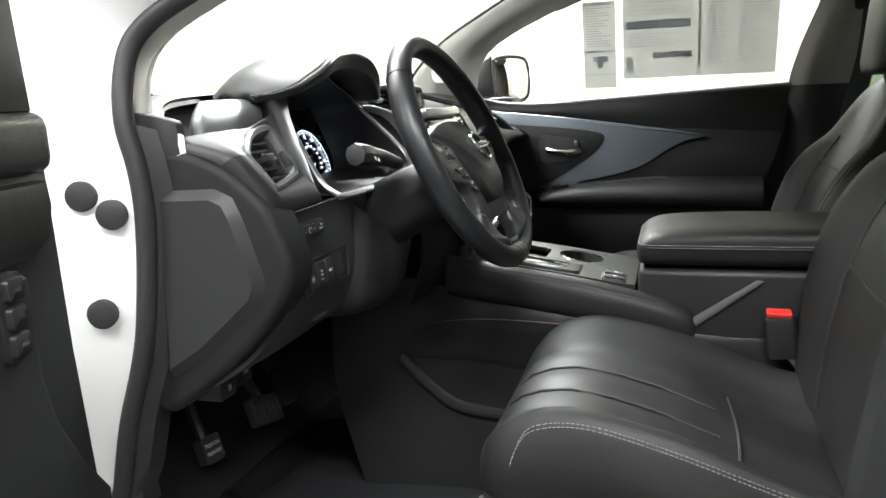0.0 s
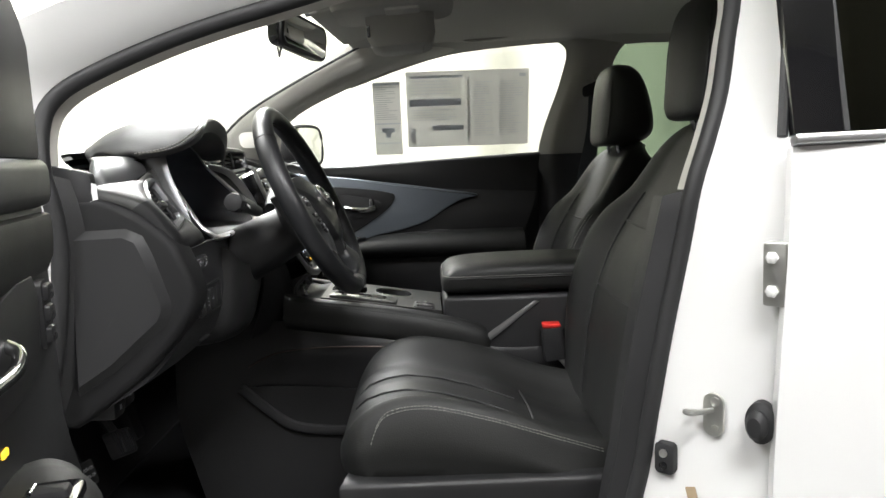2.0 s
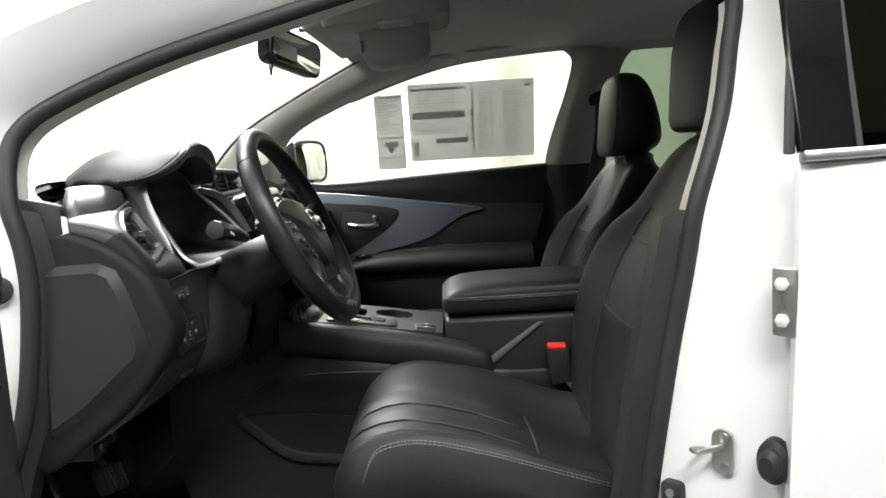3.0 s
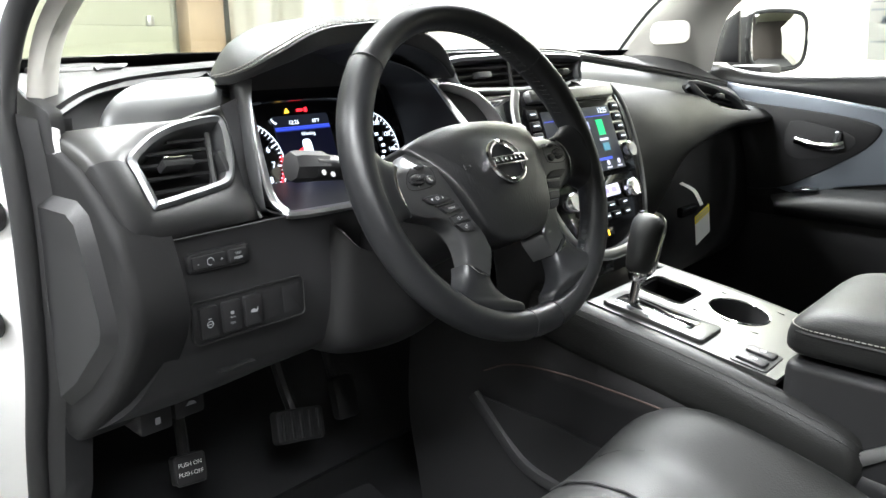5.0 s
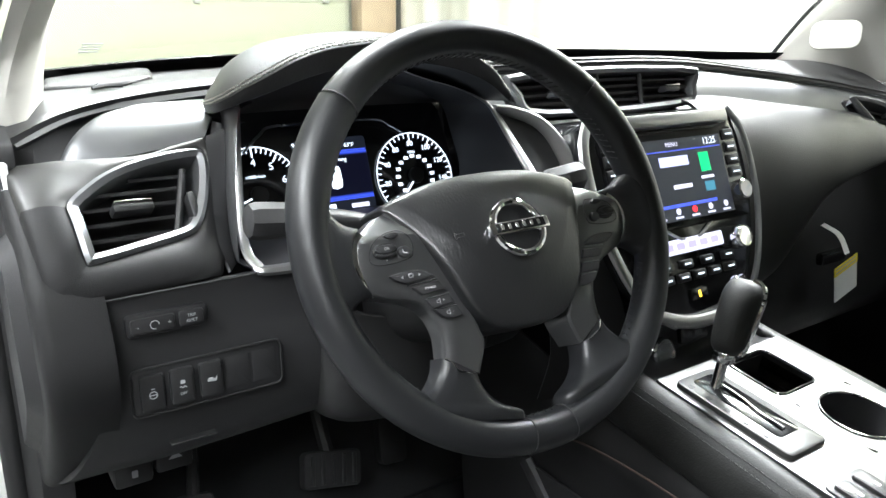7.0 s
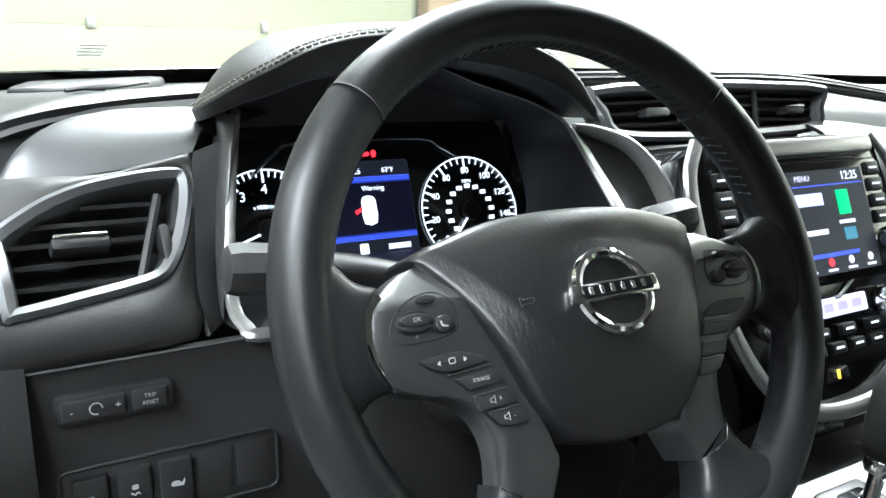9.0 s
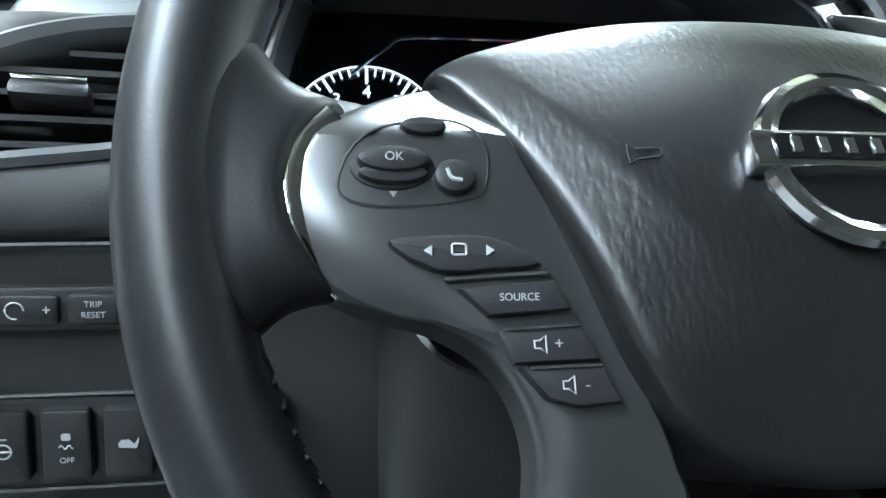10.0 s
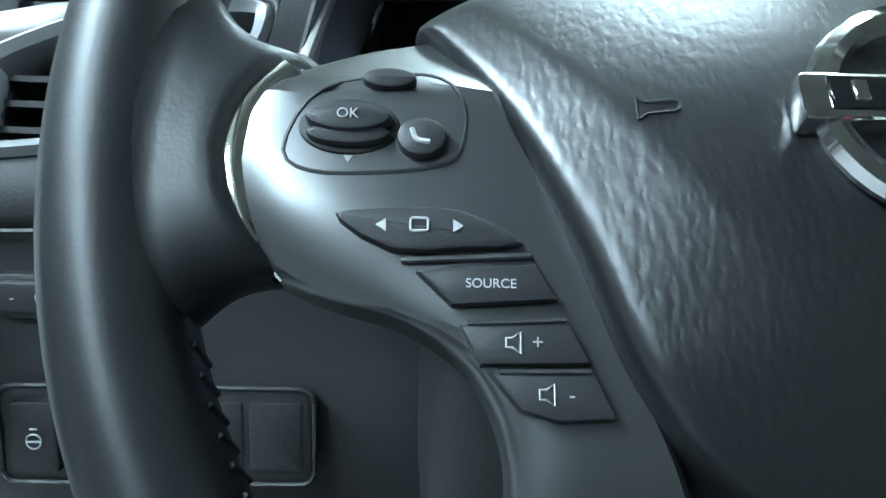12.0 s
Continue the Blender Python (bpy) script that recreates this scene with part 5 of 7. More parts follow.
for side in (-1, 1):
    eo, ei_ = cr([(-side * x, y, 0) for x, y in SPOKE_O], 4), cr([(-side * x, y, 0) for x, y in SPOKE_I], 4)
    rows = []
    for p, q in zip(eo, ei_):
        r = [(p.x, p.y, -0.016)]
        w = (q - p).length
        roll = min(1, max(0, (-p.y - 0.012) / 0.02))
        for f, dz in ((0.0, -0.0045 - 0.004 * roll), (0.0006 / w, -0.002 - 0.0033 * roll), (0.002 / w, -0.0005 - 0.0027 * roll), (0.004 / w, -0.002 * roll), (0.2, -0.0006 * roll), (0.35, 0), (0.5, 0), (0.65, 0), (0.8, 0), (1 - 0.002 / w, -0.0002), (1.0, -0.002)):
            m_ = p.lerp(q, f)
            r.append((m_.x, m_.y, spoke_h(m_.x, m_.y) + dz))
        r.append((q.x, q.y, -0.03))
        rows.append(r)
    part("spoke", grid(bmesh.new(), rows), SPOKETRIM, sw, "satin dark silver spoke trim", 26)
    # (distance from the centre, half height, front, back, bow radius)
    rows = []
    for rad, hh, zf, zb, bow in cr5([(0.168, 0.026, 0.0125, -0.012, 0.16), (0.163, 0.040, 0.0152, -0.014, 0.16), (0.1586, 0.043, 0.0143, -0.016, 0.14), (0.1525, 0.037, 0.0117, -0.018, 0.10), (0.148, 0.031, 0.0099, -0.02, 0.06), (0.144, 0.028, 0.0083, -0.02, 0.04), (0.1405, 0.0265, 0.0060, -0.02, 0.027), (0.138, 0.0255, 0.0, -0.022, 0.023), (0.1365, 0.0235, -0.012, -0.022, 0.021)], 3):
        r = []
        for k in range(28):
            t = 2 * math.pi * k / 28
            c, s_ = math.cos(t), math.sin(t)
            y = hh * math.copysign(abs(c) ** 0.75, c)
            z = (zf + zb) / 2 + (zf - zb) / 2 * math.copysign(abs(s_) ** 0.6, s_)
            p = Vector((side * (rad - y * y / (2 * bow)), y - 0.010, z))
            r.append(p.lerp(TL @ (p + Vector((0, 0.0045, 0.0))), min(1, max(0, (rad - 0.141) / 0.014))))
        rows.append(r)
    part("spoke_root", grid(bmesh.new(), rows, True, True), RIMLEATHER, sw, "leather spoke root", 70)
    part("chrome_arc", tube(cr([(side * 0.1275, 0.0105, -0.001), (side * 0.1345, 0.002, 0.0015), (side * 0.1378, -0.010, 0.0022), (side * 0.1345, -0.024, 0.001), (side * 0.125, -0.034, -0.003)], 5), 0.0046, 12, flat=0.55), CHROME, sw, "chrome arc beside the spoke")
    # leather between the silver trim and the rim
    rows = []
    for (ox, oy), (ix, iy), z, w in zip(cr2([(-0.0825, -0.0925), (-0.087, -0.104), (-0.097, -0.1145), (-0.111, -0.1205), (-0.12, -0.126), (-0.125, -0.132)], 3), cr2([(-0.0545, -0.1125), (-0.0525, -0.121), (-0.047, -0.131), (-0.036, -0.1405), (-0.022, -0.148), (-0.02, -0.156)], 3),
                                    [p.x for p in cr([(0.0015, 0, 0), (0.0035, 0, 0), (0.007, 0, 0), (0.0105, 0, 0), (0.0125, 0, 0), (0.011, 0, 0)], 3)], [min(1, k / 9) for k in range(16)]):
        r = []
        for f, dz in ((0, -0.022), (0, -0.007), (0.04, -0.0025), (0.13, 0), (0.35, 0.0008), (0.65, 0.0008), (0.87, 0), (0.96, -0.0025), (1, -0.007), (1, -0.022)):
            p = Vector((-side * (ox + (ix - ox) * f), oy + (iy - oy) * f, z + dz))
            r.append(p.lerp(TL @ (p + Vector((0, 0.0045, 0))), w))
        rows.append(r)
    part("lower_spoke", grid(bmesh.new(), rows), RIMLEATHER, sw, "leather lower spoke", 70)
    part("trim_seam", tube([(side * 0.081, -0.0935, -0.0005), (side * 0.0785, -0.0965, 0.0026), (side * 0.074, -0.1043, 0.0038), (side * 0.062, -0.1096, 0.0026), (side * 0.0575, -0.1114, 0.0)], 0.0006, 6), CHROME, sw, "thin bright seam under the spoke trim")
HUB = [(-0.1, 0.030), (-0.08, 0.0375), (-0.045, 0.0455), (0.0, 0.0475), (0.045, 0.0455), (0.08, 0.0375), (0.1, 0.030), (0.096, 0.022), (0.080, -0.005), (0.0685, -0.03), (0.058, -0.056), (0.046, -0.073), (0.03, -0.0835), (0.0, -0.087), (-0.03, -0.0835), (-0.046, -0.073), (-0.058, -0.056), (-0.0685, -0.03), (-0.080, -0.005), (-0.096, 0.022)]


def hub_h(x, y):
    u = abs(x)
    h = 0.0245 - 1.5 * x * x - (4.6 if y > -0.03 else 3.0) * (y + 0.03) ** 2
    h -= 0.2 * max(0, u - max(0.03, 0.0635 + 0.75 * y)) * min(1, max(0.0, (y + 0.055) / 0.05))
    return h - 4 * max(0, y - 0.03) ** 2


pl = smooth2(HUB, 7)
part("airbag_cover", ngrid_dome(pl, [(1.0, lambda x, y: -0.045), (1.0, lambda x, y: hub_h(x, y) - 0.006), (0.992, lambda x, y: hub_h(x, y) - 0.0025), (0.975, lambda x, y: hub_h(x, y) - 0.0006), *[(0.95 - 0.03 * k, hub_h) for k in range(30)]]), GRAIN, sw, "grained black airbag cover", 50)
part("hub_back", lathe([(0.05, -0.02), (0.052, -0.035), (0.045, -0.06)], 28, Matrix.Translation((0, -0.022, 0))), BLACK, sw)
em = part("emblem", tube([(0.0235 * math.cos(a), -0.0075 + 0.0222 * math.sin(a), 0.0262) for a in [2 * math.pi * i / 40 for i in range(40)]], 0.0031, 8, True), CHROME, sw, "round chrome emblem with a bar")
part("emblem_bar", box(-0.0295, 0.0295, -0.0128, -0.0022, 0.0235, 0.0305, 0.0016), CHROME, em)
part("emblem_plate", box(-0.0245, 0.0245, -0.0112, -0.0038, 0.030, 0.0312, 0.0004, 1), GLOSSB, em)
for k in range(6):
    part("emblem_mark", box(-0.0205 + 0.0073 * k, -0.0175 + 0.0073 * k, -0.0098, -0.0052, 0.031, 0.0318, 0.0003, 1), CHROME, em)
em.matrix_basis = Matrix.Translation((0, -0.0075, -0.0028)) @ Matrix.Translation((0, 0, 0.0245)) @ pose(0, 0, 0, -11) @ Matrix.Translation((0, 0.0075, -0.0245))
hr = cr([(-0.0565, -0.0025, 0), (-0.0565, -0.0078, 0), (-0.0548, -0.0065, 0), (-0.0495, -0.0062, 0), (-0.0485, -0.0048, 0), (-0.0495, -0.0036, 0), (-0.0548, -0.0038, 0)], 2, True)
part("horn_mark", tube([(p.x, p.y, hub_h(p.x, p.y) + 0.0002) for p in hr], 0.00035, 5, True), RUBBER, sw, "embossed horn mark")


def button(poly, lift, parent, mat, bev=0.0008, name="button", label="", smooth=0):
    q = smooth2(poly, smooth) if smooth else poly
    cx, cy = sum(p[0] for p in q) / len(q), sum(p[1] for p in q) / len(q)
    z = spoke_h(cx, cy)
    return part(name, slab(q, z - 0.002, z + lift, bev), mat, parent, label)


KEYMARK = material("pale_key_print", (0.5, 0.5, 0.51), 0.55, var=0.05)
BTN = material("button_rubber", (0.032, 0.032, 0.034), 0.42, var=0.1, bump=0.15, bscale=1500)
for side in (-1, 1):
    f = -side
    G = [(-0.127, -0.0107), (-0.1225, 0.0005), (-0.112, 0.0068), (-0.101, 0.0090), (-0.0945, 0.0072), (-0.0895, -0.0009), (-0.0905, -0.0107), (-0.095, -0.0138), (-0.108, -0.0155), (-0.121, -0.0152)]
    gl_ = cr([(f * x, y, 0) for x, y in G], 3, True)
    pad = part("button_surround", tube([(p.x, p.y, spoke_h(p.x, p.y) - 0.0001) for p in gl_], 0.0005, 5, True), RUBBER, sw, "group of round buttons on the spoke")
    button(ellipse(f * -0.1135, -0.0055, 0.0105, 0.0062), 0.0006, pad, RUBBER, 0.0005, "well")
    ok = button(ellipse(f * -0.1135, -0.0045, 0.0088, 0.0034), 0.0042, pad, BTN, 0.0015, "rocker", "rocker button")
    button(ellipse(f * -0.1135, -0.0078, 0.0085, 0.0026), 0.0030, pad, BTN, 0.0012, "rocker", "rocker button")
    tb = button(ellipse(f * -0.0985, -0.0083, 0.0052, 0.0044), 0.0030, pad, BTN, 0.0014)
    button(ellipse(f * -0.1055, 0.0052, 0.0058, 0.0024), 0.0030, pad, BTN, 0.0012)
    if side < 0:
        writing("writing", "OK", 0.0031, Matrix.Translation((-0.1135, -0.0045, spoke_h(-0.1135, -0.0045) + 0.0044)), KEYMARK, ok)
        part("icon", tube(cr([(-0.1005, -0.0068, 0.0094), (-0.0995, -0.0092, 0.0094), (-0.0968, -0.0098, 0.0094)], 3), 0.0006, 5), KEYMARK, tb)
        part("icon", slab([(-0.1145, -0.0118), (-0.1125, -0.0118), (-0.1135, -0.0134)], 0, 0.0002, 0, Matrix.Translation((0, 0, spoke_h(-0.1135, -0.0125)))), KEYMARK, pad)
    b1 = button([(f * x, y) for x, y in [(-0.1145, -0.0262), (-0.1125, -0.0240), (-0.095, -0.0232), (-0.0865, -0.0252), (-0.078, -0.0305), (-0.09, -0.0318), (-0.104, -0.0322)]], 0.0028, sw, BTN, 0.0012, "long_button", "black spoke button", 2)
    b2 = button([(f * x, y) for x, y in [(-0.099, -0.0364), (-0.0755, -0.0346), (-0.0715, -0.0418), (-0.092, -0.0432)]], 0.0028, sw, BTN, 0.0012, "long_button", "black spoke button")
    b3 = button([(f * x, y) for x, y in [(-0.0905, -0.0468), (-0.0695, -0.0458), (-0.0655, -0.054), (-0.0865, -0.0545)]], 0.0028, sw, BTN, 0.0012, "long_button", "black spoke button")
    b4 = button([(f * x, y) for x, y in [(-0.085, -0.0556), (-0.065, -0.0554), (-0.061, -0.0642), (-0.072, -0.0648), (-0.079, -0.0628)]], 0.0028, sw, BTN, 0.0012, "long_button", "black spoke button")
    # Thin silver bars stand in for the glint along the keys' upper edges.
    part("glint_bar", tube([(f * -0.102, -0.0339, spoke_h(0.1, -0.034) + 0.001), (f * -0.0765, -0.0326, 0.0075)], 0.0007, 6), GREYSILVER, sw)
    part("glint_bar", tube([(f * -0.089, -0.0466, 0.0092), (f * -0.0702, -0.0457, 0.0092)], 0.0005, 6), GREYSILVER, sw)
    part("glint_bar", tube([(f * -0.083, -0.0557, 0.0092), (f * -0.0657, -0.0554, 0.0092)], 0.0005, 6), GREYSILVER, sw)
    if side < 0:
        for s_, x in ((-1, -0.106), (1, -0.091)):
            part("icon", slab([(x + s_ * 0.0011, -0.0274), (x - s_ * 0.0009, -0.0261), (x - s_ * 0.0009, -0.0287)], 0.0086, 0.00955, 0), KEYMARK, b1)
        part("icon", tube([(x, y, 0.0094) for x, y in rrect(-0.0985, -0.0272, 0.0034, 0.0026, 0.0003, 1)], 0.0003, 4, True), KEYMARK, b1)
        writing("writing", "SOURCE", 0.0026, Matrix.Translation((-0.0845, -0.0389, 0.0094)), KEYMARK, b2)
        for bb, x, y, sg in ((b3, -0.0795, -0.0502, "+"), (b4, -0.0733, -0.0598, "-")):
            part("icon", tube([(x - 0.0022, y - 0.0009, 0.0094), (x - 0.0022, y + 0.0009, 0.0094), (x - 0.001, y + 0.0009, 0.0094), (x + 0.0006, y + 0.0021, 0.0094), (x + 0.0006, y - 0.0021, 0.0094), (x - 0.001, y - 0.0009, 0.0094)], 0.00025, 4, True), KEYMARK, bb)
            writing("writing", sg, 0.004, Matrix.Translation((x + 0.0038, y, 0.0094)), KEYMARK, bb)


# ---------- centre stack and passenger side of the dashboard ----------
pb_ = [[(0.13, 0.285, 1.075), (0.25, 0.29, 1.07), (0.4, 0.29, 1.052), (0.58, 0.262, 1.03), (0.75, 0.20, 1.0)],
       [(0.13, 0.235, 1.068), (0.25, 0.23, 1.06), (0.4, 0.232, 1.045), (0.58, 0.222, 1.025), (0.75, 0.165, 0.995)],
       [(0.13, 0.19, 1.03), (0.25, 0.178, 1.015), (0.4, 0.182, 1.0), (0.58, 0.178, 0.995), (0.75, 0.14, 0.98)],
       [(0.13, 0.155, 0.95), (0.25, 0.15, 0.93), (0.4, 0.158, 0.948), (0.58, 0.162, 0.968), (0.75, 0.14, 0.972)],
       [(0.10, 0.14, 0.86), (0.25, 0.15, 0.84), (0.4, 0.17, 0.93), (0.58, 0.18, 0.957), (0.75, 0.16, 0.965)],
       [(0.08, 0.15, 0.80), (0.25, 0.18, 0.80), (0.4, 0.21, 0.925), (0.58, 0.215, 0.95), (0.75, 0.19, 0.96)]]
Mp = frame_of((0.622, 0.205, 1.02), (0.9, -0.33, -0.16), (0.15, 0.42, 0.9))
Vp = smooth2([(-0.084, 0.026), (-0.06, 0.032), (-0.01, 0.028), (0.045, 0.016), (0.088, -0.018), (0.075, -0.024), (0.03, -0.028), (-0.025, -0.026), (-0.055, -0.002)], 3)
part("passenger_pad", surf(pb_, 18, 10, 0.004, hole=inside(Vp, Mp)), PADLEATHER, dash, "padded black leather dash front", 60)
gx = [[(0.15, 0.19, 0.93), (0.4, 0.215, 0.93), (0.75, 0.21, 0.955)], [(0.15, 0.17, 0.82), (0.4, 0.18, 0.84), (0.75, 0.18, 0.84)], [(0.15, 0.19, 0.72), (0.4, 0.19, 0.70), (0.75, 0.19, 0.70)], [(0.15, 0.32, 0.64), (0.4, 0.32, 0.62), (0.75, 0.32, 0.62)], [(0.15, 0.6, 0.64), (0.4, 0.6, 0.62), (0.75, 0.6, 0.62)]]
gb_ = part("glovebox", surf(gx, 5, 4, 0.008), SHADEBLACK, dash, "black glovebox lid")
part("latch", box(0.4, 0.47, 0.165, 0.18, 0.805, 0.825, 0.005), GLOSSB, gb_)
vent(dash, Mp, Vp, [((-0.045, 0.012), (0.045, 0.006)), ((-0.04, 0.0), (0.055, -0.006)), ((-0.03, -0.012), (0.06, -0.016))], [], tab=(0.0, 0.006, 0.025), depth=0.02)
# tag on the glovebox
tag = thing("hang_tag", "white and yellow paper tag hanging on the glovebox", "tag")
Mt = frame_of((0.375, 0.115, 0.815), (0.97, 0.05, 0.22), (-0.2, 0.03, 0.97))
part("card", slab(rrect(0, -0.010, 0.066, 0.056, 0.001, 1), 0, 0.0006, 0, Mt), PAPER, tag)
part("header", slab(rrect(0, 0.012, 0.067, 0.015, 0.001, 1), 0.0004, 0.0012, 0, Mt), YELLOW, tag, "yellow printed header")
for k in range(2):
    part("print", box(-0.029, 0.028, 0.0085 + 0.006 * k, 0.0105 + 0.006 * k, 0.0011, 0.0014, 0, 1, Mt), PRINTD, tag)
part("loop", surf([[(0.386, 0.125, 0.838), (0.398, 0.125, 0.84)], [(0.392, 0.145, 0.862), (0.404, 0.145, 0.864)], [(0.385, 0.17, 0.875), (0.397, 0.17, 0.877)]], 1, 5, 0.0006), PAPER, tag, "white string loop")

stack = thing("centre_stack", "gloss black centre stack with touch screen and climate controls", "centre stack", frame_of((0, 0.14, 0.98), (1, 0, 0), (0, 0.42, 1)))
edge = [(0.115, 0.098), (0.132, 0.075), (0.138, 0.03), (0.132, -0.03), (0.112, -0.088), (0.085, -0.128), (0.055, -0.148)]
part("panel", slab(smooth2(edge + [(0.0, -0.152)] + [(-x, y) for x, y in reversed(edge)] + [(0.0, 0.10)], 2), -0.06, 0.0, 0.003), GLOSSB, stack)
for s in (1, -1):
    pts = cr([(s * 0.124, 0.098, 0.0), (s * 0.142, 0.068, 0.002), (s * 0.1465, 0.025, 0.003), (s * 0.141, -0.03, 0.003), (s * 0.121, -0.09, 0.003), (s * 0.095, -0.13, 0.003), (s * 0.06, -0.153, 0.003)], 4)
    part("side_trim", tube(pts, 0.005 if s > 0 else 0.0075, 8, flat=0.6, up=(0, 0, 1)), BANDTRIM if s > 0 else SILVER, stack, "satin metal side trim")
part("bottom_trim", tube(cr([(-0.09, -0.138, 0.004), (-0.045, -0.154, 0.005), (0.0, -0.158, 0.005), (0.045, -0.154, 0.005), (0.09, -0.138, 0.004)], 5), 0.008, 8, flat=0.7), SILVER, stack, "satin silver lower trim")
part("upper_bar", box(-0.11, 0.11, 0.078, 0.096, -0.004, 0.012, 0.005), SILVER, stack, "satin silver bar above the screen")
part("slot", box(-0.09, 0.09, 0.070, 0.074, -0.001, 0.002, 0.0008, 1), RUBBER, stack)
part("screen_bezel", slab(rrect(0, 0.014, 0.24, 0.118, 0.006), -0.002, 0.004, 0.0015), GLOSSB, stack)
ds = part("display", box(-0.09, 0.09, -0.036, 0.064, 0.003, 0.0048), SCREEN, stack, "lit touch screen with menu tiles")
part("top_line", box(-0.088, 0.088, 0.0485, 0.0497, 0.0048, 0.0052), LITBLUE, ds)
writing("writing", "12:25", 0.012, Matrix.Translation((0.069, 0.0565, 0.0051)), LIT, ds)
writing("writing", "MENU", 0.008, Matrix.Translation((-0.002, 0.0565, 0.0051)), LITGREY, ds)
part("tile", box(0.043, 0.061, 0.019, 0.043, 0.0048, 0.0053), LITGREEN, ds)
part("tile_text", box(0.04, 0.064, 0.010, 0.0135, 0.0048, 0.0052), LITGREY, ds)
part("tile", box(-0.03, 0.022, 0.030, 0.042, 0.0048, 0.0053), glow("lit_tile", (0.35, 0.36, 0.6), 0.7), ds)
part("tile_text", box(-0.014, 0.02, 0.002, 0.007, 0.0048, 0.0052), LITGREY, ds)
part("tile", box(0.044, 0.062, -0.006, 0.006, 0.0048, 0.0053), glow("lit_teal", (0.03, 0.12, 0.16), 0.7), ds)
part("glow_band", box(-0.088, 0.06, -0.02, -0.016, 0.0048, 0.0051), LITBLUE, ds)
for k in range(6):
    part("menu_icon", slab(ellipse(-0.075 + 0.030 * k, -0.025, 0.004, 0.004, 12), 0.0048, 0.0053, 0), LITRED if k == 3 else LITGREY, ds)
    part("menu_text", box(-0.082 + 0.030 * k, -0.068 + 0.030 * k, -0.0335, -0.031, 0.0048, 0.0052), LITGREY, ds)
for s in (1, -1):
    for k in range(4):
        kb = part("side_button", slab(rrect(s * 0.1085, 0.062 - 0.0165 * k, 0.022, 0.0135, 0.002), 0.003, 0.0062, 0.0015), BLACK, stack)
        part("mark", box(s * 0.1085 - 0.006, s * 0.1085 + 0.006, 0.0612 - 0.0165 * k, 0.0628 - 0.0165 * k, 0.0062, 0.0066), LIT, kb)
    part("audio_knob", lathe([(0.0135, 0.0), (0.013, 0.012), (0.011, 0.014), (0.004, 0.0142)], 24, Matrix.Translation((s * 0.107, -0.012, 0.002))), CHROME, stack, "small chrome audio knob")
    part("chevron", tube([(s * 0.05, -0.04, 0.002), (s * 0.018, -0.058, 0.002), (s * 0.012, -0.058, 0.002)], 0.002, 6), GREYSILVER, stack)
    kn = part("climate_knob", lathe([(0.0150, 0.0), (0.0145, 0.014), (0.013, 0.016), (0.012, 0.0145), (0.004, 0.0142)], 28, Matrix.Translation((s * 0.083, -0.070, 0.001))), CHROME, stack, "chrome climate knob")
hv = part("climate_display", slab(rrect(0.0, -0.066, 0.115, 0.0175, 0.002), 0.0, 0.0025, 0.0008), LITGREY, stack, "lit pale climate display")
for k in range(5):
    part("digit_bar", box(-0.05 + 0.021 * k, -0.036 + 0.021 * k, -0.070, -0.062, 0.0025, 0.0028), glow("lit_digit", (0.35, 0.3, 0.5), 0.5), hv)
for r, (y, n) in enumerate(((-0.088, 4), (-0.103, 5))):
    for k in range(n):
        x = -0.058 + 0.116 * k / (n - 1)
        kb = part("climate_button", slab(rrect(x, y, 0.021, 0.0105, 0.002), 0.0, 0.005, 0.0015), BLACK, stack)
        part("mark", box(x - 0.0055, x + 0.0055, y - 0.0008, y + 0.0010, 0.005, 0.0054), LIT, kb)
hzb = part("hazard_button", slab(rrect(-0.008, -0.126, 0.03, 0.013, 0.002), 0, 0.003, 0.001), GLOSSB, stack)
part("mark", box(-0.010, -0.006, -0.130, -0.122, 0.003, 0.0034), LITAMBER, hzb, "lit amber mark")
# upper left sweep that joins the stack and the cluster
si = [(-0.200, 0.252, 1.077), (-0.186, 0.241, 1.072), (-0.168, 0.226, 1.064), (-0.155, 0.214, 1.050), (-0.147, 0.20, 1.028), (-0.142, 0.175, 0.99)]
so = [(-0.199, 0.256, 1.083), (-0.180, 0.243, 1.082), (-0.158, 0.222, 1.072), (-0.140, 0.204, 1.050), (-0.129, 0.19, 1.024), (-0.124, 0.168, 0.985)]
part("sweep_trim", surf([[(x, y + 0.006, z - 0.006) for x, y, z in si], si, [((a[0] + b[0]) / 2 - 0.001, (a[1] + b[1]) / 2 - 0.006, (a[2] + b[2]) / 2 + 0.003) for a, b in zip(si, so)], so, [(x + 0.004, y + 0.012, z - 0.001) for x, y, z in so], [(x + 0.004, y + 0.03, z - 0.004) for x, y, z in so]], 5, 4, 0.002), SILVER, dash, "wide satin silver sweep beside the cluster", 60)
part("sweep_fill", surf([[(x, y + 0.002, z - 0.002) for x, y, z in si], [(-0.201, 0.25, 1.074), (-0.199, 0.24, 1.066), (-0.198, 0.23, 1.053), (-0.197, 0.215, 1.035), (-0.195, 0.195, 1.015), (-0.193, 0.175, 0.985)]], 5, 3, 0.003), BLACK, dash, "black insert beside the cluster")
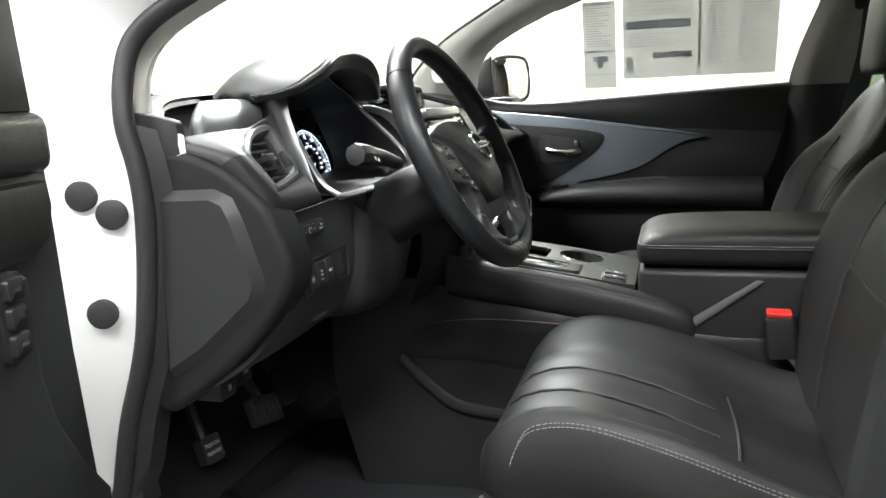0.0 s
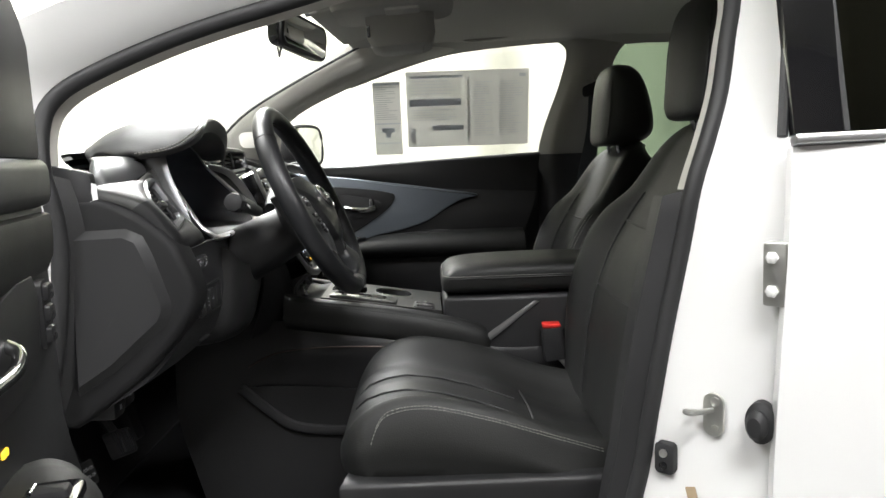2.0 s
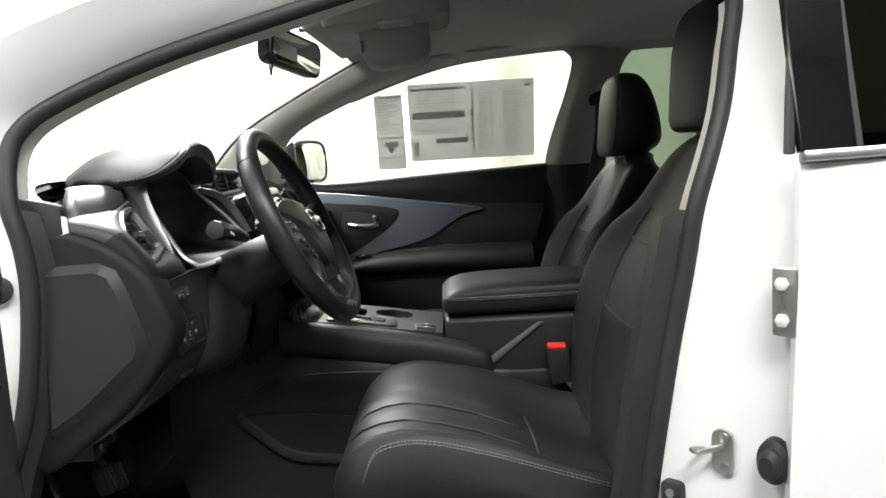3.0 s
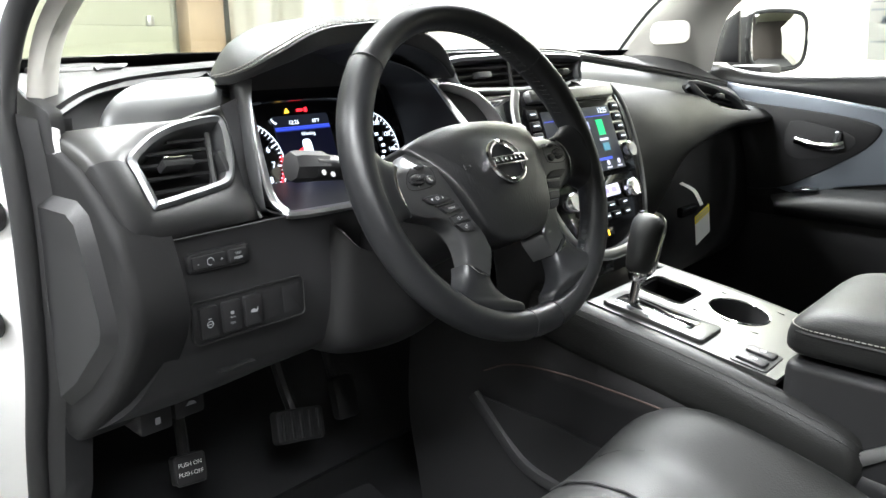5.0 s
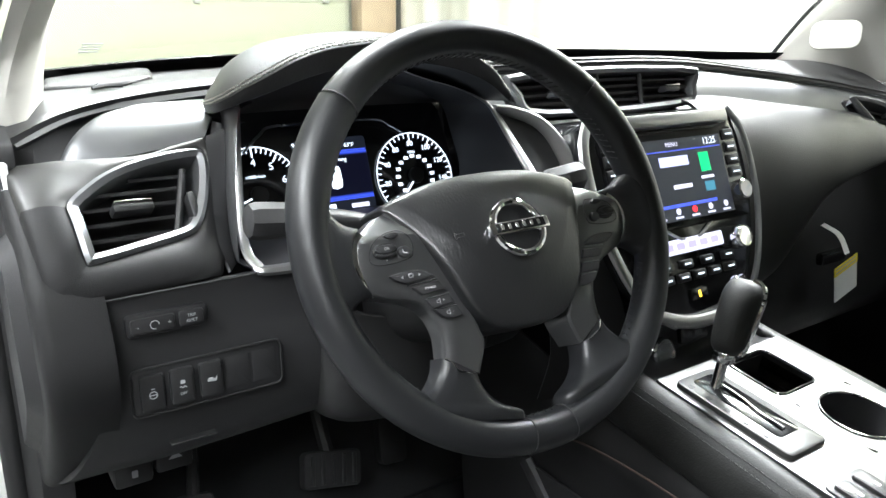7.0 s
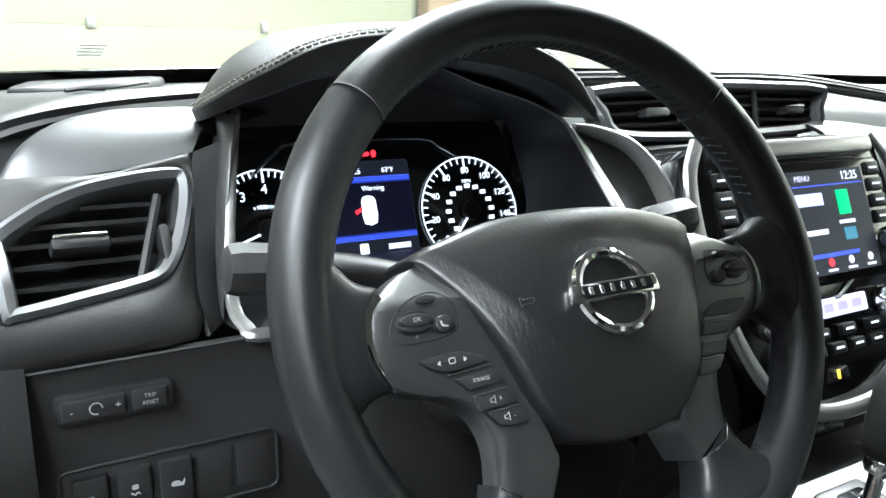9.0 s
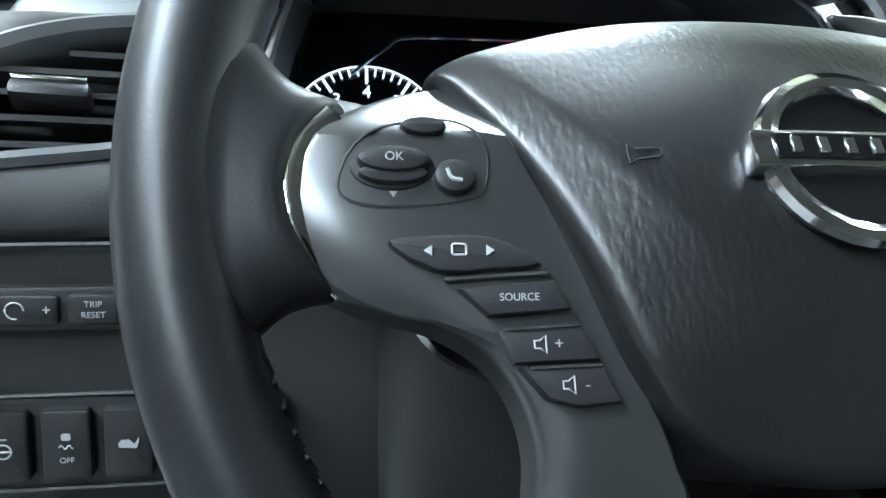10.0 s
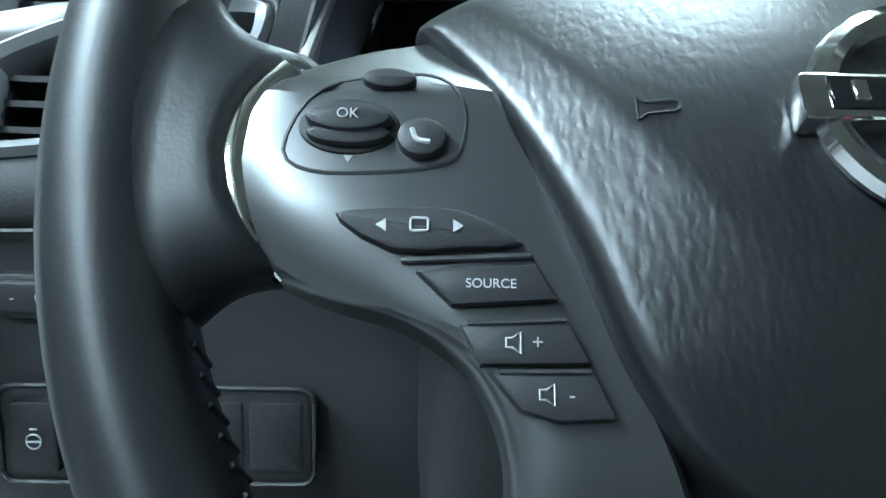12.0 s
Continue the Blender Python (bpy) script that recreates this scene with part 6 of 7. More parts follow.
# centre vents
Mz = frame_of((0.0, 0.262, 1.089), (1, 0, 0), (0, 0.25, 1))
Vc = smooth2([(-0.172, 0.026), (-0.09, 0.031), (0.0, 0.033), (0.09, 0.031), (0.172, 0.026), (0.166, 0.0), (0.158, -0.022), (0.08, -0.027), (0.0, -0.029), (-0.08, -0.027), (-0.145, -0.022), (-0.160, 0.0)], 2)
cv = vent(dash, Mz, Vc, [((-0.155, 0.013 - 0.011 * k), (-0.022, 0.015 - 0.011 * k)) for k in range(4)] + [((0.065, 0.015 - 0.011 * k), (0.155, 0.013 - 0.011 * k)) for k in range(4)] + [((-0.018, 0.018 - 0.009 * k), (0.055, 0.018 - 0.009 * k)) for k in range(5)], [((0.06, -0.024), (0.06, 0.026)), ((-0.02, -0.024), (-0.02, 0.026))], tab=(0.115, 0.0, 0.03), depth=0.025)
part("tab", box(-0.105, -0.075, -0.003, 0.006, -0.012, 0.004, 0.003, 2, Mz), GREYSILVER, cv)
part("lower_bar", box(-0.165, 0.165, -0.040, -0.031, -0.02, 0.004, 0.003, 2, Mz), SILVER, dash, "satin silver bar under the centre vents")
part("stack_cheek", surf([[(-0.14, 0.275, 1.06), (0, 0.27, 1.06), (0.20, 0.28, 1.06)], [(-0.135, 0.225, 1.05), (0, 0.22, 1.055), (0.16, 0.22, 1.05)], [(-0.128, 0.19, 1.03), (0, 0.185, 1.05), (0.15, 0.19, 1.03)]], 4, 3, 0.004), GLOSSB, dash)
part("lower_dash", surf([[(-0.22, 0.165, 0.96), (-0.13, 0.15, 0.93)], [(-0.20, 0.16, 0.88), (-0.10, 0.13, 0.86)], [(-0.17, 0.17, 0.80), (-0.10, 0.12, 0.80)], [(-0.16, 0.2, 0.72), (-0.12, 0.15, 0.74)]], 4, 4, 0.005), BLACK, dash)
part("stack_foot", surf([[(-0.11, 0.085, 0.845), (0.11, 0.085, 0.845)], [(-0.11, 0.112, 0.815), (0.11, 0.112, 0.815)], [(-0.115, 0.108, 0.785), (0.115, 0.108, 0.785)]], 3, 3, 0.006), BLACK, dash)
Mst = frame_of((-0.054, 0.100, 0.795), (1, 0, 0), (0, 0.25, 1))
sbt = part("start_button", lathe([(0.0185, -0.004), (0.0185, 0.005), (0.0165, 0.007), (0.0155, 0.005)], 28, Mst), CHROME, dash, "chrome ringed start button")
part("cap", lathe([(0.0155, 0.0), (0.015, 0.005), (0.004, 0.0055)], 24, Mst), GREYSILVER, sbt)
us = part("usb_socket", slab(rrect(0.058, 0.012, 0.05, 0.02, 0.003), -0.002, 0.004, 0.001, Mst), GLOSSB, dash)
for k in range(2):
    part("port", box(0.040 + 0.02 * k, 0.052 + 0.02 * k, 0.008, 0.015, 0.004, 0.0046, 0, 1, Mst), GREYSILVER, us)

# ---------- centre console ----------
con = thing("centre_console", "black centre console with silver top plate", "centre console")
PL = frame_of((0, 0, 0.782), (1, 0, 0), (0, 1, 0.15))
bm = bmesh.new()
WELL, CUP = rrect(0.029, 0.006, 0.062, 0.066, 0.012), (0.045, -0.095, 0.041)
out = rrect(0.0, -0.055, 0.232, 0.30, 0.012)
# the plate is built of strips round its openings
for x0, x1, y0, y1 in ((-0.114, -0.008, -0.205, 0.056), (0.093, 0.114, -0.205, 0.056), (-0.008, 0.093, 0.042, 0.056), (-0.008, 0.093, -0.205, -0.140), (-0.008, 0.093, -0.048, -0.030), (0.062, 0.093, -0.030, 0.042)):
    box(x0, x1, y0, y1, -0.004, 0.003, 0, 1, PL, bm)
for i in range(32):
    a, b_ = 2 * math.pi * i / 32, 2 * math.pi * (i + 1) / 32
    def sq(t):
        c, s = math.cos(t), math.sin(t)
        k = 1 / max(abs(c) / 0.0505, abs(s) / 0.046)
        return (0.0425 + c * k, -0.094 + s * k)
    q = [(0.0425 + CUP[2] * math.cos(a), -0.094 + CUP[2] * math.sin(a)), (0.0425 + CUP[2] * math.cos(b_), -0.094 + CUP[2] * math.sin(b_)), sq(b_), sq(a)]
    slab(q, -0.004, 0.003, 0, PL, bm)
part("top_plate", bm, PLATE, con, "brushed silver console plate")
part("front_panel", surf([[(-0.116, 0.056, 0.790), (0.116, 0.056, 0.790)], [(-0.116, 0.085, 0.786), (0.116, 0.085, 0.786)], [(-0.116, 0.112, 0.795), (0.116, 0.112, 0.795)]], 3, 3, 0.004), BLACK, con, "black panel ahead of the gear lever")
b = grid(bmesh.new(), [[PL @ Vector((0.0425 + r * math.cos(2 * math.pi * k / 32), -0.094 + r * math.sin(2 * math.pi * k / 32), z)) for k in range(32)] for r, z in ((0.0412, 0.003), (0.0395, -0.004), (0.038, -0.07), (0.001, -0.07))], True)
part("cup_holder", b, BLACK, con, "round black cup holder")
part("cup_ring", tube([PL @ Vector((0.0425 + 0.0412 * math.cos(2 * math.pi * k / 40), -0.094 + 0.0412 * math.sin(2 * math.pi * k / 40), 0.0035)) for k in range(40)], 0.0016, 6, True), CHROME, con)
part("storage_well", surf([[PL @ Vector((x, y, z)) for x in (-0.008, 0.0, 0.054, 0.062)] for y, z in ((0.042, 0.0), (0.036, -0.06), (-0.024, -0.06), (-0.030, 0.0))], 3, 3, 0.002), RUBBER, con, "square black storage well")
part("well_rim", tube([PL @ Vector((x, y, 0.0035)) for x, y in rrect(0.027, 0.006, 0.072, 0.074, 0.01)], 0.0016, 6, True), CHROME, con)
sg = part("shift_gate", slab(rrect(-0.072, -0.033, 0.064, 0.146, 0.008), 0.0, 0.009, 0.003, PL), PLATE, con, "silver shift gate surround")
part("gate_slot", slab(rrect(-0.070, -0.026, 0.036, 0.112, 0.006), 0.006, 0.0096, 0.0005, PL), GLOSSB, sg)
part("gate_track", tube([PL @ Vector((-0.064, 0.022, 0.0105)), PL @ Vector((-0.066, -0.02, 0.0105)), PL @ Vector((-0.072, -0.045, 0.0105)), PL @ Vector((-0.072, -0.075, 0.0105))], 0.0025, 6), CHROME, sg)
for k in range(5):
    part("gear_mark", box(-0.100, -0.094, 0.02 - 0.024 * k, 0.026 - 0.024 * k, 0.009, 0.0095, 0, 1, PL), RUBBER, sg)
hs = part("heater_switches", slab(rrect(-0.079, -0.167, 0.062, 0.046, 0.006), 0.0, 0.005, 0.0015, PL), BLACK, con, "pair of seat heater switches")
for x in (-0.094, -0.064):
    part("rocker", slab(rrect(x, -0.167, 0.020, 0.036, 0.004), 0.003, 0.009, 0.003, PL), SOFT, hs)
    part("mark", box(x - 0.002, x + 0.002, -0.172, -0.165, 0.009, 0.0094, 0, 1, PL), WHITE, hs)
# gear lever
gl2 = thing("gear_lever", "leather and chrome automatic gear lever", "gear lever")
part("stem", tube(cr([(-0.072, 0.010, 0.785), (-0.066, 0.010, 0.805), (-0.060, 0.011, 0.828)], 3), 0.0065, 10), CHROME, gl2, "chrome lever stem")
part("collar", lathe([(0.010, -0.006), (0.013, 0.0), (0.013, 0.006), (0.010, 0.010)], 20, frame_of((-0.060, 0.011, 0.824), (1, 0, -0.3), (0, 1, 0))), CHROME, gl2, "chrome collar under the knob")
KN = [(-0.06, 0.011, 0.829, 0.0095, 0.0109), (-0.058, 0.011, 0.836, 0.0146, 0.0176), (-0.052, 0.012, 0.851, 0.0163, 0.0202), (-0.045, 0.013, 0.868, 0.0172, 0.0218), (-0.037, 0.014, 0.886, 0.0172, 0.0227), (-0.031, 0.015, 0.897, 0.0155, 0.021), (-0.027, 0.016, 0.904, 0.0112, 0.016), (-0.026, 0.016, 0.907, 0.0043, 0.0067)]


def knob_ring(k, a0, a1, n, grow=1.0):
    x, y, z, rx, ry = k
    return [(x + grow * rx * math.cos(t), y + grow * ry * math.sin(t), z - 0.25 * rx * math.cos(t)) for t in [radians(a0 + (a1 - a0) * i / n) for i in range(n + 1)]]


kk = list(zip(cr([k[:3] for k in KN], 3), cr([(k[3], k[4], 0) for k in KN], 3)))
kk = [(p.x, p.y, p.z, q.x, q.y) for p, q in kk]
part("knob", grid(bmesh.new(), [knob_ring(k, 75, 295, 16) for k in kk]), LEATHER, gl2, "black leather knob face", 70)
part("knob_back", grid(bmesh.new(), [knob_ring(k, -65, 75, 12, 1.03) for k in kk]), GLOSSB, gl2, "gloss black knob back", 70)
for a in (75, -65):
    part("chrome_strip", tube([Vector(knob_ring(k, a, a + 1, 1, 1.02)[0]) for k in kk], 0.0042, 8), CHROME, gl2, "chrome strip along the knob")
# rails, body and rear box
for s in (-1, 1):
    rail = cr([(s * 0.128, 0.13, 0.795), (s * 0.127, 0.05, 0.781), (s * 0.127, -0.08, 0.762), (s * 0.125, -0.2, 0.738), (s * 0.118, -0.285, 0.712), (s * 0.105, -0.305, 0.695)], 4)
    bm = bmesh.new()
    rows = []
    for i, p in enumerate(rail):
        f = min(1, (len(rail) - 1 - i) / 4 + 0.35)
        rows.append([p + Vector((-s * 0.020, 0, 0.002)), p + Vector((-s * 0.012, 0, 0.009)), p + Vector((s * 0.002, 0, 0.008)), p + Vector((s * 0.014, 0, -0.004)), p + Vector((s * 0.019, 0, -0.022 * f)), p + Vector((s * 0.018, 0, -0.05 * f)), p + Vector((s * 0.004, 0, -0.065 * f))])
    cols = [cr(r, 3) for r in rows]
    grid(bm, cols)
    bmesh.ops.solidify(bm, geom=bm.faces[:], thickness=0.004)
    part("padded_rail", bm, LEATHER, con, "stitched black leather rail", 70)
    for d in (0.0, 0.006):
        part("stitching", dashes([p + Vector((s * (0.0085 + d), 0, 0.0045 - 0.9 * d)) for p in rail], 0.006, 0.65, 0.0006), RUBBER, con)
    body = [[(s * 0.13, 0.36, 0.80), (s * 0.132, 0.15, 0.75), (s * 0.13, -0.13, 0.71), (s * 0.11, -0.30, 0.68), (s * 0.11, -0.6, 0.68)],
            [(s * 0.15, 0.36, 0.70), (s * 0.146, 0.15, 0.69), (s * 0.142, -0.13, 0.675), (s * 0.12, -0.30, 0.66), (s * 0.12, -0.6, 0.66)],
            [(s * 0.16, 0.36, 0.56), (s * 0.135, 0.15, 0.62), (s * 0.13, -0.13, 0.60), (s * 0.12, -0.30, 0.60), (s * 0.12, -0.6, 0.60)],
            [(s * 0.17, 0.33, 0.45), (s * 0.145, 0.15, 0.50), (s * 0.14, -0.13, 0.50), (s * 0.13, -0.30, 0.5), (s * 0.13, -0.6, 0.5)],
            [(s * 0.18, 0.30, 0.355), (s * 0.16, 0.15, 0.355), (s * 0.15, -0.13, 0.355), (s * 0.14, -0.30, 0.355), (s * 0.14, -0.6, 0.355)]]
    part("side_panel", surf(body, 4, 4, 0.006), BLACK, con, "black console side panel")
    part("side_seam", tube(cr([(s * 0.1465, 0.21, 0.655), (s * 0.148, 0.154, 0.682), (s * 0.1475, 0.06, 0.692), (s * 0.146, -0.06, 0.689), (s * 0.144, -0.14, 0.682)], 4), 0.0013, 6), material("faint_brown_piping", (0.12, 0.085, 0.07), 0.5), con)
    pk = cr([(s * 0.149, 0.228, 0.612), (s * 0.148, 0.18, 0.568), (s * 0.15, 0.126, 0.528), (s * 0.149, 0.06, 0.514), (s * 0.147, -0.05, 0.508)], 4)
    part("pocket_lip", tube(pk, 0.008, 8, flat=1.4), KNEE, con, "raised lip of the side pocket")
    part("pocket", slab([(0.21, 0.612), (0.13, 0.535), (0.06, 0.522), (-0.06, 0.516), (-0.06, 0.595), (0.10, 0.612)], 0.0, 0.004, 0, yz(s * 0.1455, s)), RUBBER, con, "dark side pocket")
part("core", box(-0.115, 0.115, -0.62, 0.30, 0.36, 0.70, 0.01), BLACK, con)
part("rear_box", box(-0.116, 0.116, -0.62, -0.208, 0.60, 0.784, 0.012, 3), BLACK, con)
for s in (-1, 1):
    part("silver_strip", slab([(-0.262, 0.664), (-0.275, 0.664), (-0.320, 0.698), (-0.412, 0.768), (-0.40, 0.770), (-0.305, 0.706)], 0, 0.003, 0.001, yz(s * 0.1205, s)), SILVER, con, "slanting satin silver strip")
rows = []
for y, hw, zb, zt in ((-0.2045, 0.085, 0.803, 0.812), (-0.206, 0.104, 0.795, 0.822), (-0.212, 0.114, 0.790, 0.832), (-0.225, 0.1195, 0.787, 0.842), (-0.25, 0.1215, 0.786, 0.849), (-0.30, 0.122, 0.786, 0.853), (-0.40, 0.122, 0.786, 0.855), (-0.52, 0.122, 0.786, 0.854), (-0.555, 0.120, 0.787, 0.848), (-0.57, 0.10, 0.795, 0.83)):
    rows.append([(-0.002 + hw * math.copysign(abs(math.cos(t)) ** 0.3, math.cos(t)), y, (zb + zt) / 2 + (zt - zb) / 2 * math.copysign(abs(math.sin(t)) ** 0.55, math.sin(t))) for t in [2 * math.pi * k / 36 for k in range(36)]])
ar = part("armrest", grid(bmesh.new(), list(zip(*[cr(c, 3) for c in zip(*rows)])), True, True), LEATHER, con, "padded black leather armrest lid", 60)
ln = rrect(-0.002, -0.384, 0.236, 0.344, 0.03, 5)
part("stitching", dashes([Vector((x, y, 0.827)) + Vector((-0.0042 if x < -0.05 else 0.0, 0.004 if y > -0.3 else 0, 0)) for x, y in ln], 0.006, 0.7, 0.0007), STITCH, ar, "stitching round the armrest")
part("piping", tube([Vector((x * 1.035, -0.384 + (y + 0.384) * 1.028, 0.822)) for x, y in rrect(-0.002, -0.384, 0.236, 0.344, 0.03, 5)], 0.0018, 6, True), LEATHER, ar)
# buckle
bk = thing("belt_buckle", "black seat belt buckle with red release button", "belt buckle")
Mb = frame_of((-0.142, -0.432, 0.69), (0.0, -1, 0.12), (-0.1, 0.12, 1))
part("body", slab(rrect(0.004, -0.01, 0.044, 0.075, 0.006), -0.012, 0.012, 0.005, Mb), BLACK, bk)
part("button", slab(rrect(0.0, 0.031, 0.038, 0.010, 0.003), -0.010, 0.011, 0.004, Mb @ pose(0, 0, 0, 0, 0, -8)), RED, bk, "red release button")
part("tongue", slab(rrect(0, 0, 0.012, 0.022, 0.003), 0, 0.006, 0.002, frame_of((-0.148, -0.492, 0.604), (0, -1, 0.2), (-0.1, 0.2, 1))), CHROME, bk, "chrome buckle anchor")
part("stalk", tube([(-0.14, -0.45, 0.65), (-0.14, -0.49, 0.60), (-0.14, -0.50, 0.56)], 0.006, 8), METAL, bk)


# ---------- seats ----------
def seat(name, label, cx, dy, dz):
    """A front seat: cushion, back, bolsters and headrest round the line x = cx."""
    st = thing(name, label, "car seat", Matrix.Translation((cx, dy, dz)), "front seats")
    # cushion: closed sections across, from the front edge to the back
    ys = [(-0.022, 0.615, 0.592, 0.15, 0), (-0.034, 0.640, 0.586, 0.195, 0.004), (-0.060, 0.668, 0.582, 0.222, 0.010), (-0.10, 0.686, 0.58, 0.230, 0.016), (-0.15, 0.690, 0.58, 0.233, 0.020), (-0.22, 0.675, 0.58, 0.235, 0.024), (-0.30, 0.650, 0.575, 0.237, 0.028), (-0.38, 0.612, 0.56, 0.237, 0.034), (-0.45, 0.59, 0.545, 0.235, 0.036), (-0.54, 0.58, 0.535, 0.225, 0.036)]
    rows = []
    for y, zt, zb, hw, bo in ys:
        prof = [(-1.0, 0.25), (-1.02, 0.55), (-0.985, 0.86), (-0.92, 1.0), (-0.82, 1.0), (-0.70, 0.97), (-0.60, 0.90), (-0.5, 0.94), (-0.35, 0.955), (-0.2, 0.915), (-0.06, 0.955), (0.06, 0.955), (0.2, 0.915), (0.35, 0.955), (0.5, 0.94), (0.60, 0.90), (0.70, 0.97), (0.82, 1.0), (0.92, 1.0), (0.985, 0.86), (1.02, 0.55), (1.0, 0.25), (0.9, 0.0), (0, 0.0), (-0.9, 0.0)]
        r = []
        for u, v in prof:
            z = zb + (zt - zb) * v
            if v > 0.9:
                z += bo * (1.0 if abs(u) > 0.75 else -0.4 if abs(u) < 0.62 else 0.3)
            r.append((u * hw, y, z))
        rows.append(r)
    cols = [cr(r, 2, True) for r in rows]
    sm = [cr(c, 3) for c in zip(*cols)]
    cu = part("cushion", grid(bmesh.new(), list(zip(*sm)), True, True), LEATHER, st, "pleated black leather cushion", 70)

    def top_at(u, y):
        k = 0
        while k < len(ys) - 2 and ys[k + 1][0] > y:
            k += 1
        f = (y - ys[k][0]) / (ys[k + 1][0] - ys[k][0])
        zt, zb, hw, bo = [ys[k][i] + (ys[k + 1][i] - ys[k][i]) * f for i in (1, 2, 3, 4)]
        a = abs(u)
        vv = 0.95 if a < 0.5 else 0.935 if a < 0.66 else 0.985 if a < 0.78 else 1.0
        return Vector((u * hw, y, zb + (zt - zb) * vv + bo * (1.0 if a > 0.75 else -0.4 if a < 0.62 else 0.3)))
    for u in (-0.60, 0.60):
        part("seam", tube([top_at(u, y) + Vector((0, 0, 0.0015)) for y in (-0.05, -0.07, -0.1, -0.15, -0.22, -0.3, -0.38, -0.44)], 0.0022, 6), RUBBER, cu)
    for y in (-0.345,):
        part("seam", tube([top_at(u, y - 0.012 * math.cos(u * 2)) + Vector((0, 0, 0.001)) for u in (-0.58, -0.4, -0.2, 0, 0.2, 0.4, 0.58)], 0.0025, 6), RUBBER, cu)
    for u in (-0.2, 0.2):
        part("pleat", tube([top_at(u, y) + Vector((0, 0, 0.0005)) for y in (-0.04, -0.06, -0.09, -0.13, -0.19, -0.25, -0.33)], 0.002, 6), RUBBER, cu)
    for d in (0.0, 0.007):
        for s in (-1, 1):
            pts = cr([(s * (0.206 + d), -0.062, 0.575), (s * (0.222 + d), -0.075, 0.63), (s * (0.224 + d * 0.6), -0.088, 0.672 - d * 0.4), (s * (0.220 + d * 0.7), -0.11, 0.695 - d * 0.5), (s * (0.220 + d * 0.7), -0.17, 0.7005 - d * 0.4), (s * (0.222 + d * 0.7), -0.26, 0.680 - d * 0.4), (s * (0.224 + d * 0.7), -0.36, 0.648 - d * 0.4), (s * (0.224 + d * 0.7), -0.44, 0.622 - d * 0.4)], 6)
            part("stitching", dashes(pts, 0.006, 0.62, 0.00042), STITCH, cu, "pale double stitching")
    # plastic base
    part("base", surf([[(-0.20, y, 0.592) for y in (-0.04, -0.2, -0.4, -0.56)], [(-0.242, y, 0.594) for y in (-0.036, -0.2, -0.4, -0.56)], [(-0.256, y, z) for y, z in ((-0.032, 0.575), (-0.2, 0.575), (-0.4, 0.575), (-0.56, 0.575))], [(-0.25, y, 0.48) for y in (-0.06, -0.2, -0.4, -0.56)], [(-0.2, y, 0.40) for y in (-0.08, -0.2, -0.4, -0.56)]], 4, 4, 0.006), BLACK, st, "black plastic seat base")
    part("pan", box(-0.21, 0.21, -0.54, -0.05, 0.44, 0.548, 0.02, 3), BLACK, st)
    for s in (-1, 1):
        part("rail", box(s * 0.2 - 0.02, s * 0.2 + 0.02, -0.56, -0.06, 0.358, 0.45, 0.006), METAL, st)
    # back
    zs = [(0.575, -0.478, 0.225, 0.02), (0.64, -0.484, 0.240, 0.024), (0.72, -0.494, 0.250, 0.029), (0.80, -0.511, 0.256, 0.035), (0.88, -0.541, 0.256, 0.040), (0.93, -0.567, 0.252, 0.040), (0.965, -0.587, 0.243, 0.034), (0.985, -0.599, 0.226, 0.026), (1.01, -0.614, 0.208, 0.016), (1.06, -0.642, 0.186, 0.012), (1.095, -0.662, 0.165, 0.008), (1.12, -0.682, 0.138, 0.003), (1.135, -0.705, 0.10, 0.0), (1.14, -0.725, 0.06, 0.0)]
    rows = []
    for z, yc, hw, bo in zs:
        th = 0.115 * min(1, (1.16 - z) / 0.09)
        prof = [(-0.99, -0.55), (-1.03, -0.2), (-1.0, 0.5), (-0.93, 1.0), (-0.83, 1.0), (-0.70, 0.55), (-0.58, 0.02), (-0.3, 0.0), (0, 0.0), (0.3, 0.0), (0.58, 0.02), (0.70, 0.55), (0.83, 1.0), (0.93, 1.0), (1.0, 0.5), (1.03, -0.2), (0.99, -0.55)]
        r = [(u * hw, yc + bo * v if v >= 0 else yc + v * th * 0.6, z) for u, v in prof]
        r += [(0.9 * hw, yc - th, z - 0.01), (0, yc - th - 0.012, z - 0.01), (-0.9 * hw, yc - th, z - 0.01)]
        rows.append(r)
    cols = [cr(r, 2, True) for r in rows]
    sm = [cr(c, 3) for c in zip(*cols)]
    bk_ = part("backrest", grid(bmesh.new(), list(zip(*sm)), True, True), LEATHER, st, "black leather backrest with side bolsters", 70)

    def back_at(u, z, o=0.0):
        k = 0
        while k < len(zs) - 2 and zs[k + 1][0] < z:
            k += 1
        f = (z - zs[k][0]) / (zs[k + 1][0] - zs[k][0])
        yc, hw, bo = [zs[k][i] + (zs[k + 1][i] - zs[k][i]) * f for i in (1, 2, 3)]
        a = abs(u)
        v = 0.02 if a < 0.6 else 0.55 if a < 0.75 else 1.0 if a < 0.95 else 0.5
        return Vector((u * hw, yc + bo * v + o, z))
    for u in (-0.58, 0.58):
        part("seam", tube([back_at(u, z, 0.002) for z in (0.6, 0.66, 0.72, 0.8, 0.88, 0.93, 0.97, 1.0)], 0.0022, 6), RUBBER, bk_)
    for z in (0.83, 0.955):
        part("seam", tube([back_at(u, z - 0.014 * (1 - u * u), 0.0015) for u in (-0.57, -0.4, -0.2, 0, 0.2, 0.4, 0.57)], 0.0022, 6), RUBBER, bk_)
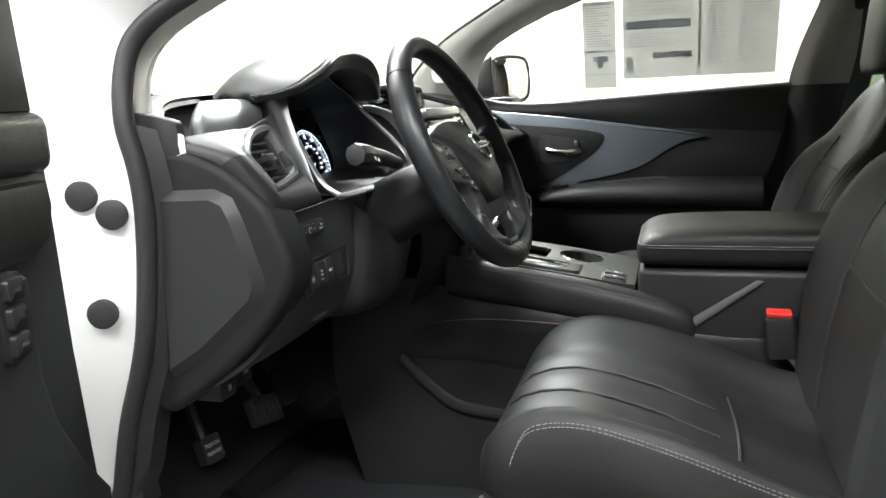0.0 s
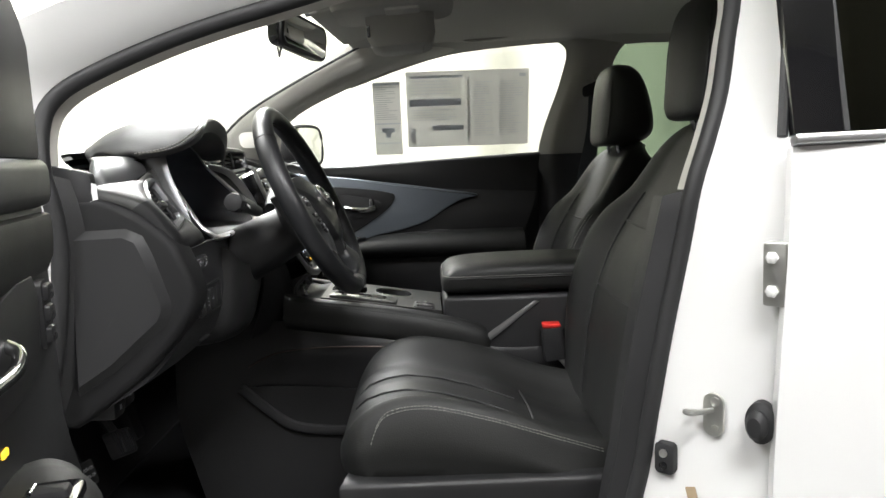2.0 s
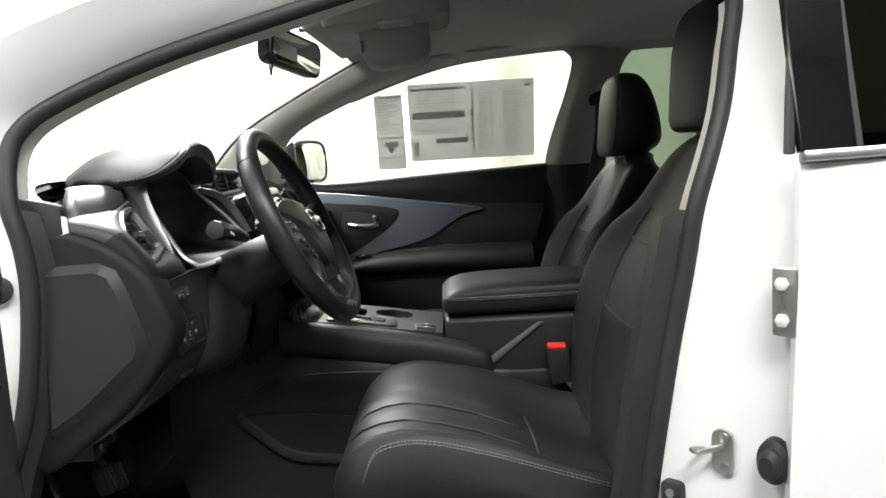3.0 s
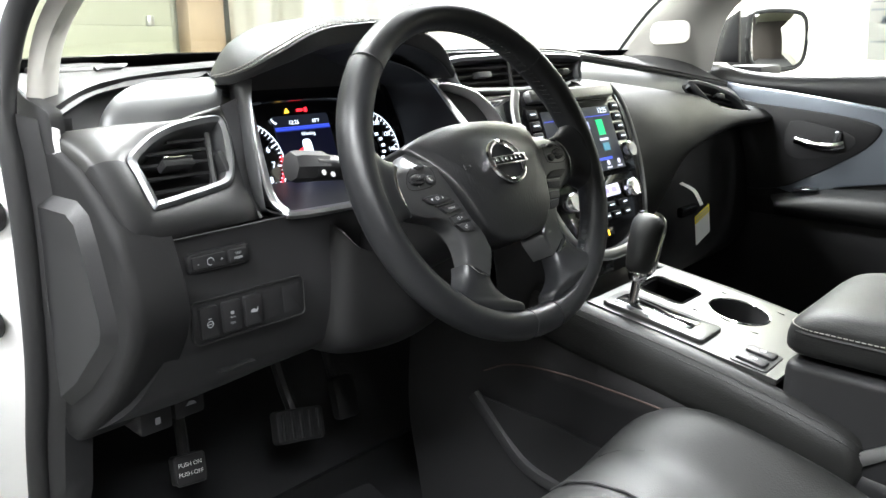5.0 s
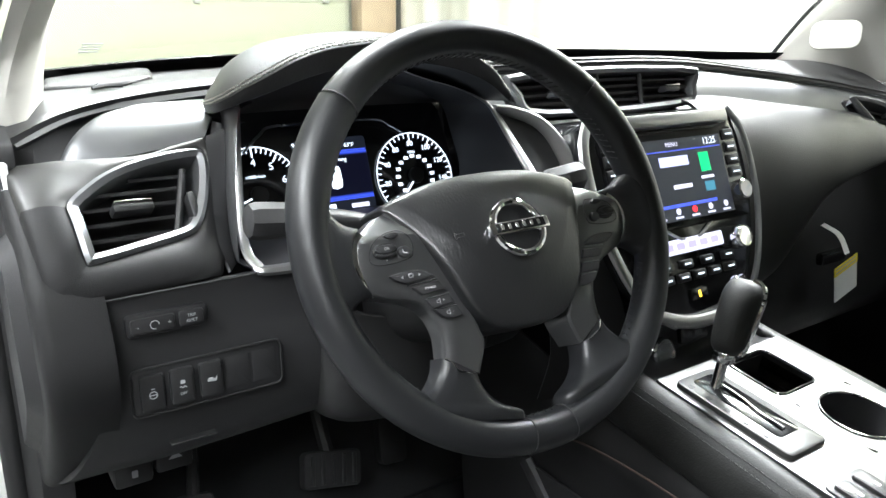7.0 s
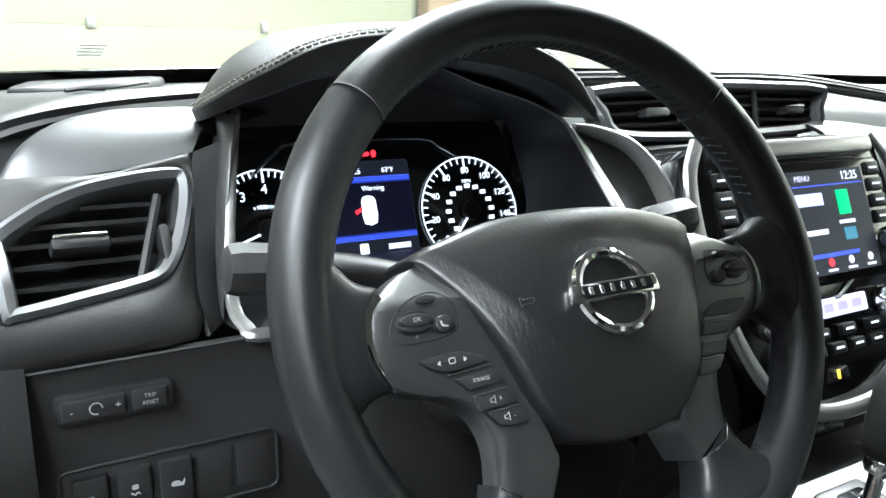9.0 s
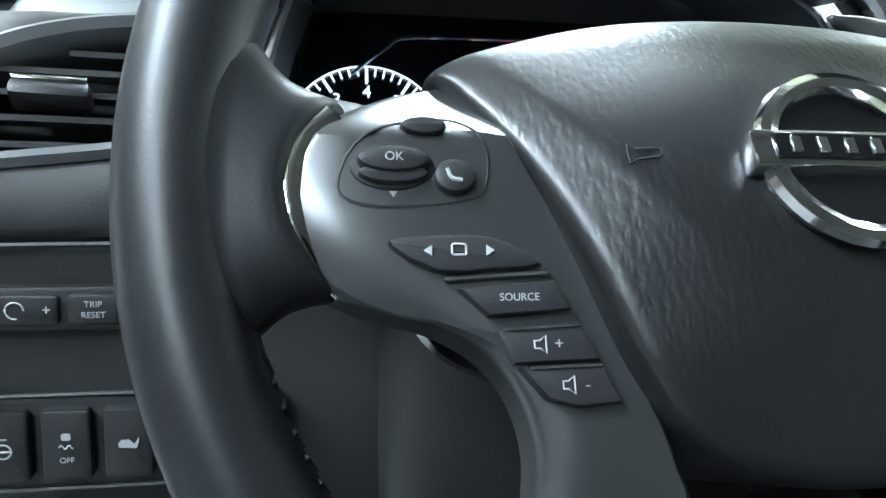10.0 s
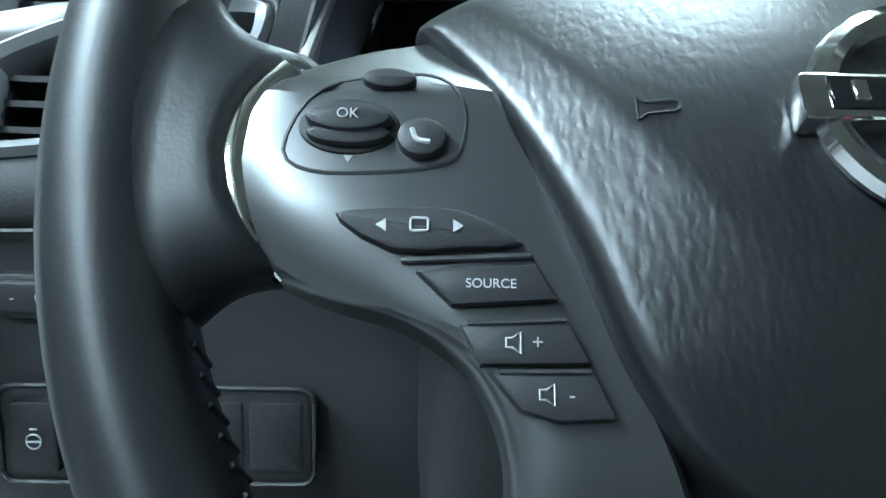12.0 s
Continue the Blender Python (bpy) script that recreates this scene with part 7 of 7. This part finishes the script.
    for s in (-1, 1):
        for d in (0.0, 0.007):
            pts = cr([(s * (0.240 + d * 0.5), -0.464 - d, 0.62), (s * (0.246 + d * 0.5), -0.466 - d, 0.70), (s * (0.251 + d * 0.5), -0.478 - d, 0.80), (s * (0.252 + d * 0.5), -0.503 - d, 0.88), (s * (0.247 + d * 0.5), -0.529 - d, 0.93), (s * (0.238 + d * 0.5), -0.556 - d, 0.966)], 6)
            part("stitching", dashes(pts, 0.006, 0.62, 0.00042), STITCH, bk_, "pale double stitching")
    # headrest
    hz = [(1.132, -0.635, 0.07, 0.06), (1.140, -0.625, 0.105, 0.11), (1.165, -0.623, 0.125, 0.142), (1.21, -0.628, 0.131, 0.138), (1.27, -0.634, 0.128, 0.118), (1.31, -0.641, 0.118, 0.094), (1.335, -0.651, 0.09, 0.064), (1.344, -0.664, 0.05, 0.03)]
    rows = []
    for z, yf, hw, dp in hz:
        rows.append([(hw * math.copysign(abs(math.cos(t)) ** 0.62, math.cos(t)), yf - dp / 2 + dp / 2 * math.copysign(abs(math.sin(t)) ** 0.7, math.sin(t)), z) for t in [2 * math.pi * k / 28 for k in range(28)]])
    sm = [cr(c, 3) for c in zip(*rows)]
    hd = part("headrest", grid(bmesh.new(), list(zip(*sm)), True, True), LEATHER, st, "black leather headrest", 70)
    for s in (-1, 1):
        part("seam", tube(cr([(s * 0.100, -0.636, 1.155), (s * 0.106, -0.6415, 1.21), (s * 0.104, -0.646, 1.27), (s * 0.095, -0.654, 1.312), (s * 0.078, -0.667, 1.331)], 4), 0.0016, 6), RUBBER, hd)
        part("post", tube([(s * 0.05, -0.665, 1.16), (s * 0.05, -0.69, 1.08)], 0.006, 8), CHROME, st, "chrome headrest post")
    return st


ds_ = seat("front_seat", "black leather driver seat with pale double stitching", -0.37, 0, 0)
ps_ = copy_thing(ds_, Matrix.Translation((0.37, -0.02, -0.035)))
tagged(ps_, "black leather passenger seat with raised headrest")
solo("rear_bench", surf([[(-0.68, -1.15, 0.62), (0, -1.15, 0.62), (0.68, -1.15, 0.62)], [(-0.68, -1.6, 0.58), (0, -1.6, 0.58), (0.68, -1.6, 0.58)], [(-0.68, -1.75, 0.8), (0, -1.75, 0.8), (0.68, -1.75, 0.8)], [(-0.66, -1.95, 1.12), (0, -1.95, 1.12), (0.66, -1.95, 1.12)]], 5, 4, 0.05), LEATHER, "black leather rear bench seat", "bench seat")

# ---------- passenger door ----------
pd = thing("passenger_door", "closed passenger door with black trim and grey metal inlay", "car door")
part("door_shell", box(0.80, 0.90, -0.56, 0.33, 0.42, 1.05, 0.01), BLACK, pd)
part("sill_pad", surf([[(0.815, y, z) for y, z in ((0.32, 1.09), (0.15, 1.067), (-0.12, 1.073), (-0.556, 1.089))], [(0.788, y, z) for y, z in ((0.32, 1.086), (0.15, 1.064), (-0.12, 1.070), (-0.556, 1.086))], [(0.775, y, z) for y, z in ((0.32, 1.055), (0.15, 1.042), (-0.12, 1.03), (-0.545, 1.025))], [(0.782, y, z) for y, z in ((0.32, 1.04), (0.15, 1.028), (-0.12, 0.99), (-0.54, 0.955))]], 5, 4, 0.006), SOFT, pd, "black padded window sill")
part("upper_panel", surf([[(0.782, y, z) for y, z in ((0.32, 1.035), (0.1, 1.02), (-0.2, 0.985), (-0.54, 0.962))], [(0.765, y, z) for y, z in ((0.32, 0.9), (0.1, 0.9), (-0.2, 0.9), (-0.52, 0.90))], [(0.772, y, z) for y, z in ((0.32, 0.80), (0.1, 0.80), (-0.2, 0.82), (-0.49, 0.82))]], 4, 4, 0.006), SOFT, pd)
inlay = smooth2([(0.31, 1.052), (0.22, 1.043), (0.10, 1.03), (-0.1, 1.002), (-0.30, 0.97), (-0.345, 0.958), (-0.29, 0.945), (-0.235, 0.915), (-0.18, 0.88), (-0.10, 0.855), (-0.01, 0.838), (0.08, 0.815), (0.20, 0.86), (0.30, 0.95)], 3)
part("metal_inlay", slab(inlay, 0, 0.016, 0.005, yz(0.768, -1)), BLUETRIM, pd, "blue-grey metallic inlay")
bowl = smooth2([(0.30, 1.018), (0.17, 1.005), (0.03, 0.992), (-0.055, 0.978), (-0.078, 0.962), (-0.055, 0.925), (0.0, 0.885), (0.05, 0.855), (0.11, 0.825), (0.20, 0.82), (0.30, 0.88)], 3)
hb = part("handle_bowl", slab(bowl, 0.006, 0.0195, 0.004, yz(0.768, -1)), BLACK, pd, "dark bowl round the door handle")
part("bowl_inner", slab(smooth2([(0.10, 0.97), (0.02, 0.962), (-0.03, 0.945), (-0.02, 0.915), (0.04, 0.895), (0.10, 0.90)], 3), 0.012, 0.0205, 0.001, yz(0.768, -1)), RUBBER, hb)
dh = part("door_handle", tube(cr([(0.746, 0.085, 0.931), (0.740, 0.06, 0.927), (0.738, 0.03, 0.924), (0.738, 0.005, 0.925), (0.744, -0.012, 0.93)], 4), 0.006, 10, flat=1.3), CHROME, pd, "chrome door handle")
part("lock_knob", slab(rrect(0.0, 0.945, 0.016, 0.026, 0.006), 0.012, 0.030, 0.005, yz(0.768, -1)), GREYSILVER, dh)
part("armrest", surf([[(0.775, y, z) for y, z in ((0.13, 0.805), (0.0, 0.835), (-0.2, 0.85), (-0.49, 0.85))], [(0.735, y, z) for y, z in ((0.12, 0.806), (0.0, 0.832), (-0.2, 0.842), (-0.49, 0.842))], [(0.700, y, z) for y, z in ((0.10, 0.80), (0.0, 0.818), (-0.2, 0.824), (-0.49, 0.82))], [(0.700, y, z) for y, z in ((0.10, 0.785), (0.0, 0.785), (-0.2, 0.785), (-0.49, 0.775))], [(0.765, y, z) for y, z in ((0.12, 0.765), (0.0, 0.76), (-0.2, 0.76), (-0.49, 0.755))]], 4, 3, 0.005), LEATHER, pd, "padded leather door armrest", 60)
part("pull_cup", slab(smooth2([(0.06, 0.825), (-0.16, 0.848), (-0.24, 0.85), (-0.25, 0.838), (-0.1, 0.83), (0.04, 0.812)], 2), 0.0, 0.03, 0.004, yz(0.77, -1)), BLACK, pd)
wsb = part("window_switch", slab(rrect(0.0, 0.0, 0.05, 0.022, 0.004), 0, 0.006, 0.002, frame_of((0.725, 0.045, 0.828), (0, -1, 0.1), (1, 0, 0.1))), GLOSSB, pd)
part("key", slab(rrect(0.0, 0.0, 0.02, 0.012, 0.003), 0.004, 0.011, 0.003, frame_of((0.725, 0.045, 0.828), (0, -1, 0.1), (1, 0, 0.1))), CHROME, wsb)
part("lower_panel", surf([[(0.765, y, 0.76) for y in (0.32, 0.1, -0.2, -0.53)], [(0.762, y, 0.68) for y in (0.32, 0.1, -0.2, -0.53)], [(0.775, y, 0.55) for y in (0.32, 0.1, -0.2, -0.53)], [(0.785, y, 0.42) for y in (0.32, 0.1, -0.2, -0.53)]], 4, 4, 0.006), BLACK, pd)
part("sail_panel", slab([(0.33, 1.09), (0.24, 1.09), (0.25, 1.205), (0.30, 1.17)], 0, 0.012, 0.004, yz(0.80, -1)), BLACK, pd, "black triangular mirror cover")
# stickers inside the passenger window
def backlit(name, color, share):
    m = bpy.data.materials.new(name)
    m.use_nodes = True
    nt = m.node_tree
    tl_, mx_ = nt.nodes.new("ShaderNodeBsdfTranslucent"), nt.nodes.new("ShaderNodeMixShader")
    tl_.inputs[0].default_value = (*color, 1)
    nt.nodes["Principled BSDF"].inputs["Base Color"].default_value = (*color, 1)
    nt.nodes["Principled BSDF"].inputs["Roughness"].default_value = 0.8
    mx_.inputs[0].default_value = share
    nt.links.new(nt.nodes["Principled BSDF"].outputs[0], mx_.inputs[1])
    nt.links.new(tl_.outputs[0], mx_.inputs[2])
    nt.links.new(mx_.outputs[0], nt.nodes["Material Output"].inputs[0])
    return m


PT = backlit("backlit_paper", (0.66, 0.66, 0.64), 0.4)
PTP = backlit("backlit_grey_print", (0.6, 0.61, 0.63), 0.55)
PTD = backlit("backlit_dark_print", (0.52, 0.54, 0.58), 0.6)
Ms = frame_of((0.7585, -0.322, 1.236), (0, -1, 0.0), (-0.287, 0, 0.958))
ws1 = thing("price_sticker", "large printed price sheet on the passenger window", "sticker", Ms)
part("sheet", slab(rrect(0, 0, 0.39, 0.244, 0.002, 1), 0, 0.0006, 0), PT, ws1)
for x0, x1, y0, y1, mt in ((-0.185, -0.015, 0.10, 0.108, PTD), (-0.185, -0.02, 0.012, 0.034, PTD), (-0.115, -0.015, -0.068, -0.052, PTD), (-0.185, -0.17, -0.105, -0.06, PTP), (-0.185, -0.165, 0.012, 0.034, PTP), (0.0, 0.006, -0.1, 0.1, PT), (0.165, 0.185, 0.098, 0.108, PTD)):
    part("print_block", box(x0, x1, y0, y1, 0.0006, 0.0011), mt, ws1)
rnd = random.Random(5)
for col_, (xa, xb, ya, yb, st_) in enumerate(((-0.18, -0.03, 0.052, 0.092, 0.010), (-0.18, -0.03, -0.04, 0.0, 0.008), (0.02, 0.085, -0.095, 0.085, 0.0075), (0.1, 0.18, -0.095, 0.085, 0.0075))):
    b = bmesh.new()
    y = yb
    while y > ya:
        box(xa, xa + (xb - xa) * rnd.uniform(0.45, 1.0), y - 0.0022, y, 0.0006, 0.0009, 0, 1, I4, b)
        y -= st_
    part("print_line", b, PTP, ws1)
ws2 = thing("fuel_sticker", "narrow printed sheet on the passenger window", "sticker", frame_of((0.7655, -0.064, 1.212), (0, -1, 0.0), (-0.287, 0, 0.958)))
part("sheet", slab(rrect(0, 0, 0.088, 0.238, 0.002, 1), 0, 0.0006, 0), PT, ws2)
part("print_block", box(-0.04, 0.04, 0.108, 0.114, 0.0006, 0.0011), PTD, ws2)
part("print_block", box(-0.04, 0.04, -0.018, -0.014, 0.0006, 0.0011), PTD, ws2)
part("print_block", box(-0.04, 0.04, -0.082, -0.079, 0.0006, 0.0011), PTD, ws2)
part("print_block", slab([(-0.02, -0.03), (0.022, -0.03), (0.022, -0.045), (0.008, -0.045), (0.008, -0.062), (-0.008, -0.062), (-0.008, -0.045), (-0.02, -0.045)], 0.0006, 0.0011, 0), PTD, ws2)
b = bmesh.new()
for k in range(16):
    box(-0.036, -0.036 + 0.07 * rnd.uniform(0.5, 1), 0.1 - 0.0068 * k, 0.102 - 0.0068 * k, 0.0006, 0.0009, 0, 1, I4, b)
part("print_line", b, PRINT, ws2)
# small label on the windscreen
wl_ = thing("windscreen_label", "small printed label on the windscreen", "label", frame_of((-0.563, 0.605, 1.139), (0.93, 0.3, 0), (0.1, -0.75, 0.5)))
for k in range(4):
    part("print_bar", box(-0.014 + 0.002 * (k % 2), 0.014, 0.008 - 0.006 * k, 0.0105 - 0.006 * k, 0, 0.0004), PRINT, wl_)

# ---------- driver's door, open ----------
Md = frame_of((-0.935, 0.212, 0.0), (0.97, 0.24, 0), (0, 0, 1))
dd = thing("driver_door", "open driver door with black inner trim", "car door", Md)
part("door_shell", slab([(-0.005, 0.42), (-0.95, 0.42), (-0.97, 1.05), (-0.01, 1.07)], -0.16, -0.03, 0.006), PAINT, dd, "white painted door shell")
part("lower_pad", slab([(-0.085, 0.975), (-0.085, 0.90), (-0.075, 0.86), (-0.045, 0.81), (-0.012, 0.77), (-0.015, 0.55), (-0.5, 0.5), (-0.9, 0.5), (-0.9, 0.975)], -0.004, 0.012, 0.008), BLACK, dd, "raised lower trim panel")
part("inner_panel", slab([(-0.008, 0.50), (-0.008, 0.75), (-0.02, 0.90), (-0.025, 1.05), (-0.3, 1.06), (-0.9, 1.05), (-0.93, 0.5), (-0.5, 0.45)], -0.03, 0.0, 0.006), BLACK, dd)
part("sill_pad", box(-0.94, -0.03, 1.045, 1.092, -0.06, 0.012, 0.012, 3), SOFT, dd, "padded window sill")
part("upper_pad", slab([(-0.045, 1.04), (-0.042, 1.02), (-0.05, 0.995), (-0.075, 0.985), (-0.9, 0.98), (-0.92, 1.04)], 0.0, 0.012, 0.006), LEATHER, dd)
part("sail_panel", slab([(-0.04, 1.09), (-0.05, 1.20), (-0.075, 1.225), (-0.20, 1.30), (-0.24, 1.09)], -0.05, 0.006, 0.008), BLACK, dd, "black mirror cover panel")
part("window_frame", tube([(-0.10, 1.25, -0.03), (-0.35, 1.37, -0.05), (-0.6, 1.42, -0.07), (-0.93, 1.43, -0.08), (-0.97, 1.06, -0.04)], 0.018, 8), RUBBER, dd)
sm_ = part("memory_switch", slab(rrect(-0.118, 0.952, 0.030, 0.062, 0.006), 0.008, 0.016, 0.0015), BLACK, dd, "seat memory switch block")
for k in range(3):
    kq = part("button", slab(rrect(-0.118, 0.972 - 0.0195 * k, 0.020, 0.0155, 0.003), 0.012, 0.021, 0.003), BLACK, sm_)
    part("mark", box(-0.122, -0.114, 0.9705 - 0.0195 * k, 0.9735 - 0.0195 * k, 0.021, 0.0213), GREYSILVER, kq)
part("handle_bowl", slab(smooth2([(-0.15, 0.99), (-0.145, 0.93), (-0.20, 0.90), (-0.36, 0.91), (-0.38, 0.97), (-0.3, 0.975)], 3), 0.0, 0.0135, 0.001), RUBBER, dd, "dark bowl behind the door handle")
part("door_handle", tube(cr([(-0.242, 0.950, 0.014), (-0.250, 0.945, 0.024), (-0.28, 0.938, 0.028), (-0.34, 0.938, 0.026)], 4), 0.0055, 10), CHROME, dd, "chrome door handle")
part("armrest", surf([[(-0.225, 0.848, 0.0), (-0.325, 0.853, 0.0), (-0.880, 0.853, 0.0)], [(-0.215, 0.850, 0.03), (-0.325, 0.856, 0.05), (-0.880, 0.856, 0.05)], [(-0.220, 0.833, 0.055), (-0.325, 0.828, 0.08), (-0.880, 0.828, 0.08)], [(-0.225, 0.788, 0.05), (-0.325, 0.778, 0.07), (-0.880, 0.778, 0.07)], [(-0.235, 0.738, 0.0), (-0.325, 0.738, 0.0), (-0.880, 0.738, 0.0)]], 5, 4, 0.005), LEATHER, dd, "padded door armrest", 60)
part("courtesy_lamp", slab(rrect(-0.268, 0.876, 0.014, 0.006, 0.002), 0.010, 0.014, 0.001), LITAMBER, dd, "small amber courtesy light")

wsw = part("window_switches", slab(rrect(-0.365, -0.052, 0.15, 0.038, 0.008), 0, 0.007, 0.003, Matrix(((1, 0, 0, 0), (0, 0, 1, 0.853), (0, -1, 0, 0), (0, 0, 0, 1)))), GLOSSB, dd, "gloss black window switch panel")
for k in range(4):
    part("switch_key", slab(rrect(-0.318 - 0.032 * k, -0.052, 0.018, 0.026, 0.004), 0.005, 0.013, 0.004, Matrix(((1, 0, 0, 0), (0, 0, 1, 0.853), (0, -1, 0, 0), (0, 0, 0, 1)))), BLACK, wsw)
    part("switch_edge", tube([(-0.326 - 0.032 * k, 0.8655, 0.041), (-0.310 - 0.032 * k, 0.8655, 0.041)], 0.0014, 6), CHROME, wsw)

# ---------- pedals and mat ----------
pk_ = thing("parking_brake_pedal", "black parking brake pedal with printed pad", "pedal")
Mq = frame_of((-0.546, 0.38, 0.598), (0.98, -0.02, -0.13), (0.13, 0.35, 0.94))
pad_ = part("pad", slab(rrect(0, 0, 0.042, 0.038, 0.005), -0.012, 0.004, 0.003, Mq), RUBBER, pk_)
writing("writing", "PUSH ON", 0.0078, Mq @ Matrix.Translation((0, 0.006, 0.0042)), WHITE, pad_)
writing("writing", "PUSH OFF", 0.0078, Mq @ Matrix.Translation((0, -0.006, 0.0042)), WHITE, pad_)
part("rim", tube([Mq @ Vector((x, y, 0.003)) for x, y in rrect(0, 0, 0.042, 0.038, 0.005)], 0.0012, 6, True), BLACK, pk_)
part("arm", tube(cr([(-0.546, 0.39, 0.60), (-0.535, 0.42, 0.66), (-0.54, 0.45, 0.74)], 4), 0.008, 8), BLACK, pk_)
bpd = thing("brake_pedal", "black ribbed brake pedal", "pedal")
Mr = frame_of((-0.352, 0.40, 0.578), (0.97, -0.02, -0.22), (0.1, 0.4, 0.9))
bp_ = part("pad", slab(rrect(0, 0, 0.088, 0.05, 0.008), -0.012, 0.004, 0.004, Mr), RUBBER, bpd)
for k in range(5):
    part("rib", box(-0.032 + 0.016 * k - 0.003, -0.032 + 0.016 * k + 0.003, -0.02, 0.02, 0.003, 0.007, 0.001, 1, Mr), BLACK, bp_)
part("arm", tube(cr([(-0.352, 0.41, 0.585), (-0.352, 0.45, 0.66), (-0.352, 0.46, 0.76)], 4), 0.01, 8), BLACK, bpd)
acp = thing("accelerator_pedal", "black plastic accelerator pedal in the footwell", "pedal")
part("pad", slab(rrect(0, 0.0, 0.045, 0.07, 0.01), -0.012, 0.004, 0.004, frame_of((-0.245, 0.42, 0.58), (0.99, 0, -0.1), (0.05, 0.35, 0.94))), RUBBER, acp)
part("arm", tube([(-0.245, 0.45, 0.6), (-0.245, 0.50, 0.74)], 0.008, 8), BLACK, acp)
mt_ = thing("floor_mat", "black carpet floor mat under clear plastic film", "floor mat")
part("mat", surf([[(-0.68, 0.45, 0.40), (-0.4, 0.45, 0.40), (-0.2, 0.42, 0.40)], [(-0.68, 0.30, 0.372), (-0.4, 0.30, 0.372), (-0.2, 0.28, 0.372)], [(-0.68, -0.05, 0.37), (-0.4, -0.05, 0.37), (-0.2, -0.05, 0.37)]], 5, 4, 0.008), CARPET, mt_)
rnd = random.Random(9)
fl = [[Vector((-0.66 + 0.30 * i / 17, 0.48 - 0.25 * j / 13, 0.385 + 0.12 * max(0, 1 - j / 8) * (1 - i / 22) + rnd.uniform(0, 0.02) + 0.012 * math.sin(i * 1.7 + j))) for i in range(18)] for j in range(14)]
film = part("plastic_film", grid(bmesh.new(), fl), glass("clear_film", (0.96, 0.97, 0.98)), mt_, "crumpled clear plastic film")
film.visible_shadow = False
